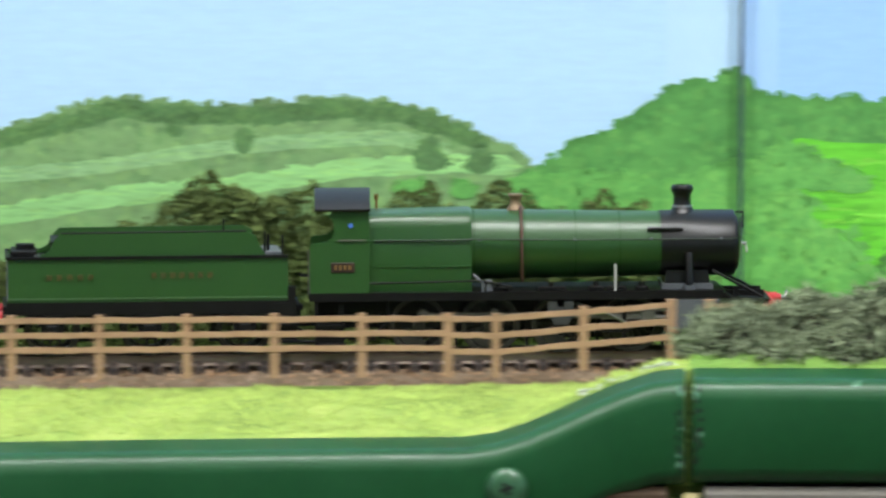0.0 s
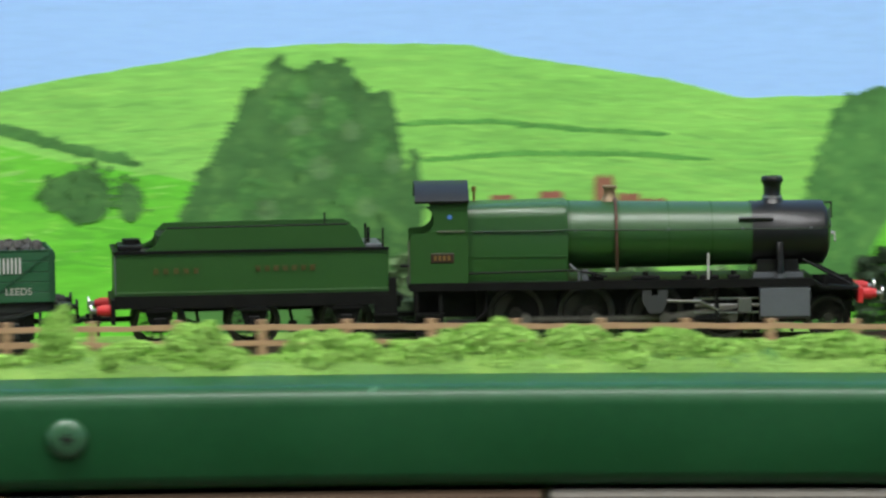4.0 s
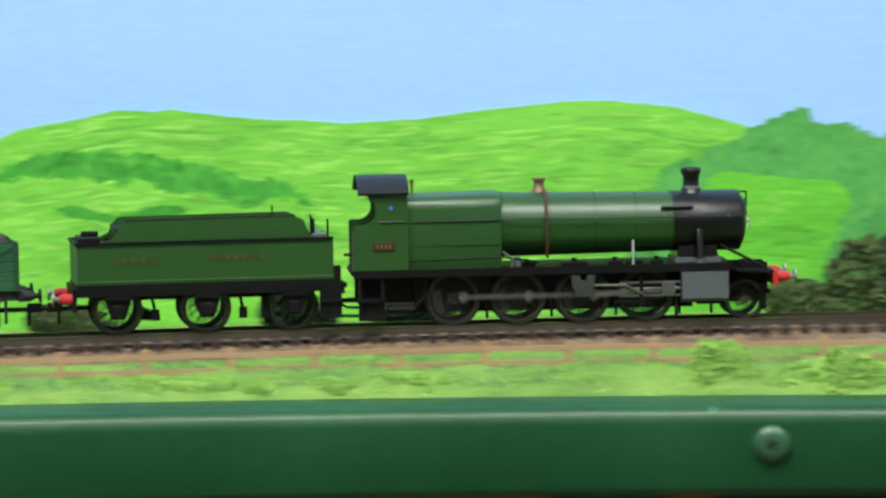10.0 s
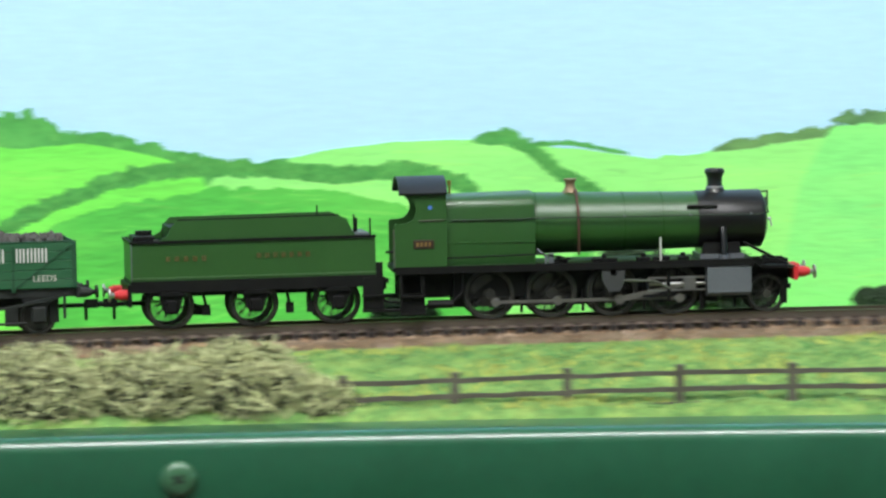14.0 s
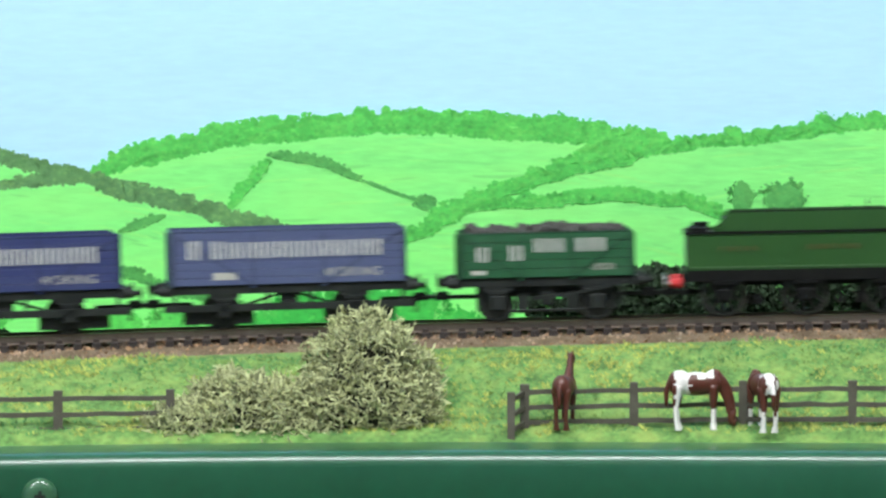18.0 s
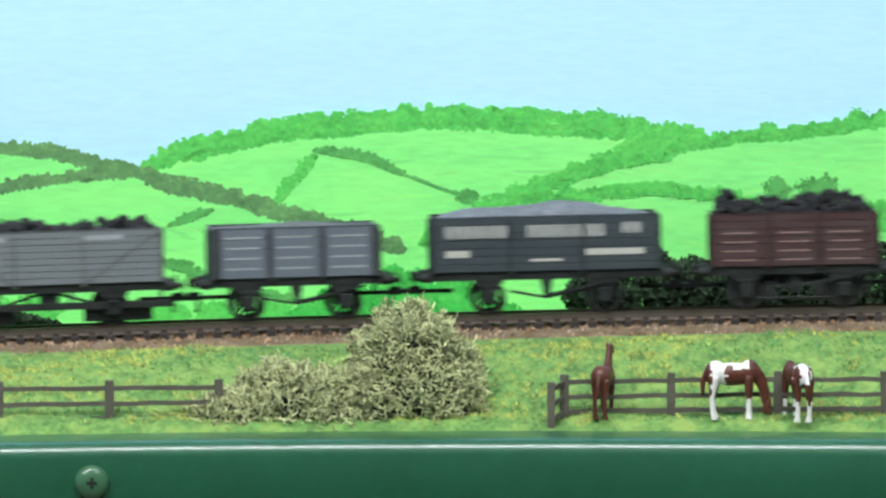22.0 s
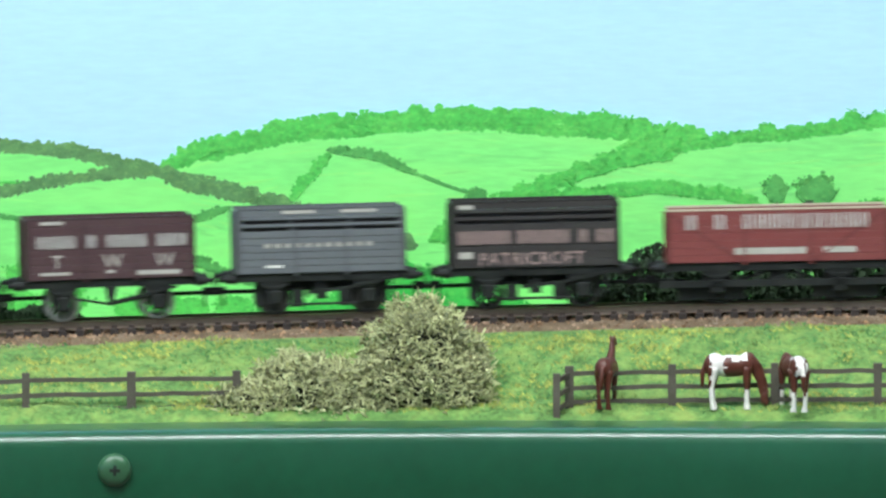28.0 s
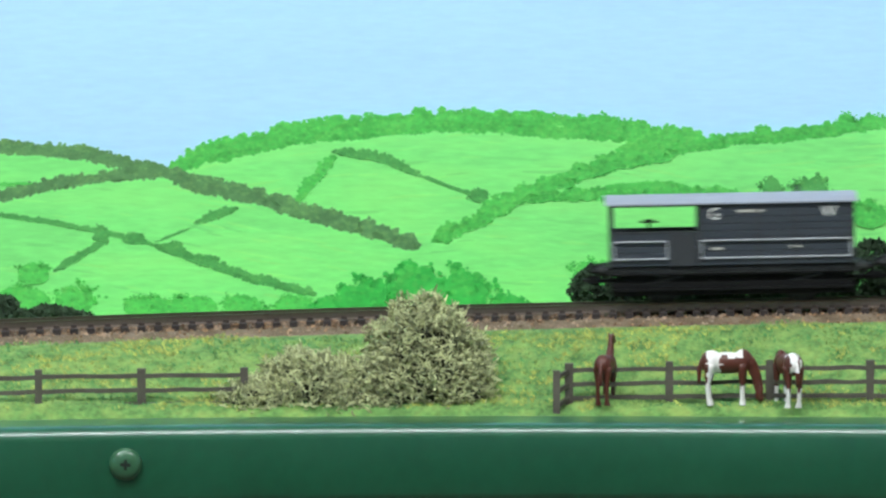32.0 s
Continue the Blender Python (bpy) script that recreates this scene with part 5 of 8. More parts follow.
for i, (a0, ht) in enumerate(((0.066, 15), (0.083, 20), (0.100, 23), (0.117, 18), (0.134, 22), (0.150, 16))):
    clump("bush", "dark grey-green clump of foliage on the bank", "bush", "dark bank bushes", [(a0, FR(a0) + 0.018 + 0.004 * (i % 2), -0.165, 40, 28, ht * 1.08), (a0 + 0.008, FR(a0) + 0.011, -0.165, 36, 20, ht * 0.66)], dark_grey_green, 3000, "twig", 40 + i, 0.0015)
rg = random.Random(5)
greens = [(0.2150, 12, 32), (0.2735, 12, 36), (0.2420, 7, 30), (0.3343, 17, 12), (0.3651, 13, 20), (0.3080, 8, 26), (0.6806, 21, 44), (0.6620, 10, 24), (0.7060, 9, 28), (0.8240, 17, 24), (0.9410, 15, 22), (1.2050, 14, 22), (1.2320, 10, 40), (0.3950, 10, 34), (0.4300, 12, 34), (0.4700, 10, 36), (0.5100, 9, 30), (0.5480, 8, 30), (0.5900, 9, 26), (0.6250, 8, 28), (0.4500, 11, 24), (0.7420, 6, 24), (0.7780, 5, 26), (0.8600, 5, 24), (0.8960, 5, 22), (1.1750, 5, 24), (1.0450, 4, 26), (1.0900, 5, 30), (1.1350, 6, 30), (0.1800, 6, 26), (0.9800, 4, 24)]
greens += [(0.17 + 0.0165 * k, rg.uniform(4, 8.5), rg.uniform(22, 34)) for k in range(30)]
greens += [(0.68 + 0.02 * k, rg.uniform(3, 5.5), rg.uniform(22, 34)) for k in range(28)]
for i, (a0, ht, wd) in enumerate(greens):
    clump("bush", "light green clump of foliage behind the fascia", "bush", "green bushes", [(a0, FR(a0) + 0.012 + rg.uniform(0, 0.006), -0.164, wd, 20, ht * 1.15), (a0 + rg.uniform(-0.012, 0.012), FR(a0) + 0.009, -0.164, wd * 0.7, 14, ht * rg.uniform(0.35, 0.6))], light_green_fol, int(85 * wd + 110 * ht), "leaf", 60 + i, 0.0009)
sage_fol = mat("foliage_sage", (104, 132, 88), 0.95, vary=0.3, scale=60, fine=500, bump=0, island=0.45)
for i, (a0, wd, ht) in enumerate(((0.402, 34, 22), (0.418, 38, 30), (0.438, 40, 33), (0.458, 38, 27), (0.480, 40, 20), (0.130, 30, 14), (0.560, 34, 14), (0.600, 34, 11), (0.640, 34, 13), (0.672, 34, 20))):
    z = float(track_z(a0)) - 0.005
    clump("bush", "grey-green loose bush behind the railway line", "bush", "grey-green bushes", [(a0, TR(a0) + 0.060, z, wd, 22, ht), (a0 + 0.008, TR(a0) + 0.052, z, wd * 0.7, 16, ht * 0.55)], sage_fol, int(40 * wd + 40 * ht), "leaf", 220 + i, 0.0016)
khaki_fol = mat("foliage_khaki", (82, 102, 58), 0.95, vary=0.3, scale=60, fine=500, bump=0, island=0.5)
for i, (a0, wd, ht) in enumerate(((1.222, 26, 12), (1.236, 28, 26), (1.284, 34, 42), (1.299, 30, 22), (1.345, 34, 18), (0.742, 34, 18), (0.758, 36, 22), (0.776, 34, 20), (0.794, 34, 14), (0.862, 30, 10), (0.888, 36, 13), (0.918, 36, 13), (0.950, 34, 10), (0.975, 36, 12), (1.010, 34, 12), (1.060, 30, 9))):
    z = float(track_z(a0)) - 0.005
    clump("bush", "olive-khaki bush behind the railway line", "bush", "olive bushes", [(a0, TR(a0) + 0.056, z, wd, 22, ht), (a0 + 0.006, TR(a0) + 0.050, z, wd * 0.7, 16, ht * 0.5)], khaki_fol, int(40 * wd + 40 * ht), "leaf", 240 + i, 0.0016)
clump("bush", "small dark green tuft beside light undergrowth", "bush", "", [(0.6530, FR(0.653) + 0.014, -0.164, 12, 12, 11)], dark_green_fol, 500, "leaf", 99, 0.0016)
# behind the line
for i, (a0, wd, ht, dr) in enumerate(((0.178, 36, 12, .05), (0.293, 36, 24, .05), (0.405, 40, 15, .05), (0.432, 34, 10, .05), (0.468, 32, 11, .05), (0.520, 30, 26, .06), (0.699, 44, 26, .06), (0.730, 30, 12, .05), (0.876, 34, 13, .05), (0.905, 36, 11, .05), (0.997, 36, 10, .05), (1.030, 30, 8, .05), (1.109, 22, 12, .05), (1.135, 26, 9, .05), (1.252, 40, 38, .062), (1.267, 34, 34, .062),
        (1.308, 36, 38, .06), (1.330, 30, 32, .06), (1.366, 34, 36, .06), (1.392, 26, 20, .055), (1.455, 24, 14, .05), (1.607, 32, 26, .055), (1.628, 28, 22, .055), (1.682, 26, 11, .05), (1.664, 24, 8, .05), (1.697, 24, 6, .05), (1.866, 34, 24, .055), (1.842, 30, 22, .055), (1.8285, 24, 17, .05), (1.851, 38, 20, .05), (1.8800, 26, 38, .055), (1.895, 24, 24, .05), (1.93, 40, 22, .05), (1.555, 20, 8, .05))):
    z = float(track_z(a0)) - 0.005
    clump("bush", "dark green bush behind the railway line", "bush", "bushes behind the line", [(a0, TR(a0) + dr, z, wd, 22, ht), (a0 + 0.006, TR(a0) + dr - 0.006, z, wd * 0.7, 16, ht * 0.6)], dark_green_fol, int(38 * wd + 60 * ht), "leaf", 120 + i, 0.0018)
for i, (a0, wd, ht) in enumerate(((-0.125, 34, 24), (-0.098, 34, 20), (-0.074, 30, 26), (-0.055, 26, 36), (-0.048, 22, 38), (-0.034, 28, 35), (-0.022, 24, 30), (-0.006, 30, 33), (0.014, 34, 33), (0.036, 30, 32), (-0.112, 40, 19), (-0.086, 42, 20), (-0.064, 40, 27), (-0.041, 36, 29), (-0.014, 40, 27), (0.004, 40, 27), (0.025, 40, 26), (0.046, 34, 24), (-0.140, 40, 20), (-0.165, 40, 18))):
    z = float(track_z(a0)) - 0.005
    clump("tree", "olive autumn-coloured small tree behind the line", "tree", "olive trees", [(a0, TR(a0) + 0.052, z + 0.002, wd * 1.35, 24, ht * 1.42), (a0 + 0.004, TR(a0) + 0.045, z, wd * 0.7, 16, ht * 0.5)], autumn_fol, int(66 * wd + 80 * ht), "leaf", 170 + i, 0.0013)

# ---- marker post ----
post_w = mat("post_white", (226, 226, 222), 0.5, vary=0.05, scale=60)
p = spot(1.0064, FR(1.006) + 0.013, -0.166)
mp = thing("signal_post", pose(p.x, p.y, p.z, 0, -3.4, -math.degrees(1.0064 - AZ_MID)), "leaning white post with a steel cap and purple tip", "post")
bm = bmesh.new()
cyl(bm, 0, 0, 0.0397, 0.0031, 0.0834, "z", 16, 0.0021)
part("shaft", bm, post_w, mp, "", True)
bm = bmesh.new()
cyl(bm, 0, 0, 0.002, 0.0034, 0.003, "z", 16)
part("foot", bm, post_w, mp)
bm = bmesh.new()
cyl(bm, 0, 0, 0.0841, 0.0019, 0.006, "z", 14)
cyl(bm, 0, 0, 0.0891, 0.0031, 0.0045, "z", 14, 0.0027)
part("cap", bm, mat("post_cap_steel", (186, 186, 192), 0.35, metal=0.7), mp, "grey metal cap")
bm = bmesh.new()
cyl(bm, 0, 0, 0.0928, 0.0024, 0.0024, "z", 14, 0.0014)
part("tip", bm, mat("post_tip_purple", (150, 70, 140), 0.5), mp, "purple tip")

# ---- fascia screws ----
screw_green = mat("screw_green", (54, 96, 66), 0.3, vary=0.12, scale=120, bump=0.05, coat=0.3)
# near-black colour stands for the shade inside recesses and the hole
hole_dark = mat("recess_shade", (14, 26, 18), 0.6)
bm = bmesh.new()
prof = [(0.0060, 0.0), (0.0061, 0.0006), (0.0056, 0.0017), (0.0042, 0.0026), (0.0022, 0.0029)]
rings = [[(rr * math.cos(2 * math.pi * k / 24), rr * math.sin(2 * math.pi * k / 24), zz) for k in range(24)] for rr, zz in prof]
vs = [[bm.verts.new(c) for c in ring] for ring in rings]
for q0, q1 in zip(vs, vs[1:]):
    for i in range(24):
        bm.faces.new((q0[i], q0[(i + 1) % 24], q1[(i + 1) % 24], q1[i]))
bm.faces.new(vs[-1])
head_me = bpy.data.meshes.new("head")
bm.to_mesh(head_me)
bm.free()
head_me.materials.append(screw_green)
head_me.polygons.foreach_set("use_smooth", [True] * len(head_me.polygons))
# slightly raised dark cross, coloured as a shaded recess
bm = bmesh.new()
box(bm, -0.0019, 0.0019, -0.0006, 0.0006, 0.0024, 0.00305)
box(bm, -0.0006, 0.0006, -0.0019, 0.0019, 0.0024, 0.00306)
cross_me = bpy.data.meshes.new("cross_recess")
bm.to_mesh(cross_me)
bm.free()
cross_me.materials.append(hole_dark)
for i, (a, z) in enumerate(((0.0142, -0.1961), (0.1084, -0.1794), (0.3362, -0.1788), (0.5588, -0.1775), (0.7824, -0.1775), (1.0013, -0.1762), (1.2164, -0.1768), (1.5070, -0.1785), (1.7140, -0.1772), (-0.21, -0.198), (-0.45, -0.198), (1.93, -0.178))):
    q = spot(a, FR(a) - 0.0251, z)
    sc = thing("screw", pose(q.x, q.y, q.z, 90, 0, -math.degrees(a - AZ_MID)), "green-painted round-headed screw with a cross recess", "screw", "fascia screws")
    part_mesh("head", head_me, sc)
    part_mesh("cross_recess", cross_me, sc, m=pose(0, 0, 0, 0, 0, 20 + 31 * i))
q = spot(1.3037, FR(1.3037) - 0.0252, -0.1775)
hole = thing("screw_hole", pose(q.x, q.y, q.z, 90, 0, -math.degrees(1.3037 - AZ_MID)), "dark empty screw hole with a pale chipped rim", "hole")
# flat dark disc, coloured as the shaded inside of a hole
bm = bmesh.new()
cyl(bm, 0, 0, 0.0001, 0.0026, 0.0004, "z", 18)
part("bore", bm, hole_dark, hole)
bm = bmesh.new()
box(bm, -0.0018, 0.0018, -0.0042, -0.0026, 0.0, 0.0003, 0.0001)
part("chipped_rim", bm, mat("chip_pale", (150, 186, 160), 0.6), hole, "pale chipped paint")

# ---- joints and the underside ----
q = spot(0.0530, FR(0.053) - 0.020, -0.2065)
v, f = stick(spot(0.0515, FR(0.05) - 0.022, -0.218), spot(0.0556, FR(0.05) - 0.020, -0.1985), 0.0042, 0.0042, 6, 3)
tagged(new("dowel", mesh_of("dowel", v, f, mat("dowel_cream", (206, 194, 140), 0.6, vary=0.12))), "cream wooden dowel under the board joint", "dowel")
chip = mat("plaster_chip", (196, 204, 188), 0.85, vary=0.2, scale=200)
rc = random.Random(4)
v, f = [], []
for k in range(60):
    a = 0.030 + 0.022 * rc.random()
    p = spot(a, FR(a) + rc.uniform(-0.003, 0.004), fascia_z(a) + 0.0008)
    e = rc.uniform(0.0007, 0.0018)
    n0 = len(v)
    v += [p + Vector((rc.uniform(-e, e), rc.uniform(-e, e), rc.uniform(0, e))) for _ in range(4)]
    f += [(n0, n0 + 1, n0 + 2), (n0 + 1, n0 + 3, n0 + 2), (n0, n0 + 2, n0 + 3)]
tagged(new("plaster_chips", mesh_of("plaster_chips", v, f, chip)), "flaked white plaster along the cut edge", kind="stuff")
# chipped paint beside the joints and along the front edge of the fascia
def paint_flakes(label, material, spots, seed):
    r = random.Random(seed)
    v, f = [], []
    for a, w, dz0, dz1 in spots:
        for _ in range(r.randint(3, 6)):
            b, z = a + r.uniform(-w, w), r.uniform(dz0, dz1)
            c = 0.0056 if b > JOINT_B else 0.0064
            up = fascia_z(b)
            k, n = len(v), 7
            size = r.uniform(0.0003, 0.0009)
            for i in range(n):
                t = 2 * math.pi * i / n
                q = size * r.uniform(0.5, 1.3)
                zz = z + q * math.sin(t) * r.uniform(0.7, 1.6)
                depth = max(0.0, c + 0.0005 + zz)
                out = 0.025 - c + math.sqrt(max(0.0, c * c - depth * depth))
                ang = b + q * math.cos(t) / 1.4
                v.append(spot(ang, fascia_r(ang) - out - 0.00012, up + min(zz, -0.0007)))
            f.append(tuple(range(k, k + n)))
    tagged(new("paint_flakes", mesh_of("paint_flakes", v, f, material)), label, kind="stuff")


flake_r = random.Random(17)
edge_spots = [(flake_r.uniform(0.06, 1.25), 0.0007, -0.0024, -0.0012) for _ in range(9)]
joint_spots = [(j + side * 0.0020, 0.0006, -0.0270, -0.0020) for j in (JOINT_A, JOINT_B) for side in (-1, 1) for _ in range(3)]
paint_flakes("pale chipped paint on the front edge of the fascia", mat("flake_pale", (96, 146, 116), 0.7, vary=0.2, scale=200), edge_spots + joint_spots[::2], 21)
paint_flakes("dark chipped paint at the fascia joints", mat("flake_dark", (16, 30, 20), 0.8, vary=0.2, scale=200), [(a, w, lo, hi) for a, w, lo, hi in joint_spots for _ in range(2)], 22)

under = {"grey": mat("under_grey_card", (112, 108, 100), 0.85, vary=0.12), "wood": mat("under_wood", (120, 88, 48), 0.75, vary=0.2, scale=30, stretch=(1, 1, 5)), "dark": mat("under_dark", (18, 16, 14), 0.9), "brown": mat("under_brown", (70, 52, 34), 0.8, vary=0.2),
         "orange": mat("under_orange_plastic", (226, 92, 22), 0.45, vary=0.08), "pale": mat("under_pale", (150, 170, 160), 0.7), "card": mat("under_brown_card", (150, 118, 70), 0.8, vary=0.15)}
# The dark pieces are black blocks added for the shaded gaps between boxes.
LAB = {"grey": ("storage_box", "grey card storage box under the baseboard", "box"), "wood": ("support_batten", "pale wooden support batten under the baseboard", "batten"), "dark": ("trestle", "black block standing for a shaded gap under the baseboard", "trestle"), "brown": ("storage_box", "brown board box in shade under the baseboard", "box"),
       "orange": ("storage_crate", "orange plastic crate under the baseboard", "crate"), "pale": ("storage_box", "pale green box under the baseboard", "box"), "card": ("storage_box", "brown card box under the baseboard", "box")}
shelf = tagged(new("shelf", sweep("shelf", azb, lambda a: [(fascia_r(a) - 0.03, -0.46), (fascia_r(a) + 0.2, -0.46), (fascia_r(a) + 0.2, -0.44), (fascia_r(a) - 0.03, -0.44)], board_ply)), "plywood shelf running under the baseboard", "shelf", kind="structure")
for a0, a1, key in ((0.0585, 0.3020, "grey"), (0.3030, 0.3225, "wood"), (0.3232, 0.3372, "dark"), (0.3380, 0.4420, "brown"), (0.4440, 0.8340, "grey"), (0.8370, 0.8640, "brown"), (0.8660, 0.8880, "grey"), (0.8890, 0.9000, "pale"), (0.9015, 0.9990, "card"), (1.0000, 1.0120, "dark"), (1.0130, 1.0385, "card"), (1.0393, 1.1675, "orange"), (1.1690, 1.1925, "brown"), (1.1934, 1.2040, "orange"), (1.2050, 1.2560, "brown"), (1.2570, 1.60, "brown"), (1.602, 1.99, "grey"), (-0.35, 0.0500, "brown")):
    name, lab, cat = LAB[key]
    n = max(2, int((a1 - a0) / 0.02))
    azs = [a0 + (a1 - a0) * k / n for k in range(n + 1)]
    ob = new(name, sweep(name, azs, lambda a: [(FR(a) - 0.0235, -0.44), (FR(a) + 0.16, -0.44), (FR(a) + 0.16, -0.2415), (FR(a) - 0.001, -0.2415), (FR(a) - 0.001, -0.1985), (FR(a) - 0.0215, -0.1965), (FR(a) - 0.0235, -0.1985)], under[key]))
    tagged(ob, lab, cat, "things stored under the layout")

# ---- horses ----
horse_brown = mat("horse_brown", (84, 42, 30), 0.4, vary=0.15, scale=200, bump=0.05)
horse_white = mat("horse_white", (226, 222, 216), 0.4, vary=0.06, scale=200)


def horse(a, dr, z, turn, grazing, pied, label, seed):
    r = random.Random(seed)
    bm = bmesh.new()

    def ell(x, y, z, sx, sy, sz, ry=0):
        return bmesh.ops.create_uvsphere(bm, u_segments=30, v_segments=20, radius=1, matrix=Matrix.Translation((x, y, z)) @ pose(0, 0, 0, 0, ry, 0) @ Matrix.Diagonal((sx, sy, sz, 1)))["verts"]

    def limb(pts, n=10):
        fine = []
        for (x0, y0, z0, r0), (x1, y1, z1, r1) in zip(pts, pts[1:]):
            fine += [(x0 + (x1 - x0) * k / 3, y0 + (y1 - y0) * k / 3, z0 + (z1 - z0) * k / 3, r0 + (r1 - r0) * k / 3) for k in range(3)]
        pts = fine + [pts[-1]]
        rings = []
        for i, (x, y, z, rad) in enumerate(pts):
            rings.append([(x + rad * math.cos(2 * math.pi * k / n), y + rad * math.sin(2 * math.pi * k / n), z) for k in range(n)])
        loft(bm, rings)
    ell(0, 0, 15.2, 8.0, 3.3, 3.9)
    ell(-5.6, 0, 15.6, 4.0, 3.5, 4.2)
    ell(5.0, 0, 15.4, 3.6, 3.0, 4.0)
    for x, y, back in ((-6.4, -1.9, 1), (-5.4, 1.9, 1), (5.4, -1.7, 0), (6.2, 1.7, 0)):
        k = 0.8 if back else 0
        limb([(x, y, 15, 2.1 if back else 1.7), (x - k * 0.4, y, 10.4, 1.3), (x - k, y, 7.0, 0.85), (x - k * 0.6, y, 2.6, 0.75), (x, y, 1.0, 1.05), (x + 0.2, y, 0, 1.25)])
    neck = [(6.0, 17.2), (9.0, 14.5), (11.0, 9.8), (11.6, 6.2)] if grazing else [(6.0, 17.4), (8.4, 20.6), (9.4, 23.6), (9.6, 25.0)]
    for (x0, z0), (x1, z1), s0, s1 in zip(neck, neck[1:], (2.9, 2.2, 1.8), (2.2, 1.8, 1.6)):
        for t in (0, 0.17, 0.33, 0.5, 0.67, 0.83, 1):
            s = s0 + (s1 - s0) * t
            ell(x0 + (x1 - x0) * t, 0, z0 + (z1 - z0) * t, s, s * 0.62, s)
    hx, hz = neck[-1]
    if grazing:
        ell(hx + 0.4, 0, hz - 1.6, 1.4, 1.2, 3.0, 12)
        ell(hx + 0.9, 0, hz - 3.8, 1.0, 1.0, 1.3)
    else:
        ell(hx + 1.9, 0, hz - 0.2, 2.9, 1.2, 1.5, 28)
        ell(hx + 4.0, 0, hz - 1.4, 1.2, 1.0, 1.0)
    for s in (-0.8, 0.8):
        limb([(hx, s, hz + 0.6, 0.5), (hx, s * 1.2, hz + 2.2, 0.1)], 6)
    limb([(-9.0, 0, 16.6, 0.6), (-10.0, 0, 13.0, 0.9), (-10.0, 0, 8.0, 0.6)][::-1])
    bmesh.ops.recalc_face_normals(bm, faces=bm.faces)
    for fc in bm.faces:
        c = fc.calc_center_median()
        wave = noise.noise(Vector((c.x * 0.45, c.y * 0.4, c.z * 0.45 + seed))) * 1.4
        sock = c.z < 6.4 + wave * 0.6 and abs(c.x) < 8.3
        if seed == 2:
            hind = c.x < -2.6 + wave * 0.5 and c.x > -7.6 + wave * 0.4 and c.y < 0.6
            back = c.z > 17.0 + wave + (1.3 if -2.2 < c.x < 0.2 else 0) and -7.0 < c.x < 5.6
            fc.material_index = int(sock or hind or back)
        elif seed == 3:
            rump = c.x < -2.0 and c.z > 13.4 + wave and -1.9 + wave < c.y < 2.0 and not abs(c.y + 0.9 + wave * 0.3) < 0.35
            fc.material_index = int(sock or rump)
        fc.smooth = True
    bm.transform(Matrix.Scale(0.00098 if seed == 1 else 0.00106, 4))
    me = bpy.data.meshes.new("horse")
    bm.to_mesh(me)
    bm.free()
    me.materials.append(horse_brown)
    me.materials.append(horse_white)
    ob = new("horse_figure", me)
    q = spot(a, FR(a) + dr, z)
    ob.matrix_basis = pose(q.x, q.y, q.z, 0, 0, -math.degrees(a - AZ_MID) + turn)
    tagged(ob, label, "horse figure", "horse figures")


def loft(bm, rings, caps=True):
    vs = [[bm.verts.new(p) for p in ring] for ring in rings]
    for r0, r1 in zip(vs, vs[1:]):
        n = len(r0)
        for i in range(n):
            bm.faces.new((r0[i], r0[(i + 1) % n], r1[(i + 1) % n], r1[i]))
    if caps:
        bm.faces.new(vs[0][::-1])
        bm.faces.new(vs[-1])


horse(1.8312, 0.0085, -0.1598, 78, False, False, "chestnut brown model horse standing with raised head", 1)
horse(1.8605, 0.0075, -0.1600, 8, True, True, "brown and white model horse grazing by the fence", 2)
horse(1.8752, 0.0060, -0.1604, 112, True, True, "brown and white model horse seen from behind, grazing", 3)

# ---- train: lengths in millimetres from here, x forward, -y towards the room, z up from the rail ----
TRAIN = [(0, -0.0406), (1, 0.1114), (2, 0.2701), (3, 0.4318), (3.5, 0.5097), (5.5, 0.8541), (6, 0.9428), (7, 1.1233), (8, 1.3025), (9, 1.4853), (10, 1.6644), (10.7, 1.7899), (11.3, 1.8985), (12, 2.0247), (12.5, 2.1090), (13, 2.1972), (13.5, 2.2753), (15.5, 2.5866), (16, 2.6675), (17, 2.8120), (17.5, 2.8785), (18, 2.9527), (18.5, 3.0151), (19, 3.0838), (20, 3.2101), (20.5, 3.2667), (21, 3.3415), (21.5, 3.4182), (22, 3.5008), (22.5, 3.5791), (23, 3.6654), (23.5, 3.7428), (24, 3.8246), (24.5, 3.8998), (25, 3.9816), (25.5, 4.0637), (27.5, 4.3709), (28, 4.4451), (28.5, 4.5178), (29, 4.6014), (29.5, 4.6823), (30, 4.7710), (30.5, 4.8545), (31, 4.9339), (31.5, 5.0030), (32, 5.0755)]
_tt, _ts = [r[0] for r in TRAIN], [r[1] for r in TRAIN]


def train_s(t):
    return float(np.interp(t, _tt, _ts))


def on_track(s, base):
    a0, a1 = az_at(s - base), az_at(s + base)
    p0, p1 = spot(a0, track_r(a0), track_z(a0)), spot(a1, track_r(a1), track_z(a1))
    d, m = p1 - p0, (p0 + p1) / 2
    return pose(m.x, m.y, m.z, 0, -math.degrees(math.atan2(d.z, math.hypot(d.x, d.y))), math.degrees(math.atan2(d.y, d.x)))


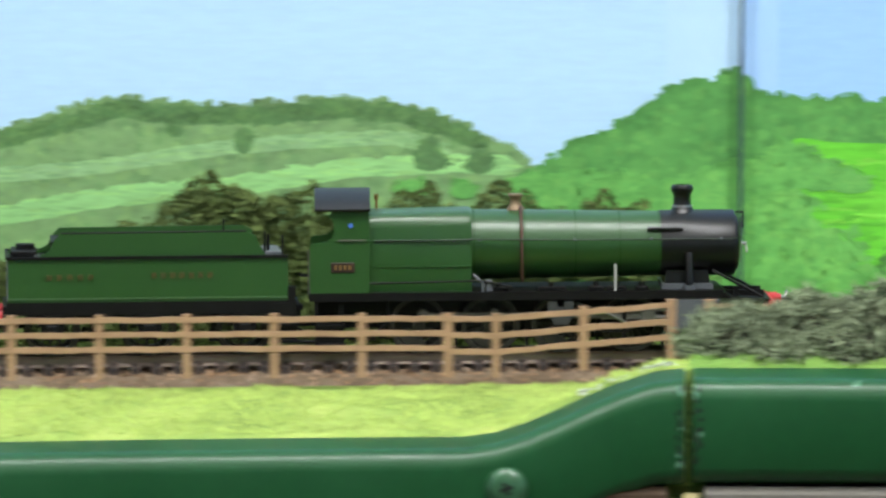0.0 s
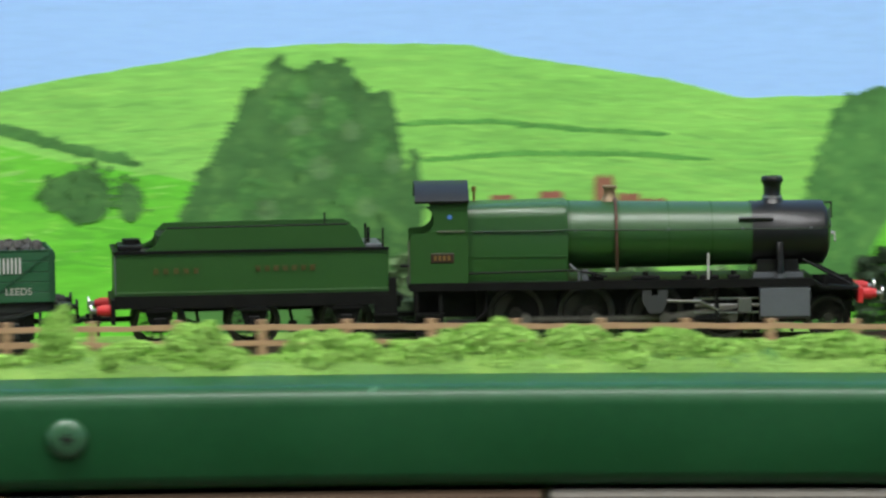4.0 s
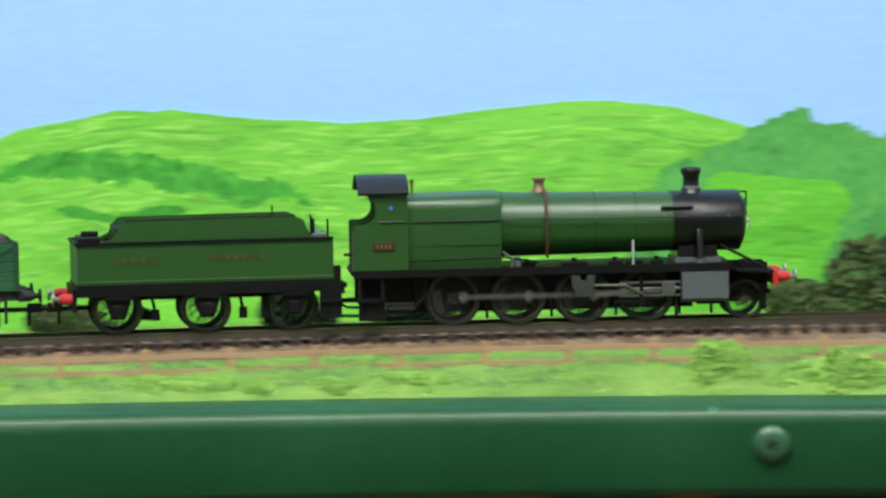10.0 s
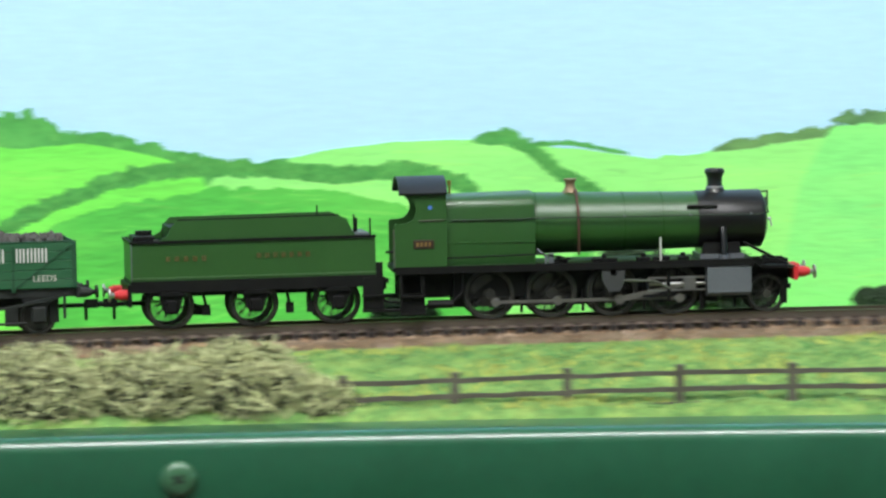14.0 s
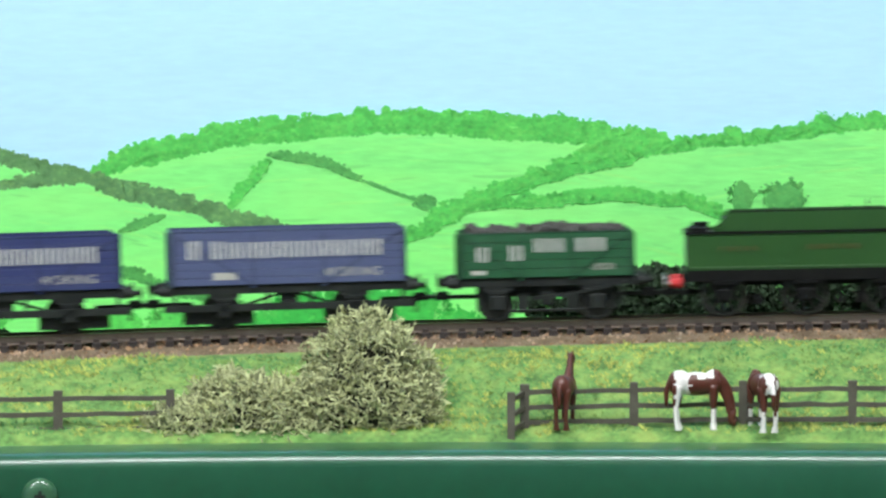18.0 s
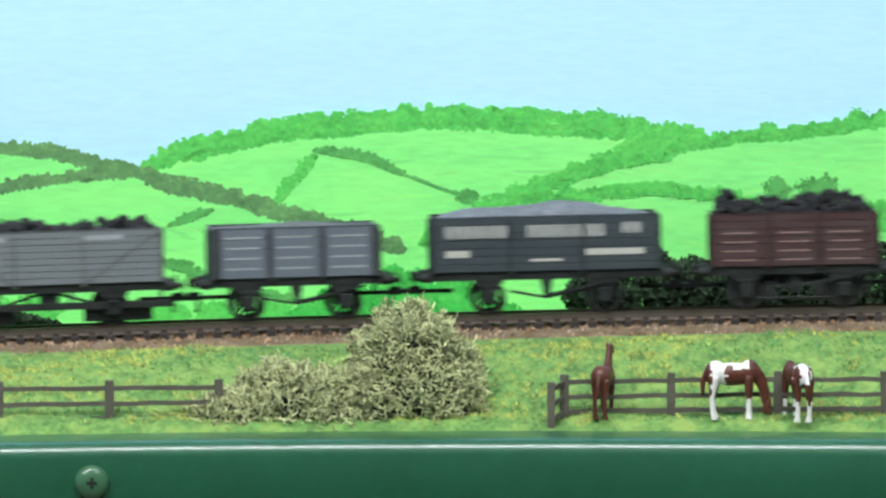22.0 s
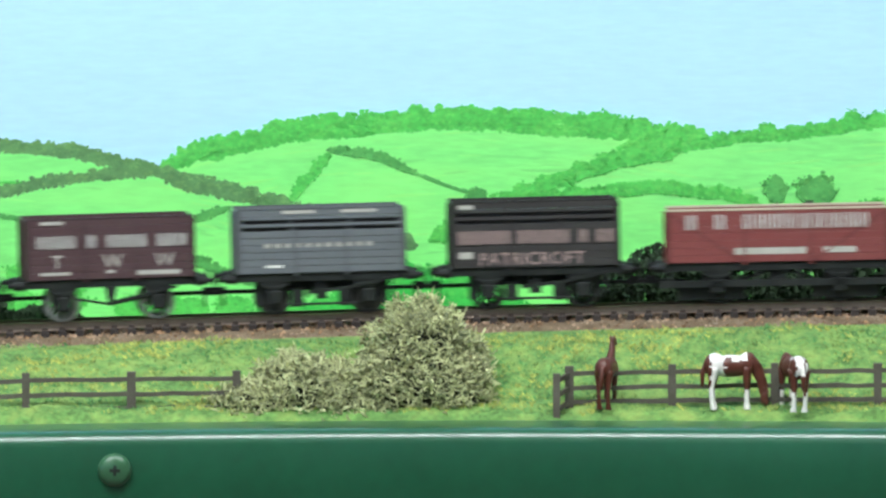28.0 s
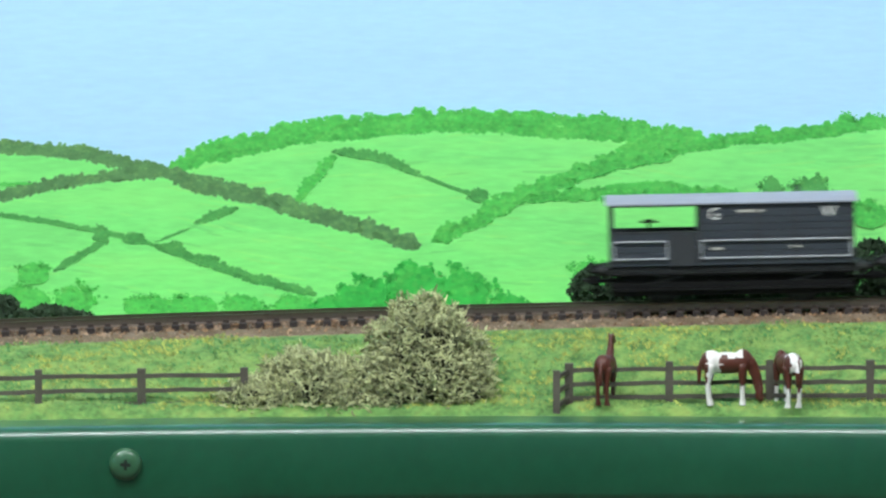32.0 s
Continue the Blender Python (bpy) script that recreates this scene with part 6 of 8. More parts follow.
MM = Matrix.Scale(0.001, 4)
loco_green = mat("loco_green", (32, 73, 24), 0.46, vary=0.08, scale=60, fine=1500, bump=0.03, dust=0.08, dust_rgb=(62, 84, 46))
boiler_green = mat("boiler_green", (32, 74, 26), 0.40, vary=0.08, scale=60, fine=1500, bump=0.03, dust=0.06, dust_rgb=(70, 92, 54), coat=0.4, coat_rough=0.32)
smoke_black = mat("smokebox_black", (8, 8, 9), 0.42, vary=0.15, scale=90, fine=1500, bump=0.05, spec=0.35, coat=0.35, coat_rough=0.26)
frame_black = mat("frame_black", (9, 9, 9), 0.55, vary=0.2, scale=90, fine=1500, bump=0.08, dust=0.12, dust_rgb=(40, 37, 33), spec=0.22)
roof_grey = mat("cab_roof_grey", (25, 28, 33), 0.5, vary=0.1, scale=80, spec=0.35)
cyl_grey = mat("cylinder_grey", (84, 88, 92), 0.45, vary=0.08, scale=100)
rod_steel = mat("rod_steel", (104, 102, 97), 0.45, metal=0.6, vary=0.15, scale=100)
bright_steel = mat("bright_steel", (150, 150, 148), 0.3, metal=0.9, vary=0.1, scale=100)
wheel_grey = mat("wheel_grey", (36, 36, 33), 0.42, vary=0.25, scale=150, dust=0.4, dust_rgb=(80, 76, 66), spec=0.4)
tyre_steel = mat("tyre_steel", (140, 140, 136), 0.4, metal=0.35, vary=0.15, scale=150)
copper = mat("copper_cap", (122, 102, 76), 0.5, metal=0.3, vary=0.15, scale=200)
pipe_rust = mat("copper_pipe", (84, 58, 46), 0.55, metal=0.3, vary=0.15)
buffer_red = mat("buffer_red", (188, 40, 44), 0.4, vary=0.08)
white_paint = mat("white_paint", (225, 224, 218), 0.5, vary=0.06, scale=120)
cream_letter = mat("cream_letter", (174, 170, 162), 0.6, vary=0.12, scale=200)
faded_letter = mat("faded_letter", (190, 188, 184), 0.65, vary=0.25, scale=240)
orange_letter = mat("orange_letter", (98, 76, 40), 0.5, vary=0.15, scale=200)
plate_brown = mat("number_plate_brown", (50, 34, 26), 0.45, vary=0.1)
brass = mat("brass", (150, 120, 70), 0.35, metal=0.7, vary=0.1)
blue_spot = mat("blue_spot", (70, 110, 190), 0.5)
coal_black = mat("coal", (32, 32, 34), 0.5, vary=0.4, scale=200, fine=900, bump=0.6, island=0.25)


def P(name, parent, material, build, label="", smooth=False):
    """A part built in millimetres."""
    bm = bmesh.new()
    build(bm)
    bm.transform(MM)
    return part(name, bm, material, parent, label, smooth)


def B(*a, **k):
    return lambda bm: box(bm, *a, **k)


def C(*a, **k):
    return lambda bm: cyl(bm, *a, **k)


def tube_of(pts, r):
    return lambda bm: tube(bm, pts, r)


def tube(bm, pts, r, n=6):
    """A round rod through places."""
    pts = [Vector(p) for p in pts]
    rings = []
    for i, p in enumerate(pts):
        d = (pts[min(i + 1, len(pts) - 1)] - pts[max(i - 1, 0)]).normalized()
        u = d.orthogonal().normalized()
        if i and rings:
            u = (rings[-1][0] - pts[i - 1]).normalized()
            u = (u - d * u.dot(d)).normalized()
        w = d.cross(u)
        rings.append([p + r * (u * math.cos(2 * math.pi * k / n) + w * math.sin(2 * math.pi * k / n)) for k in range(n)])
    loft(bm, rings)


def plate(bm, outline, y0, y1):
    """A flat plate with an outline in x, z between two y."""
    loft(bm, [[(x, y0, z) for x, z in outline], [(x, y1, z) for x, z in outline]])


_wheels = {}


def wheel_mesh(r, spokes, rim="dark"):
    key = (r, spokes, rim)
    if key in _wheels:
        return _wheels[key]
    bm = bmesh.new()
    if spokes:
        r0, r1, half = r * 0.24, r * 0.85, r * 0.05

        def ring(rad, y, d=None):
            return [bm.verts.new((rad * math.cos(t), y, rad * math.sin(t))) for k in range(spokes) for t in (2 * math.pi * k / spokes - (d or half / rad), 2 * math.pi * k / spokes + (d or half / rad))]
        n = 2 * spokes
        even = math.pi / n
        hub_f, hub_b = ring(r0, -1.1, even), ring(r0, 0.8, even)
        in_f, in_b = ring(r0, -0.5, half / r0 * 0.9), ring(r0, 0.6, half / r0 * 0.9)
        sp_f, sp_b = ring(r1, -0.5), ring(r1, 0.6)
        rims = [ring(r1, -1.2, even), ring(r, -1.2, even), ring(r, 0.4, even), ring(r + 0.7, 0.6, even), ring(r + 0.7, 1.0, even), ring(r1, 1.0, even)]
        loops = [(hub_f, in_f), (in_b, hub_b), (sp_f, rims[0]), (rims[5], sp_b)] + list(zip(rims, rims[1:]))
        for q0, q1 in loops:
            for i in range(n):
                bm.faces.new((q0[i], q0[(i + 1) % n], q1[(i + 1) % n], q1[i]))
        bm.faces.new(hub_f)
        bm.faces.new(hub_b[::-1])
        for k in range(spokes):
            a, b = 2 * k, 2 * k + 1
            c = (b + 1) % n
            bm.faces.new((in_f[a], in_f[b], sp_f[b], sp_f[a]))
            bm.faces.new((in_b[b], in_b[a], sp_b[a], sp_b[b]))
            for e, o in ((a, 0), (b, 0)):
                bm.faces.new((in_f[e], sp_f[e], sp_b[e], in_b[e]))
            bm.faces.new((in_f[b], in_f[c], in_b[c], in_b[b]))
            bm.faces.new((sp_f[b], sp_f[c], sp_b[c], sp_b[b]))
    else:
        n = 28
        loft(bm, [[(rad * math.cos(2 * math.pi * k / n), y, rad * math.sin(2 * math.pi * k / n)) for k in range(n)] for rad, y in
            ((r * 0.22, -1.3), (r * 0.26, -0.6), (r * 0.82, -0.5), (r * 0.85, -1.3), (r, -1.3), (r, 0.4), (r + 0.7, 0.6), (r + 0.7, 1.0), (r * 0.84, 1.0), (r * 0.3, 0.6))])
    bmesh.ops.recalc_face_normals(bm, faces=bm.faces)
    bm.transform(MM)
    me = bpy.data.meshes.new("wheel")
    bm.to_mesh(me)
    bm.free()
    me.materials.append({"dark": wheel_grey, "bright": tyre_steel, "wagon": mat("wagon_wheel", (40, 40, 38), 0.5, vary=0.25, scale=150, dust=0.3, dust_rgb=(84, 80, 72), spec=0.4)}[rim])
    _wheels[key] = me
    return me


wheels_turning = []


def wheelset(parent, x, r, spokes, rim="dark", name="wheelset", every=2, crank=0.0):
    ws = new(name)
    ws.parent = parent
    ws.empty_display_size = 0.005
    ws.matrix_basis = pose(x / 1000, 0, r / 1000)
    me = wheel_mesh(r, spokes, rim)
    part_mesh("wheel", me, ws, m=pose(0, -0.0083, 0))
    part_mesh("wheel", me, ws, m=pose(0, 0.0083, 0, 0, 0, 180))
    P("axle", ws, wheel_grey, C(0, 0, 0, 1.2, 16, "y", 8))
    if crank:
        P("crank_pin", ws, wheel_grey, lambda bm: (cyl(bm, 0, -9.9, -crank, 1.5, 1.2, "y", 10), box(bm, -1.4, 1.4, -9.9, -9.2, -crank - 1.6, 1.6)))
        P("balance_weight", ws, wheel_grey, lambda bm: plate(bm, [(0.8 * r * math.sin(t), 0.8 * r * math.cos(t)) for t in (-0.7, -0.4, 0, 0.4, 0.7)] + [(0.45 * r, 0.4 * r), (-0.45 * r, 0.4 * r)], -9.4, -8.4))
    wheels_turning.append((ws, x, r, every))
    return ws


vehicles = []     # thing, offset of its middle behind the cab's rear, half its wheelbase


def buffers(th, x, z, way, material, head=True):
    for y in (-11.5, 11.5):
        b = P("buffer", th, material, lambda bm: (cyl(bm, x + way * 1.6, y, z, 1.9, 3.2, "x", 12), cyl(bm, x + way * 3.8, y, z, 1.5, 1.4, "x", 12)))
        P("buffer_head", b, bright_steel if material is buffer_red else frame_black, lambda bm: (cyl(bm, x + way * 5.2, y, z, 0.9, 2.0, "x", 10), cyl(bm, x + way * 6.4, y, z, 2.4, 0.7, "x", 14)), smooth=False)


def coupling(th, x, way, z=9.0):
    def build(bm):
        box(bm, min(x - way * 8, x + way * 9), max(x - way * 8, x + way * 9), -1.6, 1.6, z - 0.8, z + 0.6)
        box(bm, x + way * 9 - 0.7, x + way * 9 + 0.7, -4.5, 4.5, z - 0.6, z + 0.8)
        box(bm, min(x + way * 4, x + way * 9), max(x + way * 4, x + way * 9), -3.4, -2.6, z - 1.0, z + 2.2)
        box(bm, x + way * 5 - 0.5, x + way * 5 + 0.5, -0.8, 0.8, z - 5.5, z)
        tube(bm, [(x + way * 9, -3.8, z), (x + way * 11, -3.4, z + 0.4), (x + way * 11, 3.4, z + 0.4), (x + way * 9, 3.8, z)], 0.5, 5)
    P("coupling", th, frame_black, build)


# -- locomotive: x from the cab's rear, moved by -72 so that the middle is the origin
def build_loco():
    th = thing("steam_locomotive", Matrix.Identity(4), "green tender locomotive with a black smokebox and red buffer beam", "locomotive")
    X = -72.0

    def ring(x, cy, cz, r, n=36):
        return [(x + X, cy + r * math.sin(2 * math.pi * k / n), cz + r * math.cos(2 * math.pi * k / n)) for k in range(n)]
    # boiler and smokebox
    bl = P("boiler", th, boiler_green, lambda bm: loft(bm, [ring(48, 0, 33.6, 11.15), ring(60, 0, 33.55, 11.0), ring(109.3, 0, 33.4, 10.25)]), "dark green tapered boiler", True)
    for x in (50, 66, 82, 96, 108.6):
        P("boiler_band", bl, loco_green, lambda bm: loft(bm, [ring(x, 0, 33.6 - 0.2 * (x - 48) / 61, 11.24 - 0.9 * (x - 48) / 61), ring(x + 0.7, 0, 33.6 - 0.2 * (x - 48) / 61, 11.24 - 0.9 * (x - 48) / 61)]), "", True)
    sb = P("smokebox", th, smoke_black, lambda bm: loft(bm, [ring(109.3, 0, 33.5, 10.45), ring(132.4, 0, 33.5, 10.45), ring(133.0, 0, 33.5, 10.1)]), "black smokebox", True)
    P("smokebox_door", sb, smoke_black, lambda bm: loft(bm, [ring(132.9, 0, 33.5, 9.0), ring(133.9, 0, 33.5, 8.5), ring(134.8, 0, 33.5, 6.2), ring(135.2, 0, 33.5, 2.0)]), "", True)
    P("door_dart", sb, bright_steel, lambda bm: (cyl(bm, 136 + X, 0, 33.1, 0.6, 2.0, "x", 8), tube(bm, [(136.8 + X, 0, 33.1), (136.8 + X, -2.2, 30.6)], 0.3)))
    P("lamp_iron", sb, smoke_black, lambda bm: (box(bm, 133.4 + X, 136.0 + X, -0.5, 0.5, 42.8, 43.4), box(bm, 135.5 + X, 136.0 + X, -0.5, 0.5, 38, 43.4)))
    P("smokebox_saddle", th, smoke_black, lambda bm: plate(bm, [(110 + X, 19.6), (125 + X, 19.6), (124 + X, 25.5), (111 + X, 25.5)], -8.6, 8.6))
    P("saddle_flange", th, cyl_grey, B(109.5 + X, 125.5 + X, -10.2, 10.2, 19.6, 21.4))
    st = P("steam_pipe", th, smoke_black, lambda bm: tube(bm, [(118 + X, -10.0, 31), (118 + X, -11.4, 27), (118 + X, -11.7, 19.7)], 1.25, 8), "grey outside steam pipe", True)
    P("pipe_flange", st, cyl_grey, C(118 + X, -11.7, 20.4, 1.9, 1.4, "z", 10))
    P("chimney", th, smoke_black, lambda bm: loft(bm, [[(116.6 + X + r * math.sin(2 * math.pi * k / 20), r * math.cos(2 * math.pi * k / 20), z) for k in range(20)] for r, z in
        ((4.2, 43.2), (3.2, 44.6), (2.75, 46), (2.8, 48.6), (3.2, 49.6), (3.6, 50.2), (3.6, 51.0), (3.2, 51.8), (2.3, 51.8), (2.2, 48))]), "black flared chimney", True)
    P("chimney_highlight_band", th, bright_steel, lambda bm: loft(bm, [[(116.6 + X + r * math.sin(2 * math.pi * k / 20), r * math.cos(2 * math.pi * k / 20), z) for k in range(20)] for r, z in ((3.35, 44.9), (3.2, 45.5))]))
    sv = P("safety_valve", th, copper, lambda bm: loft(bm, [[(63.8 + X + r * math.sin(2 * math.pi * k / 18), r * math.cos(2 * math.pi * k / 18), z) for k in range(18)] for r, z in
        ((3.0, 44.4), (2.2, 45.6), (1.7, 46.8), (1.8, 48.2), (2.4, 48.9), (2.3, 49.4), (1.2, 49.4))]), "copper-capped safety valve bonnet", True)
    P("feed_pipe", th, pipe_rust, lambda bm: tube(bm, [(65.2 + X, -1, 45.4), (65.3 + X, -6, 44), (65.3 + X, -10.3, 39.5), (65.3 + X, -12.0, 33.7), (65.4 + X, -11.2, 27.5), (65.5 + X, -9.5, 22.5)], 0.55), "thin copper feed pipe", True)
    P("ejector_pipe", th, smoke_black, lambda bm: tube(bm, [(105 + X, -9.6, 38.8), (116 + X, -9.6, 38.8)], 0.7))
    hr = P("handrail", th, mat("handrail_dark", (40, 52, 40), 0.45, metal=0.3), lambda bm: tube(bm, [(19 + X, -12.6, 36.0), (45 + X, -12.6, 36.0), (49 + X, -12.5, 36.2), (80 + X, -12.2, 35.8), (130 + X, -11.8, 35.6), (134.5 + X, -10, 36), (135 + X, 0, 41)], 0.28), "thin steel handrail")
    for x in (24, 44, 52, 82, 106, 128):
        P("handrail_knob", hr, cyl_grey, C(x + X, -12.0, 35.9, 0.45, 1.4, "y", 8))
    # firebox
    def fb(bm):
        def sec(x, w, top):
            pts = [(-w + 1.0, 18.7), (-w, 26)]
            for k in range(5):
                t = k / 4 * math.pi / 2
                pts.append((-w + 4.6 - 4.6 * math.cos(t), top - 5.2 + 4.6 * math.sin(t)))
            pts += [(0, top)]
            pts += [(-y, z) for y, z in pts[-2::-1]]
            return [(x + X, y, z) for y, z in pts]
        loft(bm, [sec(17.2, 12.3, 45.0), sec(48.6, 12.0, 45.6), sec(49.6, 11.6, 45.2)])
    fbx = P("firebox", th, boiler_green, fb, "dark green flat-topped firebox", True)
    P("firebox_seam", fbx, loco_green, lambda bm: (box(bm, 17.4 + X, 49.4 + X, -12.5, -11.9, 27.6, 28.0), box(bm, 17.4 + X, 49.4 + X, -12.5, -11.9, 19.8, 20.1)))
    P("reach_rod", th, frame_black, lambda bm: (tube(bm, [(17.5 + X, -13.4, 22.6), (52 + X, -13.4, 23.2), (62 + X, -13.4, 21.2)], 0.35)))
    P("whistle", th, brass, lambda bm: (cyl(bm, 19.8 + X, -2, 46.6, 0.4, 3.2, "z", 8), cyl(bm, 19.8 + X, -2, 49.0, 0.7, 1.7, "z", 8)))
    # cab
    cab = new("cab")
    cab.parent = th
    side = [(-1.2, 19.7), (17.4, 19.7), (17.4, 46.2), (5.5, 46.2), (5.5, 44.6)]
    for k in range(8):
        t = -math.pi / 2 + math.pi * (k / 7)
        side.append((2.4 + 4.2 * math.cos(t), 40.0 - 4.5 * math.sin(t)))
    side += [(-0.6, 35.4), (-1.2, 34.8)]
    cs = P("cab_side", cab, loco_green, lambda bm: plate(bm, [(x + X, z) for x, z in side], -14.4, -13.8), "dark green cab side with a curved cut-out")
    P("cab_side", cab, loco_green, lambda bm: plate(bm, [(x + X, z) for x, z in side], 13.8, 14.4))
    P("cab_front", cab, loco_green, B(16.8 + X, 17.4 + X, -14.2, 14.2, 18.7, 46))
    P("cab_floor", cab, frame_black, B(-2 + X, 17 + X, -13.8, 13.8, 18.0, 19.4))
    def roof(bm):
        pts = []
        for k in range(13):
            t = -1.0 + 2.0 * k / 12
            pts.append((16.2 * math.sin(t * 1.12) / math.sin(1.12), 51.7 - 5.4 * (1 - math.cos(t * 1.12)) / (1 - math.cos(1.12))))
        outer = pts
        inner = [(y * 0.965, z - 0.8) for y, z in pts[::-1]]
        loft(bm, [[(x + X, y, z) for y, z in outer + inner] for x in (0.4, 17.8)])
    P("cab_roof", cab, roof_grey, roof, "dark grey curved cab roof", True)
    P("cab_handrail", cab, mat("cab_rail_dull", (84, 86, 72), 0.5, metal=0.3), lambda bm: (tube(bm, [(-1.6 + X, -14.2, 20), (-1.6 + X, -14.2, 33.4)], 0.3), tube(bm, [(7.5 + X, -14.8, 36.4), (16.5 + X, -14.8, 36.4)], 0.22)))
    pl = P("number_plate", cab, plate_brown, B(5.4 + X, 12.8 + X, -14.75, -14.35, 26.3, 29.4, bevel=0.15), "brown number plate with a worn pale number")
    for k in range(4):
        P("plate_mark", pl, brass, B(6.4 + k * 1.45 + X, 7.3 + k * 1.45 + X, -14.9, -14.7, 27.1, 28.6))
    P("blue_disc", cab, blue_spot, C(11.6 + X, -14.5, 41.0, 0.75, 0.3, "y", 12), "small blue disc")
    P("tail_pipe", cab, frame_black, lambda bm: tube(bm, [(-4.4 + X, -11, 25.2), (0 + X, -12, 25.2)], 0.5))
    # footplate and frames
    fp = P("running_plate", th, frame_black, B(-1.5 + X, 128.5 + X, -14.6, 14.6, 19.0, 19.8), "black running plate")
    for y in (-14.55, 13.95):
        P("valance", fp, frame_black, B(-1.5 + X, 128.5 + X, y, y + 0.6, 17.2, 19.0))
    P("front_plate", th, frame_black, lambda bm: (plate(bm, [(127.8 + X, 19.8), (131.5 + X, 17.4), (143.5 + X, 16.8), (143.5 + X, 15.8), (131 + X, 16.4), (127.8 + X, 18.8)], -14.4, 14.4)))
    P("buffer_beam", th, buffer_red, B(142.8 + X, 144.4 + X, -14.6, 14.6, 11.6, 16.6, bevel=0.2), "red front buffer beam")
    P("main_frame", th, frame_black, lambda bm: (box(bm, 0 + X, 142 + X, -6.4, -5.6, 8, 19), box(bm, 0 + X, 142 + X, 5.6, 6.4, 8, 19), box(bm, 20 + X, 116 + X, -5.6, 5.6, 4.2, 18)))
    P("ash_pan", th, frame_black, B(20 + X, 46 + X, -9, 9, 8, 18.2))
    P("cab_step", th, frame_black, lambda bm: (box(bm, 0.2 + X, 1.2 + X, -14.2, -12.5, 2.8, 18), box(bm, 0.2 + X, 9.5 + X, -14.6, -10.5, 8.8, 10.0), box(bm, 0.2 + X, 9.5 + X, -14.6, -10.5, 2.6, 3.8), box(bm, 0.5 + X, 9.2 + X, -12.8, -12.4, 2.8, 10), box(bm, 7.8 + X, 9.2 + X, -13.2, -12.4, 8.8, 17.9)), "black cab steps")
    P("injector", th, frame_black, lambda bm: (cyl(bm, 15 + X, -11, 6, 1.6, 9, "x", 10), tube(bm, [(11 + X, -11, 6), (7 + X, -11.5, 4), (-6 + X, -10, 4.2)], 0.6), tube(bm, [(19 + X, -11, 6.2), (23 + X, -11.5, 10), (23 + X, -11, 17)], 0.6)))
    for x in (36.5, 58.8, 81, 103, 114):
        P("spring_hanger", th, frame_black, lambda bm: (box(bm, x + 7.6 + X, x + 8.5 + X, -8.2, -7.2, 2.0, 10), box(bm, x + 7.2 + X, x + 8.8 + X, -8.6, -7.0, 5.4, 7.4)))
    for x, w in ((55, 6), (70, 9), (86, 5), (92, 6), (101, 4)):
        P("plate_fitting", th, frame_black, lambda bm: (box(bm, x + X, x + w + X, -12.8, -9.4, 19.8, 21.1, 0.2), cyl(bm, x + w / 2 + X, -11, 21.6, 0.9, 1.6, "z", 8)))
    P("lubricator", th, cyl_grey, lambda bm: (box(bm, 54 + X, 56 + X, -13.4, -11, 19.8, 23.4, 0.2), tube(bm, [(50 + X, -12, 25), (54 + X, -12.8, 21.5)], 0.5)))
    P("lamp_bracket", th, mat("dull_white", (172, 172, 166), 0.6), tube_of([(94.6 + X, -13.6, 19.6), (94.6 + X, -13.6, 28.2)], 0.42), "white upright lamp bracket")
    P("lamp_bracket", th, cyl_grey, B(52.6 + X, 53.3 + X, -13.9, -13.3, 19.8, 23.2))
    P("front_strut", th, frame_black, lambda bm: (tube(bm, [(125.5 + X, -8.5, 25.4), (141.5 + X, -10.5, 17.0)], 0.5), tube(bm, [(125.5 + X, 8.5, 25.4), (141.5 + X, 10.5, 17.0)], 0.5)))
    P("front_lamp_iron", th, frame_black, lambda bm: (box(bm, 132 + X, 133.6 + X, -10.5, -9, 16.6, 20.6), box(bm, 140 + X, 141 + X, -6, -5, 16.6, 19.4)))
    cy = P("cylinder", th, cyl_grey, lambda bm: plate(bm, [(x + X, z) for x, z in ((111.2, 16.9), (127.2, 16.9), (127.2, 7.8), (111.2, 7.8))], -15.2, -8.2), "grey cylinder block")
    P("cylinder_barrel", cy, cyl_grey, lambda bm: cyl(bm, 119.2 + X, -11.8, 9.6, 3.3, 16, "x", 18), "", True)
    P("cylinder", th, cyl_grey, B(111.2 + X, 127.2 + X, 8.2, 15.2, 7.8, 16.9))
    P("drain_cock", th, frame_black, lambda bm: (box(bm, 109 + X, 110 + X, -11.5, -10.5, 1.6, 8), box(bm, 116.5 + X, 126 + X, -13, -9, 5.6, 7.2, 0.2)))
    P("slide_bar", th, bright_steel, lambda bm: (box(bm, 90 + X, 111.4 + X, -12.6, -11.2, 13.1, 13.8), box(bm, 90 + X, 111.4 + X, -12.6, -11.2, 8.6, 9.2)), "bright slide bars")
    P("piston_rod", th, bright_steel, C(101 + X, -11.8, 11.2, 0.6, 21, "x", 8))
    P("slide_bar_bracket", th, frame_black, lambda bm: (box(bm, 96.8 + X, 98.0 + X, -13.0, -9.2, 5.4, 16.2), box(bm, 88 + X, 99 + X, -12.8, -11.2, 6.6, 7.6)))
    P("motion_bracket", th, mat("bracket_grey", (50, 52, 52), 0.5, vary=0.15), lambda bm: plate(bm, [(x + X, z) for x, z in ((73.2, 16.6), (76.2, 16.6), (76.2, 14.8), (78.4, 14.8), (78.4, 16.6), (81.4, 16.6), (81.2, 12.6), (79.6, 9.2), (75.4, 9.2), (73.4, 12.6))], -14.2, -12.6), "grey bracket plate with a square notch")
    P("valve_rod", th, bright_steel, lambda bm: tube(bm, [(80 + X, -12.9, 13.0), (92 + X, -12.9, 12.6), (98 + X, -12.9, 9.6)], 0.45))
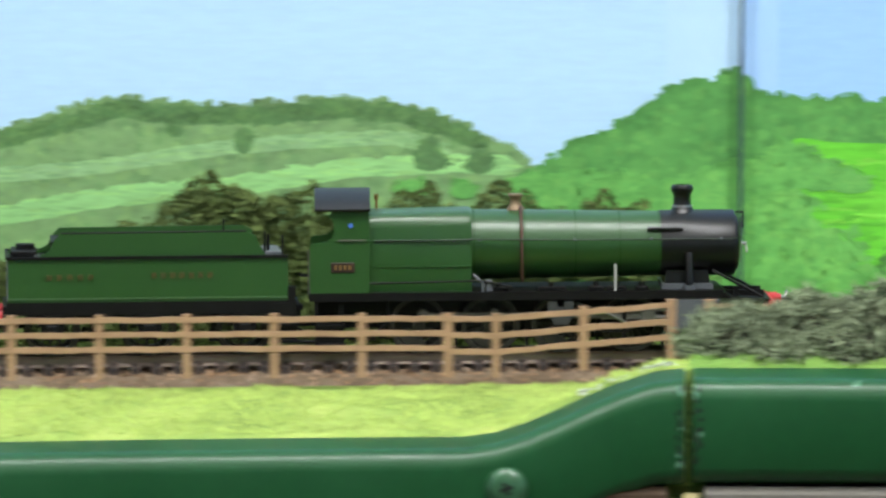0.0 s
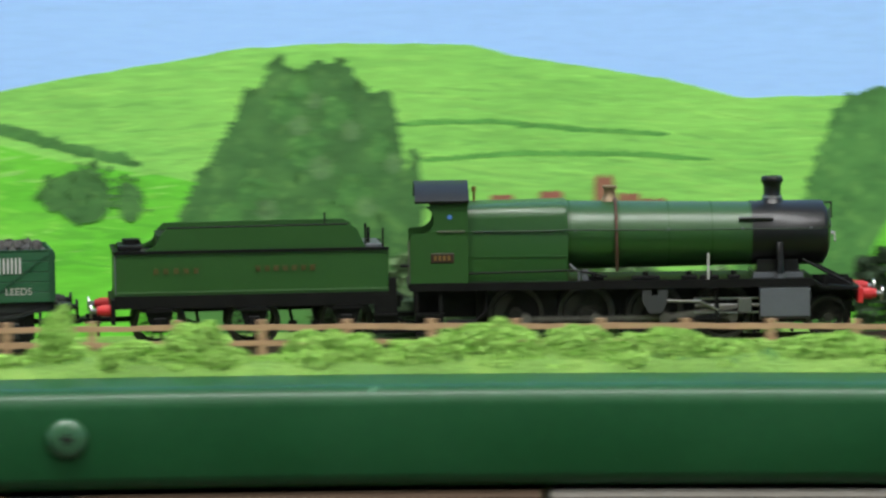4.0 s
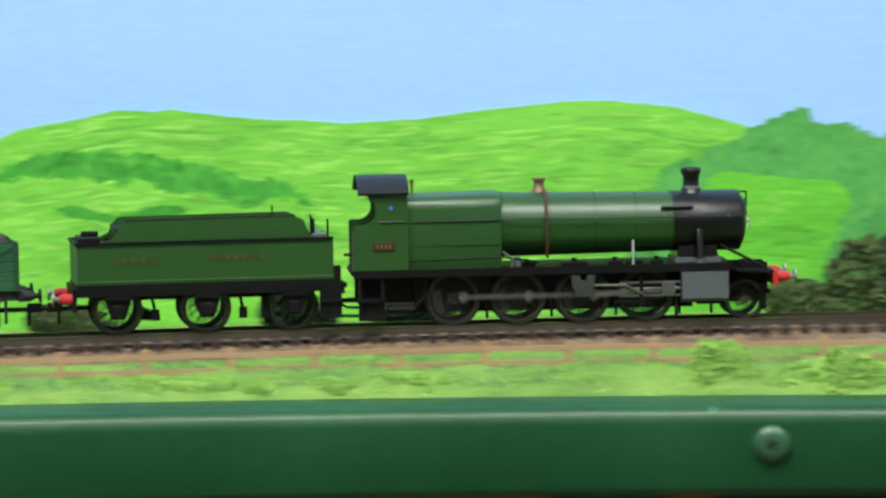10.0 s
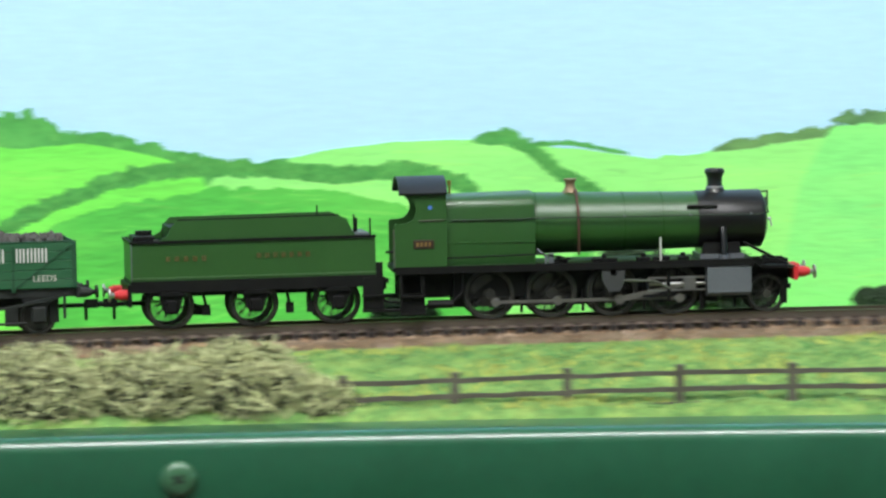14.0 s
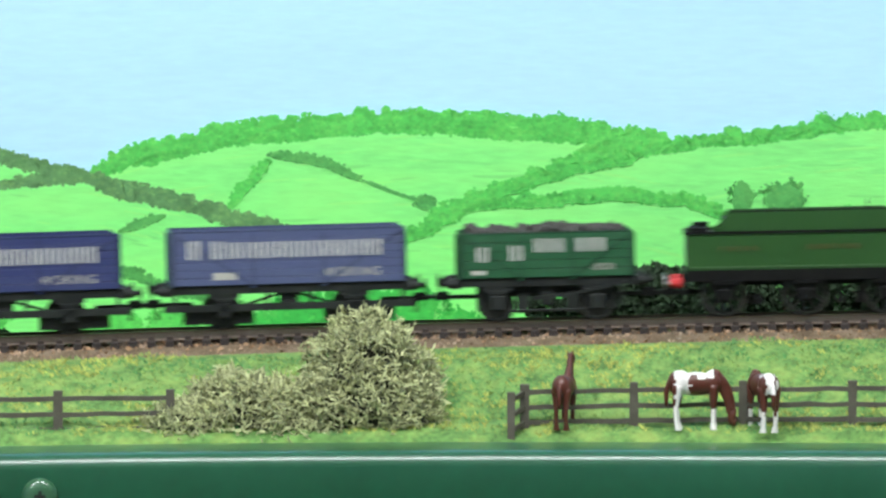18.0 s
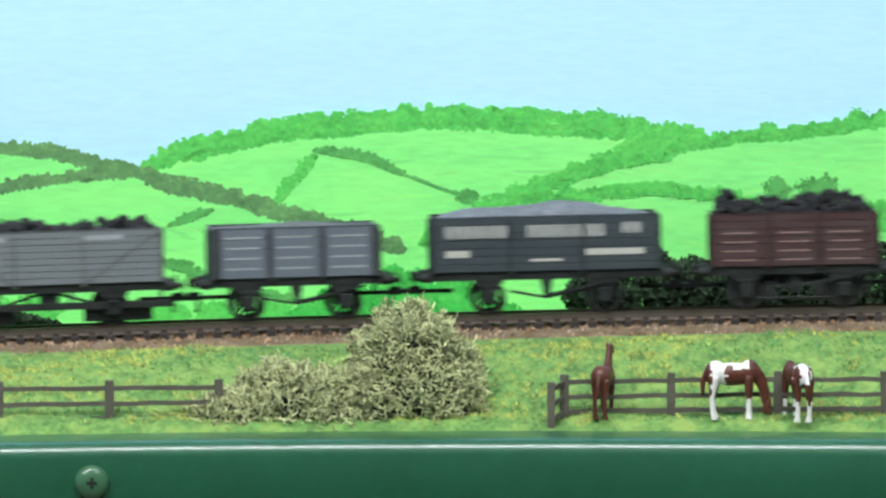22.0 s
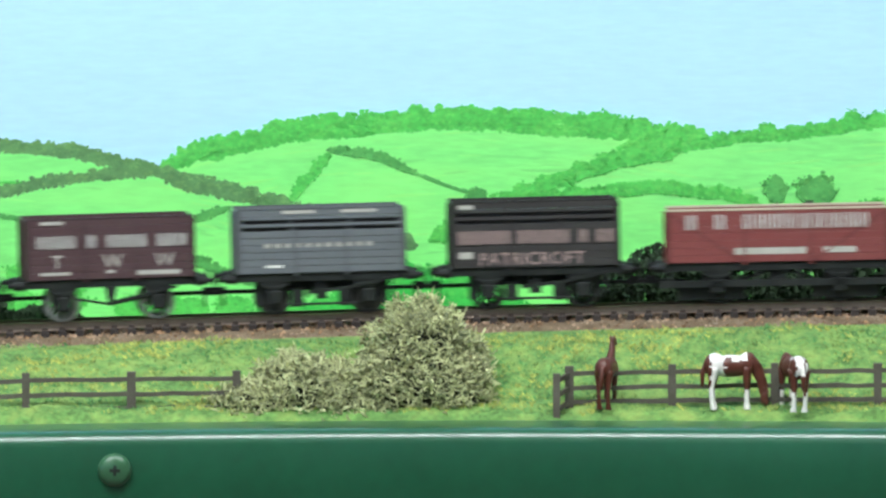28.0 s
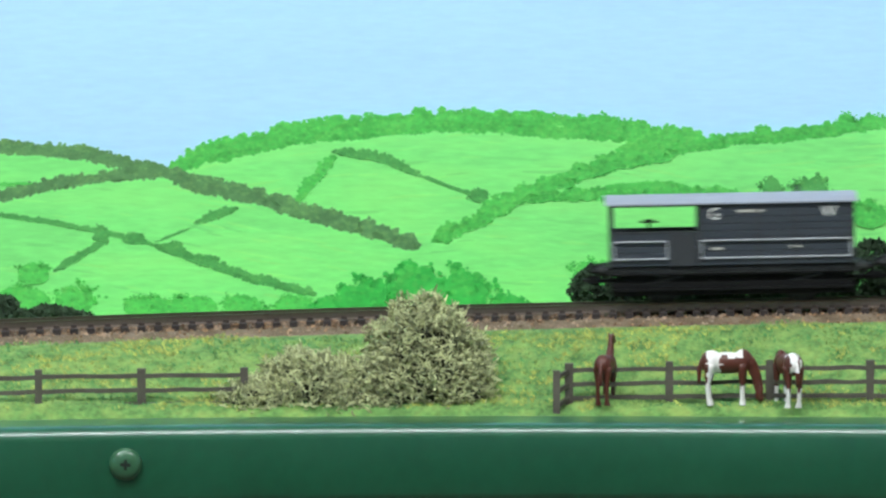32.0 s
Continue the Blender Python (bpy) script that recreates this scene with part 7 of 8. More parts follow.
    for x in (32.8, 55.2, 77.5, 99.5):
        wheelset(th, x + X, 9.0, 14, name="driving_wheelset", crank=3.6)
    wheelset(th, 133.6 + X, 6.7, 10, name="pony_wheelset")
    P("pony_frame", th, frame_black, lambda bm: (box(bm, 127 + X, 141 + X, -5.8, 5.8, 5.6, 9), box(bm, 138.5 + X, 141 + X, -9.5, -7.5, 3.0, 12), box(bm, 137 + X, 142.5 + X, -8.8, -7.6, 8.2, 10)))
    rod = P("coupling_rod", th, rod_steel, lambda bm: (box(bm, 32.8 + X, 99.5 + X, -11.4, -10.8, -0.55, 0.55), *(cyl(bm, x + X, -11.1, 0, 1.7, 1.0, "y", 12) for x in (32.8, 55.2, 77.5, 99.5))), "steel coupling rod")
    con = P("connecting_rod", th, rod_steel, lambda bm: (plate(bm, [(0, 1.0), (26, 0.6), (26, -0.6), (0, -1.0)], -12.4, -11.7), cyl(bm, 0, -12.0, 0, 1.9, 1.0, "y", 12)), "dull steel connecting rod")
    cross = P("crosshead", th, bright_steel, lambda bm: box(bm, -2.2, 2.2, -13.0, -10.9, -2.4, 2.4, bevel=0.2))
    buffers(th, 144.4 + X, 14.4, 1, buffer_red)
    vehicles.append((th, -0.072, 0.036))
    return th, rod, con, cross


def side_z(parent, z):
    """Lettering on the open wagons sits a little lower on its planks."""
    return z - 0.9 if parent.name.startswith(("open_wagon", "coke_wagon", "mineral_wagon")) else z


def letters(parent, text_or_n, x, z, h, y, material, gap=0.34, wide=0.72, label=""):
    """A word as plain blocks of its letters' size."""
    r = random.Random(int(abs(x) * 31 + z * 7))
    z = side_z(parent, z)
    if material is cream_letter:
        material = faded_letter

    def build(bm):
        px = x
        for c in text_or_n:
            if c != " ":
                w = h * wide * r.uniform(0.88, 1.02)
                for b0, b1 in ((0.0, 0.18), (0.41, 0.59), (0.82, 1.0)):
                    box(bm, px + w * b0, px + w * b1, y - 0.42, y + 0.1, z + h * 0.04, z + h * 0.96)
            px += h * (wide + gap)
    return P("lettering", parent, material, build, label)


def bars(parent, x, z, w, h, y, material):
    z = side_z(parent, z)
    return P("small_print", parent, material, B(x, x + w, y - 0.11, y + 0.1, z, z + h))


def words(parent, text, x, z, h, y, material, spread=1.0):
    """Words that can be read, in the built-in font, standing on the side of a vehicle."""
    cu = bpy.data.curves.new("words", "FONT")
    cu.body, cu.size, cu.space_character, cu.extrude = text, h * 1.38, spread, 0.05
    ob = bpy.data.objects.new("words", cu)
    scene.collection.objects.link(ob)
    me = bpy.data.meshes.new_from_object(ob.evaluated_get(bpy.context.evaluated_depsgraph_get()))
    bpy.data.objects.remove(ob)
    bpy.data.curves.remove(cu)
    me.transform(MM @ Matrix.Translation((x, y, side_z(parent, z))) @ pose(0, 0, 0, 90, 0, 0))
    me.materials.clear()
    me.materials.append(material)
    return part_mesh("lettering", me, parent)


def build_tender():
    th = thing("locomotive_tender", Matrix.Identity(4), "dark green six-wheeled tender with worn orange lettering", "tender")
    # rear -44, front 44
    body = P("tank_side", th, loco_green, B(-43.8, 43.8, -13.6, -13.0, 17.6, 31.4), "dark green tank side")
    P("tank_side", th, loco_green, B(-43.8, 43.8, 13.0, 13.6, 17.6, 31.4))
    P("tank_end", th, loco_green, B(-43.8, -43.2, -13.0, 13.0, 17.6, 31.4))
    P("tank_end", th, loco_green, B(40, 40.6, -13.0, 13.0, 16.6, 29.0))
    P("tank_top", th, frame_black, B(-43.2, 40, -13.0, 13.0, 29.8, 30.6))
    P("flare", th, frame_black, lambda bm: (plate(bm, [(-44.4, 31.0), (43.9, 31.0), (43.9, 31.9), (-44.4, 31.9)], -14.3, -13.4), plate(bm, [(-44.4, 31.0), (43.9, 31.0), (43.9, 31.9), (-44.4, 31.9)], 13.4, 14.3), box(bm, -44.4, -43.4, -13.4, 13.4, 31.0, 31.9)))
    P("side_beading", th, mat("beading_green", (70, 100, 62), 0.45), B(-43.8, 43.8, -13.85, -13.5, 18.4, 18.8))
    fl = [(-34.5, 31.4), (-30.8, 33.4), (-29, 36.8), (-27.2, 38.7), (31.0, 39.0), (33.8, 37.8), (35.2, 34.6), (37, 31.4)]
    P("coal_fender", th, loco_green, lambda bm: (plate(bm, fl, -12.2, -11.6), plate(bm, fl, 11.6, 12.2)), "dark green raised coal fender")
    P("coal_space", th, frame_black, lambda bm: (box(bm, -30, 34, -11.6, 11.6, 30, 36.4), tube(bm, [(-27, -11.9, 38.9), (31, -11.9, 39.2)], 0.35)))
    P("water_filler", th, frame_black, lambda bm: (box(bm, -42.5, -34.5, -8, 8, 31.4, 33.2, 0.3), cyl(bm, -38, 0, 34, 3, 1.6, "z", 14)))
    P("lamp_iron", th, bright_steel, B(-35.2, -33.8, -10, -9, 30.6, 32.2))
    P("fire_iron", th, frame_black, lambda bm: (tube(bm, [(24, -6, 38), (24, -6, 42.6)], 0.28), tube(bm, [(36.8, -9, 31), (36.8, -9, 39.0)], 0.35), tube(bm, [(38.0, -6, 31), (38.0, -6, 37.6)], 0.5), tube(bm, [(42.2, -12, 31), (42.2, -12, 37.8)], 0.35)))
    P("front_locker", th, cyl_grey, B(36.6, 42.2, -10, 10, 31.2, 32.6, bevel=0.3))
    P("outer_frame", th, frame_black, lambda bm: (box(bm, -44, 44.5, -13.9, -12.8, 13.4, 17.6), box(bm, -44, 44.5, 12.8, 13.9, 13.4, 17.6), box(bm, -44, 44, -12.8, 12.8, 15.4, 17.5)), "black outside frame")
    for x in (-29.3 - 0.5, 0.4, 30.1):
        P("axle_box", th, frame_black, lambda bm: (plate(bm, [(x - 4.6, 12.8), (x + 4.6, 12.8), (x + 2.4, 5.6), (x - 2.4, 5.6)], -13.6, -12.9), box(bm, x - 1.9, x + 1.9, -14.6, -13.2, 6.2, 10.4, 0.3)))
        P("leaf_spring", th, frame_black, lambda bm: plate(bm, [(x - 6, 12.2), (x + 6, 12.2), (x + 3, 13.6), (x - 3, 13.6)], -14.7, -13.9))
        wheelset(th, x, 8.2, 10)
    for x in (-18, 12, 19.5):
        P("brake_hanger", th, frame_black, lambda bm: (tube(bm, [(x, -9.4, 12.6), (x + 1.5, -9.4, 5.0)], 0.55), box(bm, x - 0.3, x + 2.4, -10, -8.6, 4.6, 8.4)))
    P("inner_frame", th, frame_black, B(-38, 38, -5.6, 5.6, 11.6, 15.6))
    P("scoop", th, frame_black, lambda bm: (plate(bm, [(-22, 4.6), (-15, 4.2), (-15, 6.4), (-20, 8.0)], -6, 6), box(bm, -26, 24, -2, 2, 11, 13.8)))
    P("front_step", th, frame_black, lambda bm: (box(bm, 39, 46.4, -14.2, -12.8, 4.2, 16.6), box(bm, 38.8, 46.6, -15.4, -12.4, 4.2, 5.2), box(bm, 38.8, 46.6, -15.4, -12.4, 9.6, 10.4), box(bm, 43.8, 46.2, -14.2, -12.8, 16.6, 22)))
    P("buffer_beam", th, frame_black, B(-45.2, -43.8, -14.4, 14.4, 8.6, 16.6, bevel=0.2))
    P("drag_beam", th, frame_black, lambda bm: (box(bm, 44, 48, -10, 10, 12, 16), tube(bm, [(44, -8, 10), (49, -8, 7), (56, -8, 6.6)], 0.5), box(bm, 44, 56, -2, 2, 8, 9.4), cyl(bm, 47.6, -12, 15.2, 1.0, 1.6, "z", 8)))
    P("wall_lining", th, cyl_grey, B(-43.9, -43.5, -13.85, -13.5, 18, 31))
    letters(th, "NNNNN", -31.4, 24.4, 1.9, -13.65, orange_letter, 0.98, 0.72, "worn orange word in spaced capitals")
    letters(th, "NNNNNNN", 1.2, 24.8, 1.9, -13.65, orange_letter, 0.82, 0.72, "worn orange word in spaced capitals")
    buffers(th, -45.2, 12.9, -1, buffer_red)
    coupling(th, -44, -1)
    vehicles.append((th, (0.0092 + 0.0970) / 2, 0.030))


def chips(bm, x0, x1, y0, y1, z, high, size, count, seed):
    """A heap of broken lumps on a filled bed."""
    r = random.Random(seed)
    box(bm, x0, x1, y0, y1, z - 3, z)
    for k in range(count):
        s = size * r.uniform(0.6, 1.25)
        x, y = r.uniform(x0 + s * 0.6, x1 - s * 0.6), r.uniform(y0 + s * 0.5, y1 - s * 0.5)
        lift = high * (1 - (2 * (y - (y0 + y1) / 2) / (y1 - y0)) ** 2) * (0.74 + 0.16 * math.sin(x * 0.17 + seed) + 0.25 * r.random())
        vs = bmesh.ops.create_icosphere(bm, subdivisions=1, radius=s * 0.55, matrix=Matrix.Translation((x, y, z + lift * r.uniform(0.15 if high > 5 else 0.6, 1.0))) @ Euler((r.random() * 6, r.random() * 6, 0)).to_matrix().to_4x4() @ Matrix.Diagonal((1, r.uniform(0.7, 1.1), r.uniform(0.6, 0.9), 1)))["verts"]
        for v in vs:
            v.co += Vector((r.uniform(-1, 1), r.uniform(-1, 1), r.uniform(-1, 1))) * s * 0.13


under_iron = mat("underframe_iron", (26, 29, 28), 0.55, vary=0.25, scale=90, fine=1500, bump=0.08, dust=0.3, dust_rgb=(58, 60, 56), spec=0.35)



def underframe(th, half, wb, style, axles=2, spokes=0, rim="dark", zt=16.4, tone=None):
    m = tone or under_iron
    P("solebar", th, m, lambda bm: box(bm, -half - 0.6, half + 0.6, -12.6, -11.2, zt - 3.2, zt - 0.1))
    P("solebar", th, m, lambda bm: box(bm, -half - 0.6, half + 0.6, 11.2, 12.6, zt - 3.2, zt - 0.1))
    P("floor", th, m, B(-half, half, -11.2, 11.2, zt - 1.6, zt + 0.6))
    for way in (-1, 1):
        P("headstock", th, m, B(min(way * half, way * (half + 1.2)), max(way * half, way * (half + 1.2)), -14.4, 14.4, zt - 3.6, zt + 0.2))
        buffers(th, way * (half + 1.0), zt - 1.9, way, m)
        coupling(th, way * half, way)
    xs = [-wb, wb] if axles == 2 else [-wb, 0, wb]
    for x in xs:
        for sy in (-1, 1):
            y = sy * 11.9
            ag = P("axle_guard", th, m, lambda bm: (plate(bm, [(x - 6.0, zt - 3), (x + 6.0, zt - 3), (x + 3.2, 9.5), (x + 2.4, 4.0), (x - 2.4, 4.0), (x - 3.2, 9.5)], y - 0.4, y + 0.4)))
            if sy < 0:
                P("axle_box", ag, m, lambda bm: box(bm, x - 2.5, x + 2.5, y - 1.9, y + 0.2, 4.4, 9.8, 0.4))
                P("leaf_spring", ag, m, lambda bm: plate(bm, [(x - 6.2, 12.4), (x - 2, 10.2), (x + 2, 10.2), (x + 6.2, 12.4), (x + 2, 11.4), (x - 2, 11.4)], y - 1.3, y - 0.3))
        wheelset(th, x, 6.2, spokes, "wagon" if rim == "dark" else rim, every=1)
    if style == "long":
        P("foot_rail", th, m, lambda bm: (box(bm, -half - 3.2, half + 3.2, -13.8, -12.2, 6.9, 9.5), box(bm, -half + 4, -half + 30, -10.6, -9.6, 2.0, 8.6), box(bm, half - 30, half - 4, -10.6, -9.6, 2.0, 8.6), *(box(bm, x - 0.6, x + 0.6, -13.2, -12.2, 8.6, zt - 3) for x in (-half + 1, -8, 8, half - 1))), "black lower side rail")
        P("brake_gear", th, m, lambda bm: (tube(bm, [(-16, -10, 9.0), (-4, -10, 12.6), (4, -10, 12.6), (16, -10, 9.0)], 0.55), box(bm, -3.5, 3.5, -10.8, -9, 8.4, 13.4)))
    elif style == "short":
        P("brake_gear", th, m, lambda bm: (tube(bm, [(-14, -12.9, 4.2), (14, -12.9, 4.2)], 0.5), box(bm, -2.2, 2.2, -11, -9.6, 6, 13.4), box(bm, -11.5, -7, -10, -8, 3, 10.4), box(bm, 7, 11.5, -10, -8, 3, 10.4), box(bm, -26, -22.5, -10, -8, 4, 13), box(bm, 22.5, 26, -10, -8, 4, 13), box(bm, -20, 20, -6, 6, 9, 14)))
        P("brake_lever", th, m, lambda bm: plate(bm, [(-6, 8.0), (8, 9.4), (30, 13.8), (30, 14.6), (8, 10.6), (-6, 9.4)], -14.2, -13.6), "long brake lever")
        P("lever_guard", th, m, lambda bm: plate(bm, [(27, 13.4), (28, 13.4), (28, 5.6), (27, 5.6)], -14.5, -13.9))
    elif style == "v":
        P("brake_gear", th, m, lambda bm: (tube(bm, [(-14, -12.5, 9.0), (0, -12.5, 6.4), (14, -12.5, 9.0)], 0.5), plate(bm, [(-2.4, 13.4), (2.4, 13.4), (0.8, 6.0), (-0.8, 6.0)], -13.0, -12.4)))
        P("brake_lever", th, m, lambda bm: plate(bm, [(0, 6.6), (26, 12.4), (26, 13.2), (0, 7.8)], -14.0, -13.5))


WAGON_NO = [0]


def wagon(off_f, off_r, rgb, top, planks, label, style="short", wb=None, doors=True, load=None, spokes=0, rim="dark", braces=True, slats=False, group="wagons of the train", iron=None, dust=0.22, name="open_wagon", ribs=()):
    WAGON_NO[0] += 1
    k = WAGON_NO[0]
    half = (off_r - off_f) * 500
    th = thing(name, Matrix.Identity(4), label, "wagon", group)
    body_m = mat("wagon_paint_%d" % k, rgb, 0.6, vary=0.14, scale=70, fine=900, bump=0.1, dust=dust, dust_rgb=(84, 87, 84), stretch=(0.4, 1, 2.5))
    iron_m = mat("wagon_iron_%d" % k, iron or tuple(int(c * 0.82) for c in rgb), 0.55, vary=0.12, scale=90)
    z0 = 16.4
    h = (top - z0) / planks
    if not slats:
        for p in range(planks):
            P("plank", th, body_m, lambda bm: box(bm, -half + 0.5, half - 0.5, -13.7, -12.7, z0 + p * h + 0.10, z0 + (p + 1) * h - 0.10, 0.12))
    else:
        gaps = (planks - 2, planks - 3)
        for p in range(planks):
            P("plank", th, body_m, lambda bm: box(bm, -half + 0.5, half - 0.5, -13.7, -12.7, z0 + p * h + (1.45 if p in gaps else 0.10), z0 + (p + 1) * h - 0.10, 0.12))
        P("plank_stanchion", th, iron_m, lambda bm: [box(bm, x - 0.8, x + 0.8, -12.9, -12.3, z0, top) for x in (-half + 2, -half * 0.35, half * 0.35, half - 2)])
        # black block behind the slats, so that the open slots show black
        P("load", th, coal_black, B(-half + 1.0, half - 1.0, -12.0, 12.4, z0 + 1, top - 3.4, bevel=0.4), "black block filling the inside behind the slats")
    P("side", th, body_m, B(-half + 0.5, half - 0.5, 12.7, 13.7, z0, top))
    for way in (-1, 1):
        P("end", th, body_m, B(min(way * (half - 0.6), way * half), max(way * (half - 0.6), way * half), -13.6, 13.6, z0, top))
        P("end_post", th, iron_m, lambda bm: [box(bm, min(way * half, way * (half + 1.0)), max(way * half, way * (half + 1.0)), y - 0.8, y + 0.8, z0 - 3, top - 1) for y in (-7, 7)])
        P("corner_plate", th, iron_m, B(min(way * half, way * (half - 1.5)), max(way * half, way * (half - 1.5)), -14.0, -13.6, z0, top - 0.1))
    P("inner_floor", th, iron_m, B(-half + 0.6, half - 0.6, -12.7, 12.7, z0, z0 + 1))
    P("capping", th, iron_m, lambda bm: (box(bm, -half, half, -13.9, -12.6, top, top + 0.35), box(bm, -half, half, 12.6, 13.9, top, top + 0.35)))
    if doors:
        d = half * 0.30
        for x in (-d, d):
            P("door_strap", th, iron_m, B(x - 0.45, x + 0.45, -14.0, -13.6, z0, top - (1.2 if not slats else 7.5)))
            P("door_hinge", th, iron_m, B(x - 0.8, x + 0.8, -14.3, -13.6, z0 - 1.0, z0 + 0.6))
    if braces:
        d = half * 0.30
        for s in (-1, 1):
            P("brace", th, iron_m, lambda bm: plate(bm, [(s * (half - 1.4), top - 1.4), (s * (half - 2.6), top - 1.4), (s * (d + 0.4), z0 + 0.4), (s * (d + 1.6), z0 + 0.4)][::s], -14.0, -13.6), "diagonal iron brace")
    for x in ribs:
        P("rib", th, iron_m, B(x - 0.9, x + 0.9, -14.4, -13.6, z0, top))
    if load:
        kind, high, rgbl = load
        lm = mat("load_%d" % k, rgbl, 0.85, vary=0.35, scale=180, fine=900, bump=0.6, island=0.2)
        if kind == "lumps":
            P("load", th, lm, lambda bm: chips(bm, -half + 1, half - 1, -12.4, 12.4, top - 1.0, high, 3.4, 300 if high > 5 else 150, k))
        else:
            def heap(bm):
                r = random.Random(k)
                nx, ny = 26, 10
                vs = [[bm.verts.new((-half + 1 + (2 * half - 2) * i / nx, -12.4 + 24.8 * j / ny, top - 1 + high * max(0.0, math.sin(math.pi * j / ny)) ** 0.7 * max(0.0, math.sin(math.pi * i / nx)) ** 0.6 * (0.86 + 0.14 * math.sin(i * 0.45 + k)) + r.uniform(-0.25, 0.25))) for j in range(ny + 1)] for i in range(nx + 1)]
                for i in range(nx):
                    for j in range(ny):
                        bm.faces.new((vs[i][j], vs[i + 1][j], vs[i + 1][j + 1], vs[i][j + 1]))
            P("load", th, lm, heap)
    underframe(th, half, wb or (18.5 if style != "long" else 24), style, spokes=spokes, rim=rim)
    vehicles.append((th, (off_f + off_r) / 2, (wb or 20) / 1000))
    return th, half


Y = -13.75
loco_parts = build_loco()
build_tender()

th, h = wagon(0.1172, 0.1813, (20, 78, 44), 32.8, 5, "green five-plank open wagon with dark scrap load and white lettering", load=("lumps", 3.0, (70, 68, 64)), dust=0.15)
letters(th, "N", -26, 23.0, 6.0, Y, cream_letter); letters(th, "N", -14, 23.4, 6.0, Y, cream_letter, 0.2, 0.95); letters(th, "NNN NNN", -4.8, 26.4, 5.4, Y, cream_letter, 0.10, 0.62)
words(th, "LEEDS", 16.5, 19.8, 2.3, -13.8, cream_letter); bars(th, -28, 18.6, 5.5, 1.6, Y, cream_letter)
for f, r, rgb, lab in ((0.2026, 0.2887, (72, 80, 116), "faded blue long seven-plank coal wagon with white lettering"), (0.3086, 0.3943, (42, 50, 98), "dark blue long seven-plank coal wagon with white lettering")):
    th, h = wagon(f, r, rgb, 36.2, 7, lab, style="long", iron=tuple(int(c * 0.8) for c in rgb), dust=0.2)
    letters(th, "N", -37.4, 26.8, 7.4, Y, cream_letter, 0.2); letters(th, "N", -28.6, 26.8, 7.0, Y, cream_letter, 0.2); letters(th, "NNNNNNNNN", -22.2, 27.0, 6.3, Y, cream_letter, 0.19, 0.84)
    words(th, "WOKING", 12.8, 19.8, 3.3, -13.8, cream_letter, 1.16); bars(th, -28, 19.4, 9, 2.6, Y, cream_letter)
for f, r, lrgb in ((0.4165, 0.4807, (122, 84, 64)), (0.5018, 0.5653, (132, 92, 68))):
    th, h = wagon(f, r, (34, 35, 31), 36.0, 7, "black seven-plank open wagon with orange-brown lump load", load=("lumps", 2.8, lrgb))
    letters(th, "NNNNN", -26.2, 27.3, 6.6, Y, cream_letter, 0.72, 0.94); bars(th, -2, 24.6, 5.5, 1.5, Y, cream_letter); bars(th, -26, 21, 10, 0.9, Y, cream_letter); bars(th, 16, 21, 10, 0.9, Y, cream_letter)
th, h = wagon(0.5864, 0.6492, (60, 33, 34), 36.2, 7, "weathered maroon open wagon heaped with coal", load=("lumps", 8.0, (30, 30, 32)), braces=False, ribs=(-9.5, 9.5), dust=0.3)
for i in range(4):
    for x in (-27, -6, 13):
        bars(th, x, 19.5 + i * 3.4, 12, 0.45, Y, mat("chalk_streak", (146, 120, 116), 0.8))
th, h = wagon(0.6696, 0.7558, (46, 54, 60), 37.0, 7, "dark grey long wagon heaped with pale grey stone", style="v", wb=22, load=("heap", 6.5, (108, 112, 118)), spokes=8, ribs=(-14, 14), braces=False)
letters(th, "NNNNNN", -38, 30, 5.0, Y, cream_letter, 0.12); letters(th, "NNNNNNN", -7, 30, 5.0, Y, cream_letter, 0.12); letters(th, "NN", 29, 31, 4.4, Y, cream_letter, 0.15); bars(th, -38, 23, 9, 2.6, Y, cream_letter); bars(th, 14, 23, 23, 2.4, Y, cream_letter); bars(th, -6, 21, 12, 1.0, Y, cream_letter)
th, h = wagon(0.7764, 0.8400, (92, 98, 108), 35.2, 5, "weathered grey plank wagon with dark ribs and grey load", style="v", load=("heap", 2.5, (96, 98, 100)), spokes=8, iron=(48, 50, 54), ribs=(-10, 10, -29.5, 29.5), braces=False, dust=0.4)
for i in range(4):
    for x in (-27, -7.5, 13):
        bars(th, x, 20.6 + i * 3.9, 13.5, 0.7, Y, mat("worn_white", (142, 146, 150), 0.8))
for f, r in ((0.8592, 0.9451), (0.9656, 1.0511)):
    th, h = wagon(f, r, (106, 110, 114), 36.2, 8, "weathered grey long wagon loaded with coal", style="long", load=("lumps", 4.2, (34, 34, 36)), dust=0.3, iron=(84, 84, 84))
    bars(th, -28, 33.6, 12, 1.8, Y, mat("worn_white", (142, 146, 150), 0.8)); bars(th, 12, 33.6, 16, 1.8, Y, mat("worn_white", (142, 146, 150), 0.8)); bars(th, -30, 20, 7, 1.4, Y, mat("worn_white", (142, 146, 150), 0.8))
th, h = wagon(1.0722, 1.1365, (106, 105, 102), 33.0, 5, "low grey-brown five-plank wagon with faded lettering", braces=False, load=("heap", 1.0, (70, 66, 60)), dust=0.35)
bars(th, -23, 30.2, 44, 1.5, Y, cream_letter); letters(th, "NN", -5.5, 22.6, 4.2, Y, mat("worn_white", (142, 146, 150), 0.8), 0.1)
th, h = wagon(1.1563, 1.2208, (94, 82, 74), 35.6, 4, "rusty grey-brown steel mineral wagon with coal", load=("lumps", 2.2, (36, 34, 32)), braces=False, dust=0.45, name="mineral_wagon")
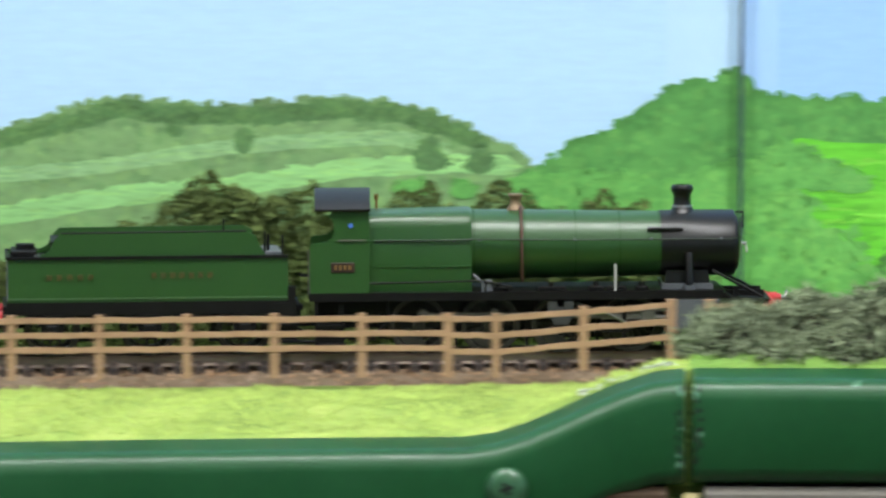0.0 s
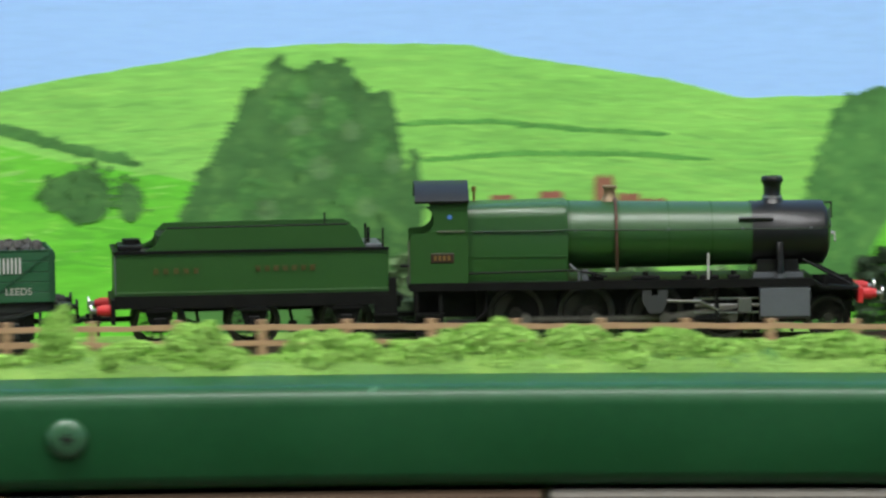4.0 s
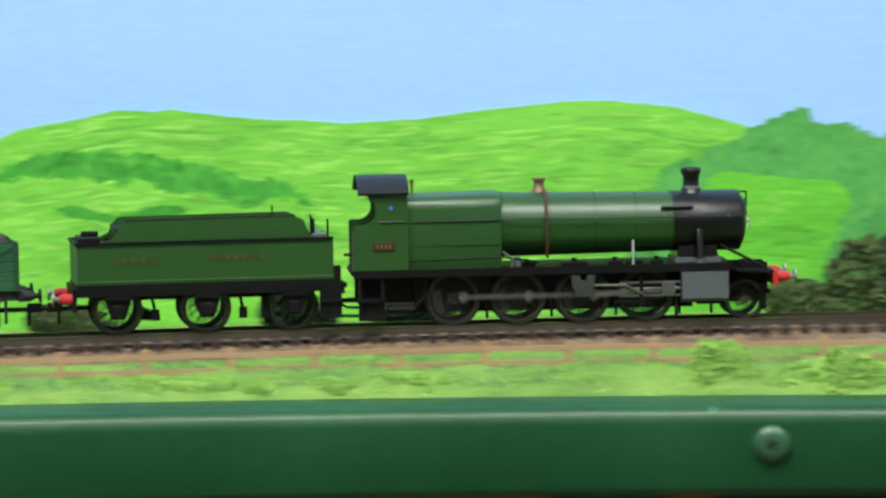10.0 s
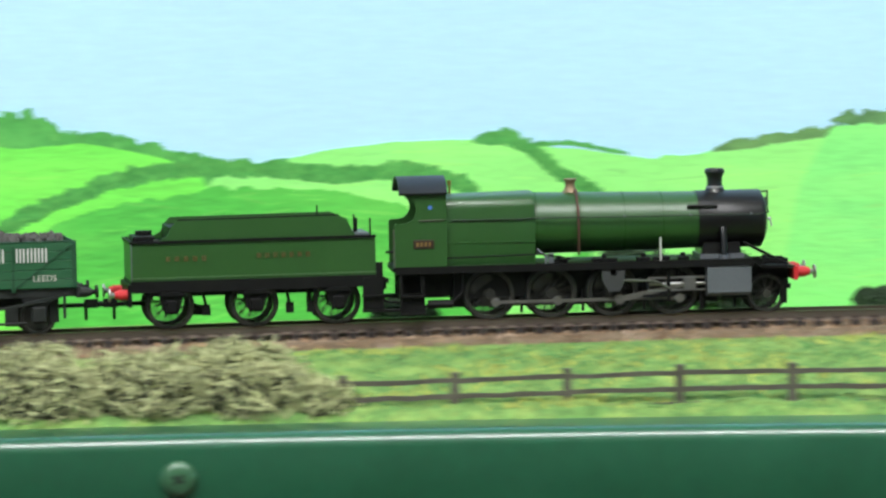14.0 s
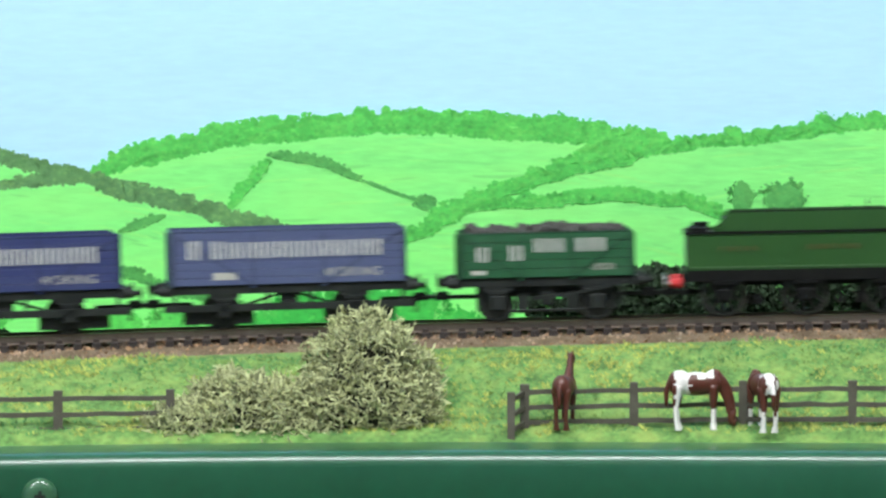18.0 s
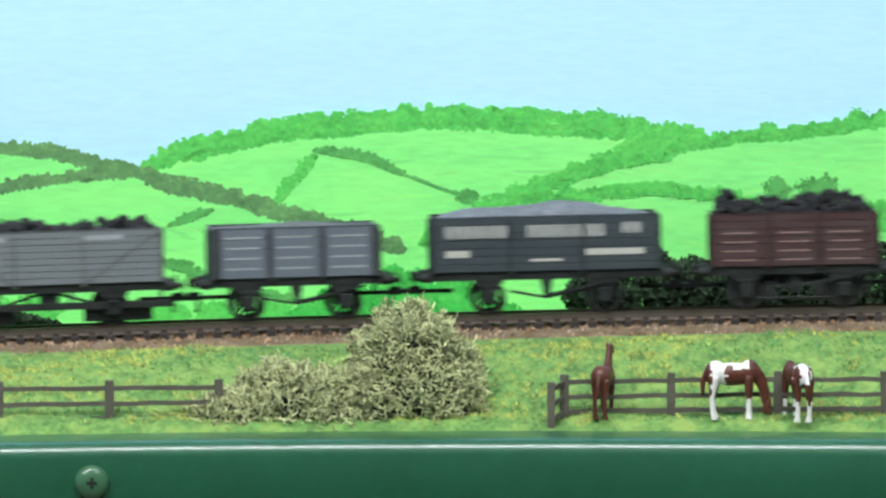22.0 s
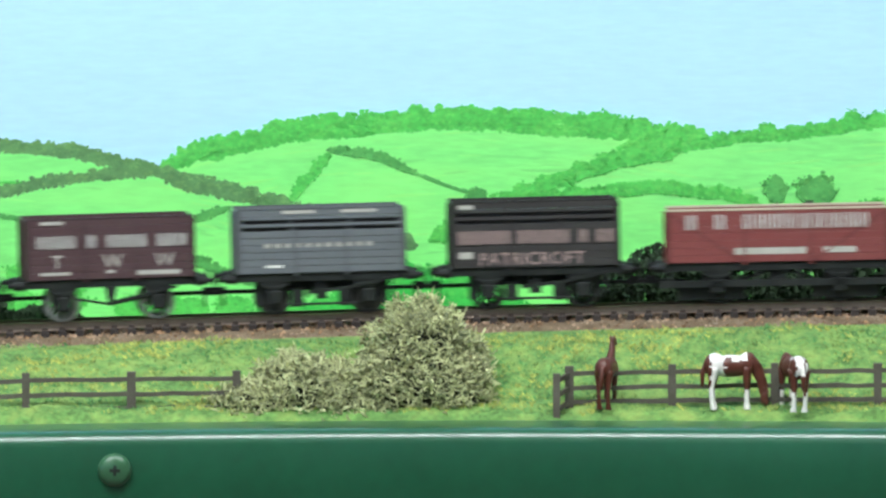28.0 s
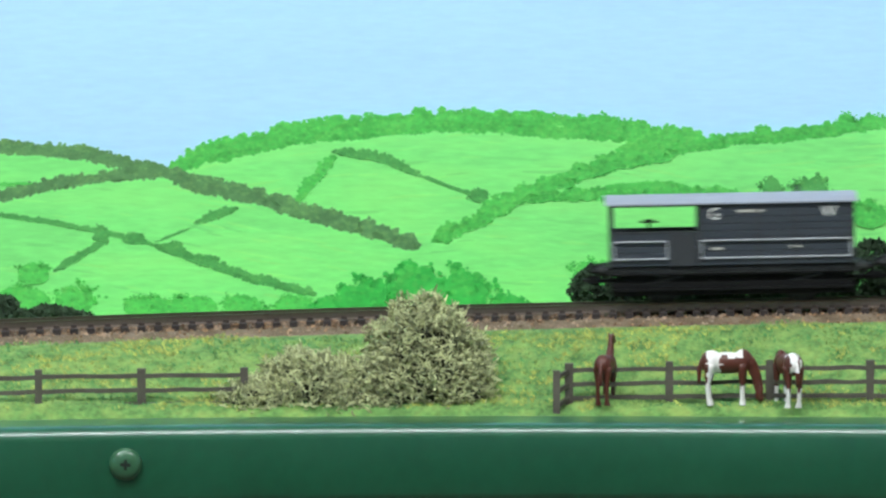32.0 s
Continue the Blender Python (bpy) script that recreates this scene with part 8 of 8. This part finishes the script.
P("side_door", th, mat("rust_door", (96, 78, 62), 0.7, vary=0.2, scale=120, dust=0.4), lambda bm: (box(bm, -8, 8, -14.2, -13.6, 17, 35, 0.2), box(bm, -7, 7, -14.7, -14.0, 29, 30.2), box(bm, -7, 7, -14.7, -14.0, 33, 34.2), box(bm, -7.4, -6.4, -14.7, -14.0, 29, 34), box(bm, 6.4, 7.4, -14.7, -14.0, 29, 34)))
P("door_strip", th, mat("pale_stripe", (160, 146, 126), 0.7), lambda bm: plate(bm, [(-27, 33), (-25.6, 33), (-11.6, 20), (-13, 20)], -14.2, -13.7))
P("top_rail", th, mat("rust_rim", (110, 66, 46), 0.7, vary=0.2), B(-h, h, -14.2, -12.4, 35.2, 36.2))
bars(th, -27.5, 19, 6, 1.2, Y, white_paint)
th, h = wagon(1.2414, 1.3059, (66, 70, 74), 37.6, 7, "dark grey seven-plank wagon with a worn white oval mark", load=("lumps", 2.2, (34, 34, 36)), dust=0.3)
P("oval_mark", th, mat("worn_white", (142, 146, 150), 0.8), lambda bm: loft(bm, [[(10.5 * math.cos(2 * math.pi * i / 28), y, 26.8 + 6.6 * math.sin(2 * math.pi * i / 28)) for i in range(28)] for y in (-14.0, -13.7)]), "worn white oval mark")
letters(th, "NNN", -6.5, 25.2, 5, -14.05, mat("wagon_paint_oval", (84, 88, 92), 0.6), 0.25)
th, h = wagon(1.3269, 1.3975, (70, 76, 90), 35.4, 6, "grey-blue five-plank wagon with white initials", style="v", wb=20, spokes=8, dust=0.15, braces=False)
words(th, "G", -26.5, 24.2, 8.0, -13.8, white_paint); words(th, "W", 17, 25.4, 6.6, -13.8, white_paint); bars(th, -29, 20.4, 8, 1.0, Y, cream_letter); bars(th, 21, 20.0, 9, 1.0, Y, cream_letter)
for f, r, rgb, lab in ((1.4177, 1.5044, (126, 34, 28), "bright red long wagon with white lettering and a pale top edge"), (1.5242, 1.6109, (122, 58, 56), "faded red long wagon with white lettering and a pale top edge")):
    th, h = wagon(f, r, rgb, 36.8, 7, lab, style="long", dust=0.15, iron=tuple(int(c * 0.85) for c in rgb))
    P("top_edge", th, mat("cream_edge", (196, 180, 158), 0.6), lambda bm: (box(bm, -h, h, -13.95, -12.5, 36.8, 37.6), box(bm, -h, h, 12.5, 13.95, 36.8, 37.6)))
    letters(th, "N N NNNNNNNNN", -36, 30.2, 6.2, Y, cream_letter, 0.16, 0.74); bars(th, -17, 20.4, 28, 2.6, Y, cream_letter); bars(th, 17.6, 20.6, 13, 2.3, Y, cream_letter)
th, h = wagon(1.6309, 1.6964, (44, 40, 40), 42.2, 9, "black high-sided slatted coke wagon with pale pink lettering", slats=True, braces=False, spokes=8, name="coke_wagon")
pink = mat("pink_letter", (166, 142, 138), 0.6, vary=0.1)
letters(th, "NNNNN", -30, 26.4, 5.6, Y, pink, 0.10, 0.64); letters(th, "NNNNNN N NN", -7, 26.4, 5.6, Y, pink, 0.08, 0.54); words(th, "PATRICROFT", -22.2, 18.4, 5.0, -13.8, pink, 1.04); bars(th, -30, 40.4, 6, 1.6, Y, cream_letter); bars(th, -30, 21, 5.5, 2.6, Y, cream_letter)
th, h = wagon(1.7156, 1.7814, (98, 102, 106), 41.4, 9, "grey high-sided slatted coke wagon", slats=True, braces=False, dust=0.15, name="coke_wagon")
for i in range(11):
    bars(th, -22 + i * 4.0, 27.4, 2.0, 1.6, Y, cream_letter)
bars(th, -22, 19.6, 7, 1.0, Y, white_paint); bars(th, -15, 40.6, 13, 1.2, Y, cream_letter); bars(th, 8, 40.6, 14, 1.2, Y, cream_letter)
for f, r, rim in ((1.7987, 1.8645, "bright"), (1.8824, 1.9474, "bright")):
    th, h = wagon(f, r, (72, 48, 52), 40.0, 8, "dark maroon eight-plank wagon with white lettering and bright wheels", style="v", spokes=8, rim=rim, braces=False, dust=0.12)
    letters(th, "NNNN N NNNN NNN", -28.4, 29.4, 5.2, Y, cream_letter, 0.12, 0.63)
    for x, c in ((-23, "T"), (-3, "W"), (17.2, "W")):
        words(th, c, x, 21.8, 5.4, -13.8, cream_letter)
    bars(th, -27, 38.8, 9, 1.3, Y, cream_letter); bars(th, -27.5, 19.2, 12, 1.2, Y, cream_letter); bars(th, 10, 18.6, 17, 1.7, Y, cream_letter); bars(th, -1.5, 19.6, 3, 1.2, Y, cream_letter)


def tank(off_f, off_r, rgb, label, white):
    half = (off_r - off_f) * 500
    th = thing("tank_wagon", Matrix.Identity(4), label, "wagon", "wagons of the train")
    m = mat("tank_" + ("white" if white else "black"), rgb, 0.35, vary=0.06, scale=60, dust=0.08 if white else 0.2, dust_rgb=(120, 116, 108))
    cz, R = 32.6, 10.2

    def ring(x, r, n=30):
        return [(x, r * math.sin(2 * math.pi * k / n), cz + r * math.cos(2 * math.pi * k / n)) for k in range(n)]
    P("barrel", th, m, lambda bm: loft(bm, [ring(-half + 0.2, R * 0.55), ring(-half + 0.8, R * 0.86), ring(-half + 1.8, R), ring(half - 1.8, R), ring(half - 0.8, R * 0.86), ring(half - 0.2, R * 0.55)]), "", True)
    for x in (-half + 3, half - 3):
        P("barrel_band", th, m, lambda bm: loft(bm, [ring(x - 0.4, R + 0.15), ring(x + 0.4, R + 0.15)]), "", True)
    if white:
        def low(bm):
            pts = [(-(R + 0.12) * math.sin(t), cz + (R + 0.12) * math.cos(t)) for t in np.linspace(math.pi * 0.62, math.pi * 0.9, 8)]
            inn = [(y * 0.97, cz + (z - cz) * 0.97) for y, z in pts[::-1]]
            loft(bm, [[(x, y, z) for y, z in pts + inn] for x in (-half + 1.9, half - 1.9)])
        P("lower_band", th, mat("tank_red_band", (92, 34, 26), 0.5, vary=0.15), low, "dark red lower band")
        def badge(bm, s, out):
            rows = []
            for x in np.linspace(-9.5 * s - 18, 9.5 * s - 18, 9):
                hh = (3.6 if abs(x + 18) < 8 * s else 2.9) * s
                rows.append([(x, -math.sqrt((R + out) ** 2 - (z * 1.0) ** 2), cz - 0.6 + z) for z in np.linspace(-hh, hh, 6)] + [(x, -math.sqrt(R ** 2 - z ** 2) * 0.98, cz - 0.6 + z) for z in np.linspace(hh, -hh, 6)])
            loft(bm, rows)
        P("badge", th, white_paint, lambda bm: badge(bm, 1.08, 0.10))
        P("badge_panel", th, mat("badge_blue", (40, 92, 150), 0.45, vary=0.06), lambda bm: badge(bm, 1.0, 0.22), "blue badge panel")
        for b0, b1 in ((-24.5, -21.5), (-20.6, -18.6), (-17.7, -15.7), (-14.8, -12.4)):
            P("badge_mark", th, white_paint, B(b0, b1, -R - 0.5, -R + 0.3, cz - 1.7, cz + 0.5))
    else:
        g = mat("worn_white", (142, 146, 150), 0.8)
        letters(th, "NNN", -14, cz - 3.2, 7.0, -R - 0.05, mat("tank_mark", (140, 144, 146), 0.7), 0.2, 0.85)
        letters(th, "NNNNNNN", 12, cz - 1.0, 2.4, -R - 0.05, mat("tank_mark", (140, 144, 146), 0.7), 0.25)
        letters(th, "NNNN", -30, cz - 1.6, 2.4, -R - 0.05, mat("tank_mark", (140, 144, 146), 0.7), 0.25)
    lad = P("ladder", th, frame_black, lambda bm: [box(bm, -1.9 + dx, -1.5 + dx, -R - 0.9 if dz == 0 else 0, -R - 0.5 if dz == 0 else 0, 16, cz + 8) for dx, dz in ((0, 0), (3.4, 0))], "thin black ladder")
    for i in range(7):
        P("rung", lad, frame_black, B(-1.9, 1.9, -R - 0.9, -R - 0.5, 18 + i * 3.2, 18.5 + i * 3.2))
    P("filler_hatch", th, m if not white else frame_black, lambda bm: (cyl(bm, 0, 0, cz + R + 0.6, 3.4, 2.2, "z", 16), box(bm, -5, 5, -3.2, 3.2, cz + R + 0.2, cz + R + 0.8), tube(bm, [(-5, -1, cz + R + 2), (5, -1, cz + R + 2.2)], 0.35)))
    for x in (-17, 17):
        P("vent", th, m, C(x, 0, cz + R + 0.4, 1.0, 1.4, "z", 8))
    for way in (-1, 1):
        P("end_cradle", th, frame_black, lambda bm: (box(bm, way * (half + 0.6) - 0.7, way * (half + 0.6) + 0.7, -10, -8.6, 16, cz), box(bm, way * (half + 0.6) - 0.7, way * (half + 0.6) + 0.7, 8.6, 10, 16, cz), box(bm, way * (half + 0.6) - 0.9, way * (half + 0.6) + 0.9, -11, 11, cz - 3, cz)))
        P("stay_rod", th, frame_black, lambda bm: tube(bm, [(way * (half + 0.4), -9.6, cz - 1), (way * (half - 7), -10.0, cz - 5.5), (way * (half - 18), -9.2, cz - 8)], 0.35))
    for x in (-half * 0.78, -half * 0.26, half * 0.26, half * 0.78):
        P("saddle", th, frame_black, lambda bm: plate(bm, [(x - 1.1, 16), (x + 1.1, 16), (x + 0.7, cz - 6.5), (x - 0.7, cz - 6.5)], -9, 9))
    underframe(th, half + 5.0, 24, "tank", axles=3, spokes=8, zt=16.6)
    P("side_frame", th, frame_black, lambda bm: (box(bm, -half - 5, half + 5, -13.2, -12.4, 13.6, 16.4), tube(bm, [(-26, -12.8, 5.0), (26, -12.8, 5.0)], 0.4)))
    if white:
        bars(th, -30, 14.6, 6, 0.9, -13.3, cream_letter); bars(th, 18, 14.6, 9, 0.9, -13.3, cream_letter)
    vehicles.append((th, (off_f + off_r) / 2, 0.024))


tank(1.9715, 2.0418, (50, 60, 58), "black tank wagon with faded grey lettering", False)
tank(2.0740, 2.1441, (232, 230, 224), "white tank wagon with a blue badge and dark red belly", True)


def brake_van(off_f, off_r):
    half = (off_r - off_f) * 500
    th = thing("brake_van", Matrix.Identity(4), "dark grey brake van with an open verandah and pale grey roof", "brake van", "wagons of the train")
    grey = mat("van_grey", (46, 52, 60), 0.55, vary=0.1, scale=80, dust=0.1, dust_rgb=(84, 84, 84), stretch=(0.4, 1, 2.5))
    dark = mat("van_iron", (46, 48, 52), 0.55, vary=0.1)
    line = mat("van_line", (176, 178, 182), 0.5)
    xo = -half + 35.5
    zb = 15.2
    n = 9
    for p in range(n):
        z = zb + p * (40.2 - zb) / n
        P("plank", th, grey, B(xo, half - 0.5, -13.7, -12.7, z + 0.08, z + (40.2 - zb) / n - 0.08, bevel=0.1))
    for p in range(5):
        z = zb + p * (28.4 - zb) / 5
        P("verandah_plank", th, grey, B(-half + 0.5, xo - 0.2, -13.6, -12.7, z + 0.08, z + (28.4 - zb) / 5 - 0.08, bevel=0.1))
    P("side", th, grey, lambda bm: (box(bm, xo, half - 0.5, 12.7, 13.7, zb, 40.2), box(bm, -half + 0.5, xo, 12.7, 13.6, zb, 28.4)))
    P("end_wall", th, grey, B(half - 1, half, -13.6, 13.6, zb, 40.4))
    P("cabin_wall", th, grey, B(xo, xo + 0.8, -12.7, 12.7, zb, 40.2))
    P("verandah_end", th, grey, B(-half, -half + 0.8, -13.6, 13.6, zb, 28.4))
    P("verandah_post", th, dark, lambda bm: [box(bm, -half, -half + 1.6, y - 0.8, y + 0.8, zb, 40.2) for y in (-12.9, 12.9)])
    P("verandah_rail", th, dark, lambda bm: (box(bm, -half, xo, -13.9, -12.6, 28.2, 29.2), box(bm, -half, xo, 12.6, 13.9, 28.2, 29.2), box(bm, -half, xo, -13.4, -12.9, 39.0, 40.2)))
    P("cabin_post", th, dark, lambda bm: [box(bm, x - 0.6, x + 0.6, -14.1, -13.6, zb, 40.2) for x in (xo + 0.6, xo + 24, half - 24, half - 1)])
    def roof(bm):
        ys = [(-15.0, 40.4), (-12, 41.6), (-7, 42.9), (0, 43.5), (7, 42.9), (12, 41.6), (15.0, 40.4)]
        loft(bm, [[(x, y, z) for y, z in ys] + [(x, y, z - 0.7) for y, z in ys[::-1]] for x in (-half - 1.6, half + 1.4)])
    P("roof", th, mat("van_roof", (150, 154, 164), 0.6, vary=0.08, scale=60, dust=0.2, dust_rgb=(120, 120, 124)), roof, "pale grey arched roof", True)
    P("roof_stove_pipe", th, dark, C(half - 22, 2, 44.4, 0.9, 3, "z", 8))
    for x0, x1 in ((-half + 1.6, xo - 12.5), (xo + 1.2, half - 1.6)):
        P("handrail", th, line, lambda bm: (tube(bm, [(x0, -14.6, 25.2), (x1, -14.6, 25.2)], 0.32), tube(bm, [(x0, -14.6, 18.2), (x1, -14.6, 18.2)], 0.32), tube(bm, [(x0, -14.6, 18.2), (x0, -14.6, 25.2)], 0.32), tube(bm, [(x1, -14.6, 18.2), (x1, -14.6, 25.2)], 0.32)), "pale painted handrails")
    P("verandah_door", th, dark, B(xo - 11.4, xo - 1.2, -13.95, -13.6, zb, 28.0))
    P("brake_wheel", th, frame_black, lambda bm: (cyl(bm, -half + 16, -4, 27, 0.6, 12, "z", 8), cyl(bm, -half + 16, -4, 32.6, 3.6, 0.6, "z", 16), box(bm, -half + 14.6, -half + 17.4, -4.6, -3.4, 32.6, 33.6)))
    P("stove_box", th, frame_black, B(-half + 2, xo, -12, 12, zb, 22))
    words(th, "G", xo + 4.0, 33.6, 4.9, -13.85, white_paint); words(th, "W", half - 13.5, 34.0, 4.6, -13.85, white_paint)
    bars(th, xo + 15.5, 36.2, 11, 1.1, -13.8, cream_letter); bars(th, xo + 5, 21.4, 5, 0.9, -13.8, cream_letter); bars(th, half - 26, 21.8, 4.6, 0.9, -13.8, cream_letter)
    underframe(th, half, 28, "van", zt=15.4)
    P("footboard", th, frame_black, lambda bm: (box(bm, -half + 0.5, half - 0.5, -16.0, -13.4, 5.4, 6.4), box(bm, -half + 0.5, half - 0.5, -14.2, -13.6, 3.4, 8.8), box(bm, -half + 0.5, half - 0.5, -15.6, -13.0, 11.6, 12.3)), "long black footboards")
    P("axle_frame", th, frame_black, B(-half + 3, half - 3, -12.5, -11.9, 8.0, 12.4))
    P("footboard_bracket", th, frame_black, lambda bm: [box(bm, x - 0.5, x + 0.5, -14.0, -12.6, 5.6, 13) for x in (-40, -24, -8, 8, 24, 40)])
    P("sandbox_lever", th, dark, lambda bm: [plate(bm, [(x - 8, 7.4), (x + 8, 10.6), (x + 8, 11.4), (x - 8, 8.2)], -13.4, -12.9) for x in (-28, 28)])
    vehicles.append((th, (off_f + off_r) / 2, 0.028))


brake_van(2.1655, 2.2635)



# ---- what moves ----
def motions():
    times = [k / 2 for k in range(65)]
    for ob, off, base in vehicles:
        walk(ob, [(t, on_track(train_s(t) - off, base)) for t in times])
    s0 = train_s(0)
    for ws, x, r, every in wheels_turning:
        rows = []
        for f in range(0, 961, every):
            t = f / FPS
            rows.append((t, pose(x / 1000, 0, r / 1000, 0, math.degrees((train_s(t) - s0) * 1000 / r) + 205, 0)))
        walk(ws, rows)
    _, rod, con, cross = loco_parts
    rod_rows, con_rows, cross_rows = [], [], []
    for f in range(0, 961, 2):
        t = f / FPS
        a = (train_s(t) - s0) * 1000 / 9.0 + radians(205)
        dx, dz = -3.6 * math.sin(a), -3.6 * math.cos(a)
        rod_rows.append((t, pose(dx / 1000, 0, (9.0 + dz) / 1000)))
        bx, bz = 77.5 - 72 + dx, 9.0 + dz
        cx = bx + math.sqrt(26 ** 2 - (11.2 - bz) ** 2)
        con_rows.append((t, pose(bx / 1000, 0, bz / 1000, 0, -math.degrees(math.atan2(11.2 - bz, cx - bx)), 0)))
        cross_rows.append((t, pose(cx / 1000, 0, 0.0112)))
    walk(rod, rod_rows)
    walk(con, con_rows)
    walk(cross, cross_rows)


motions()
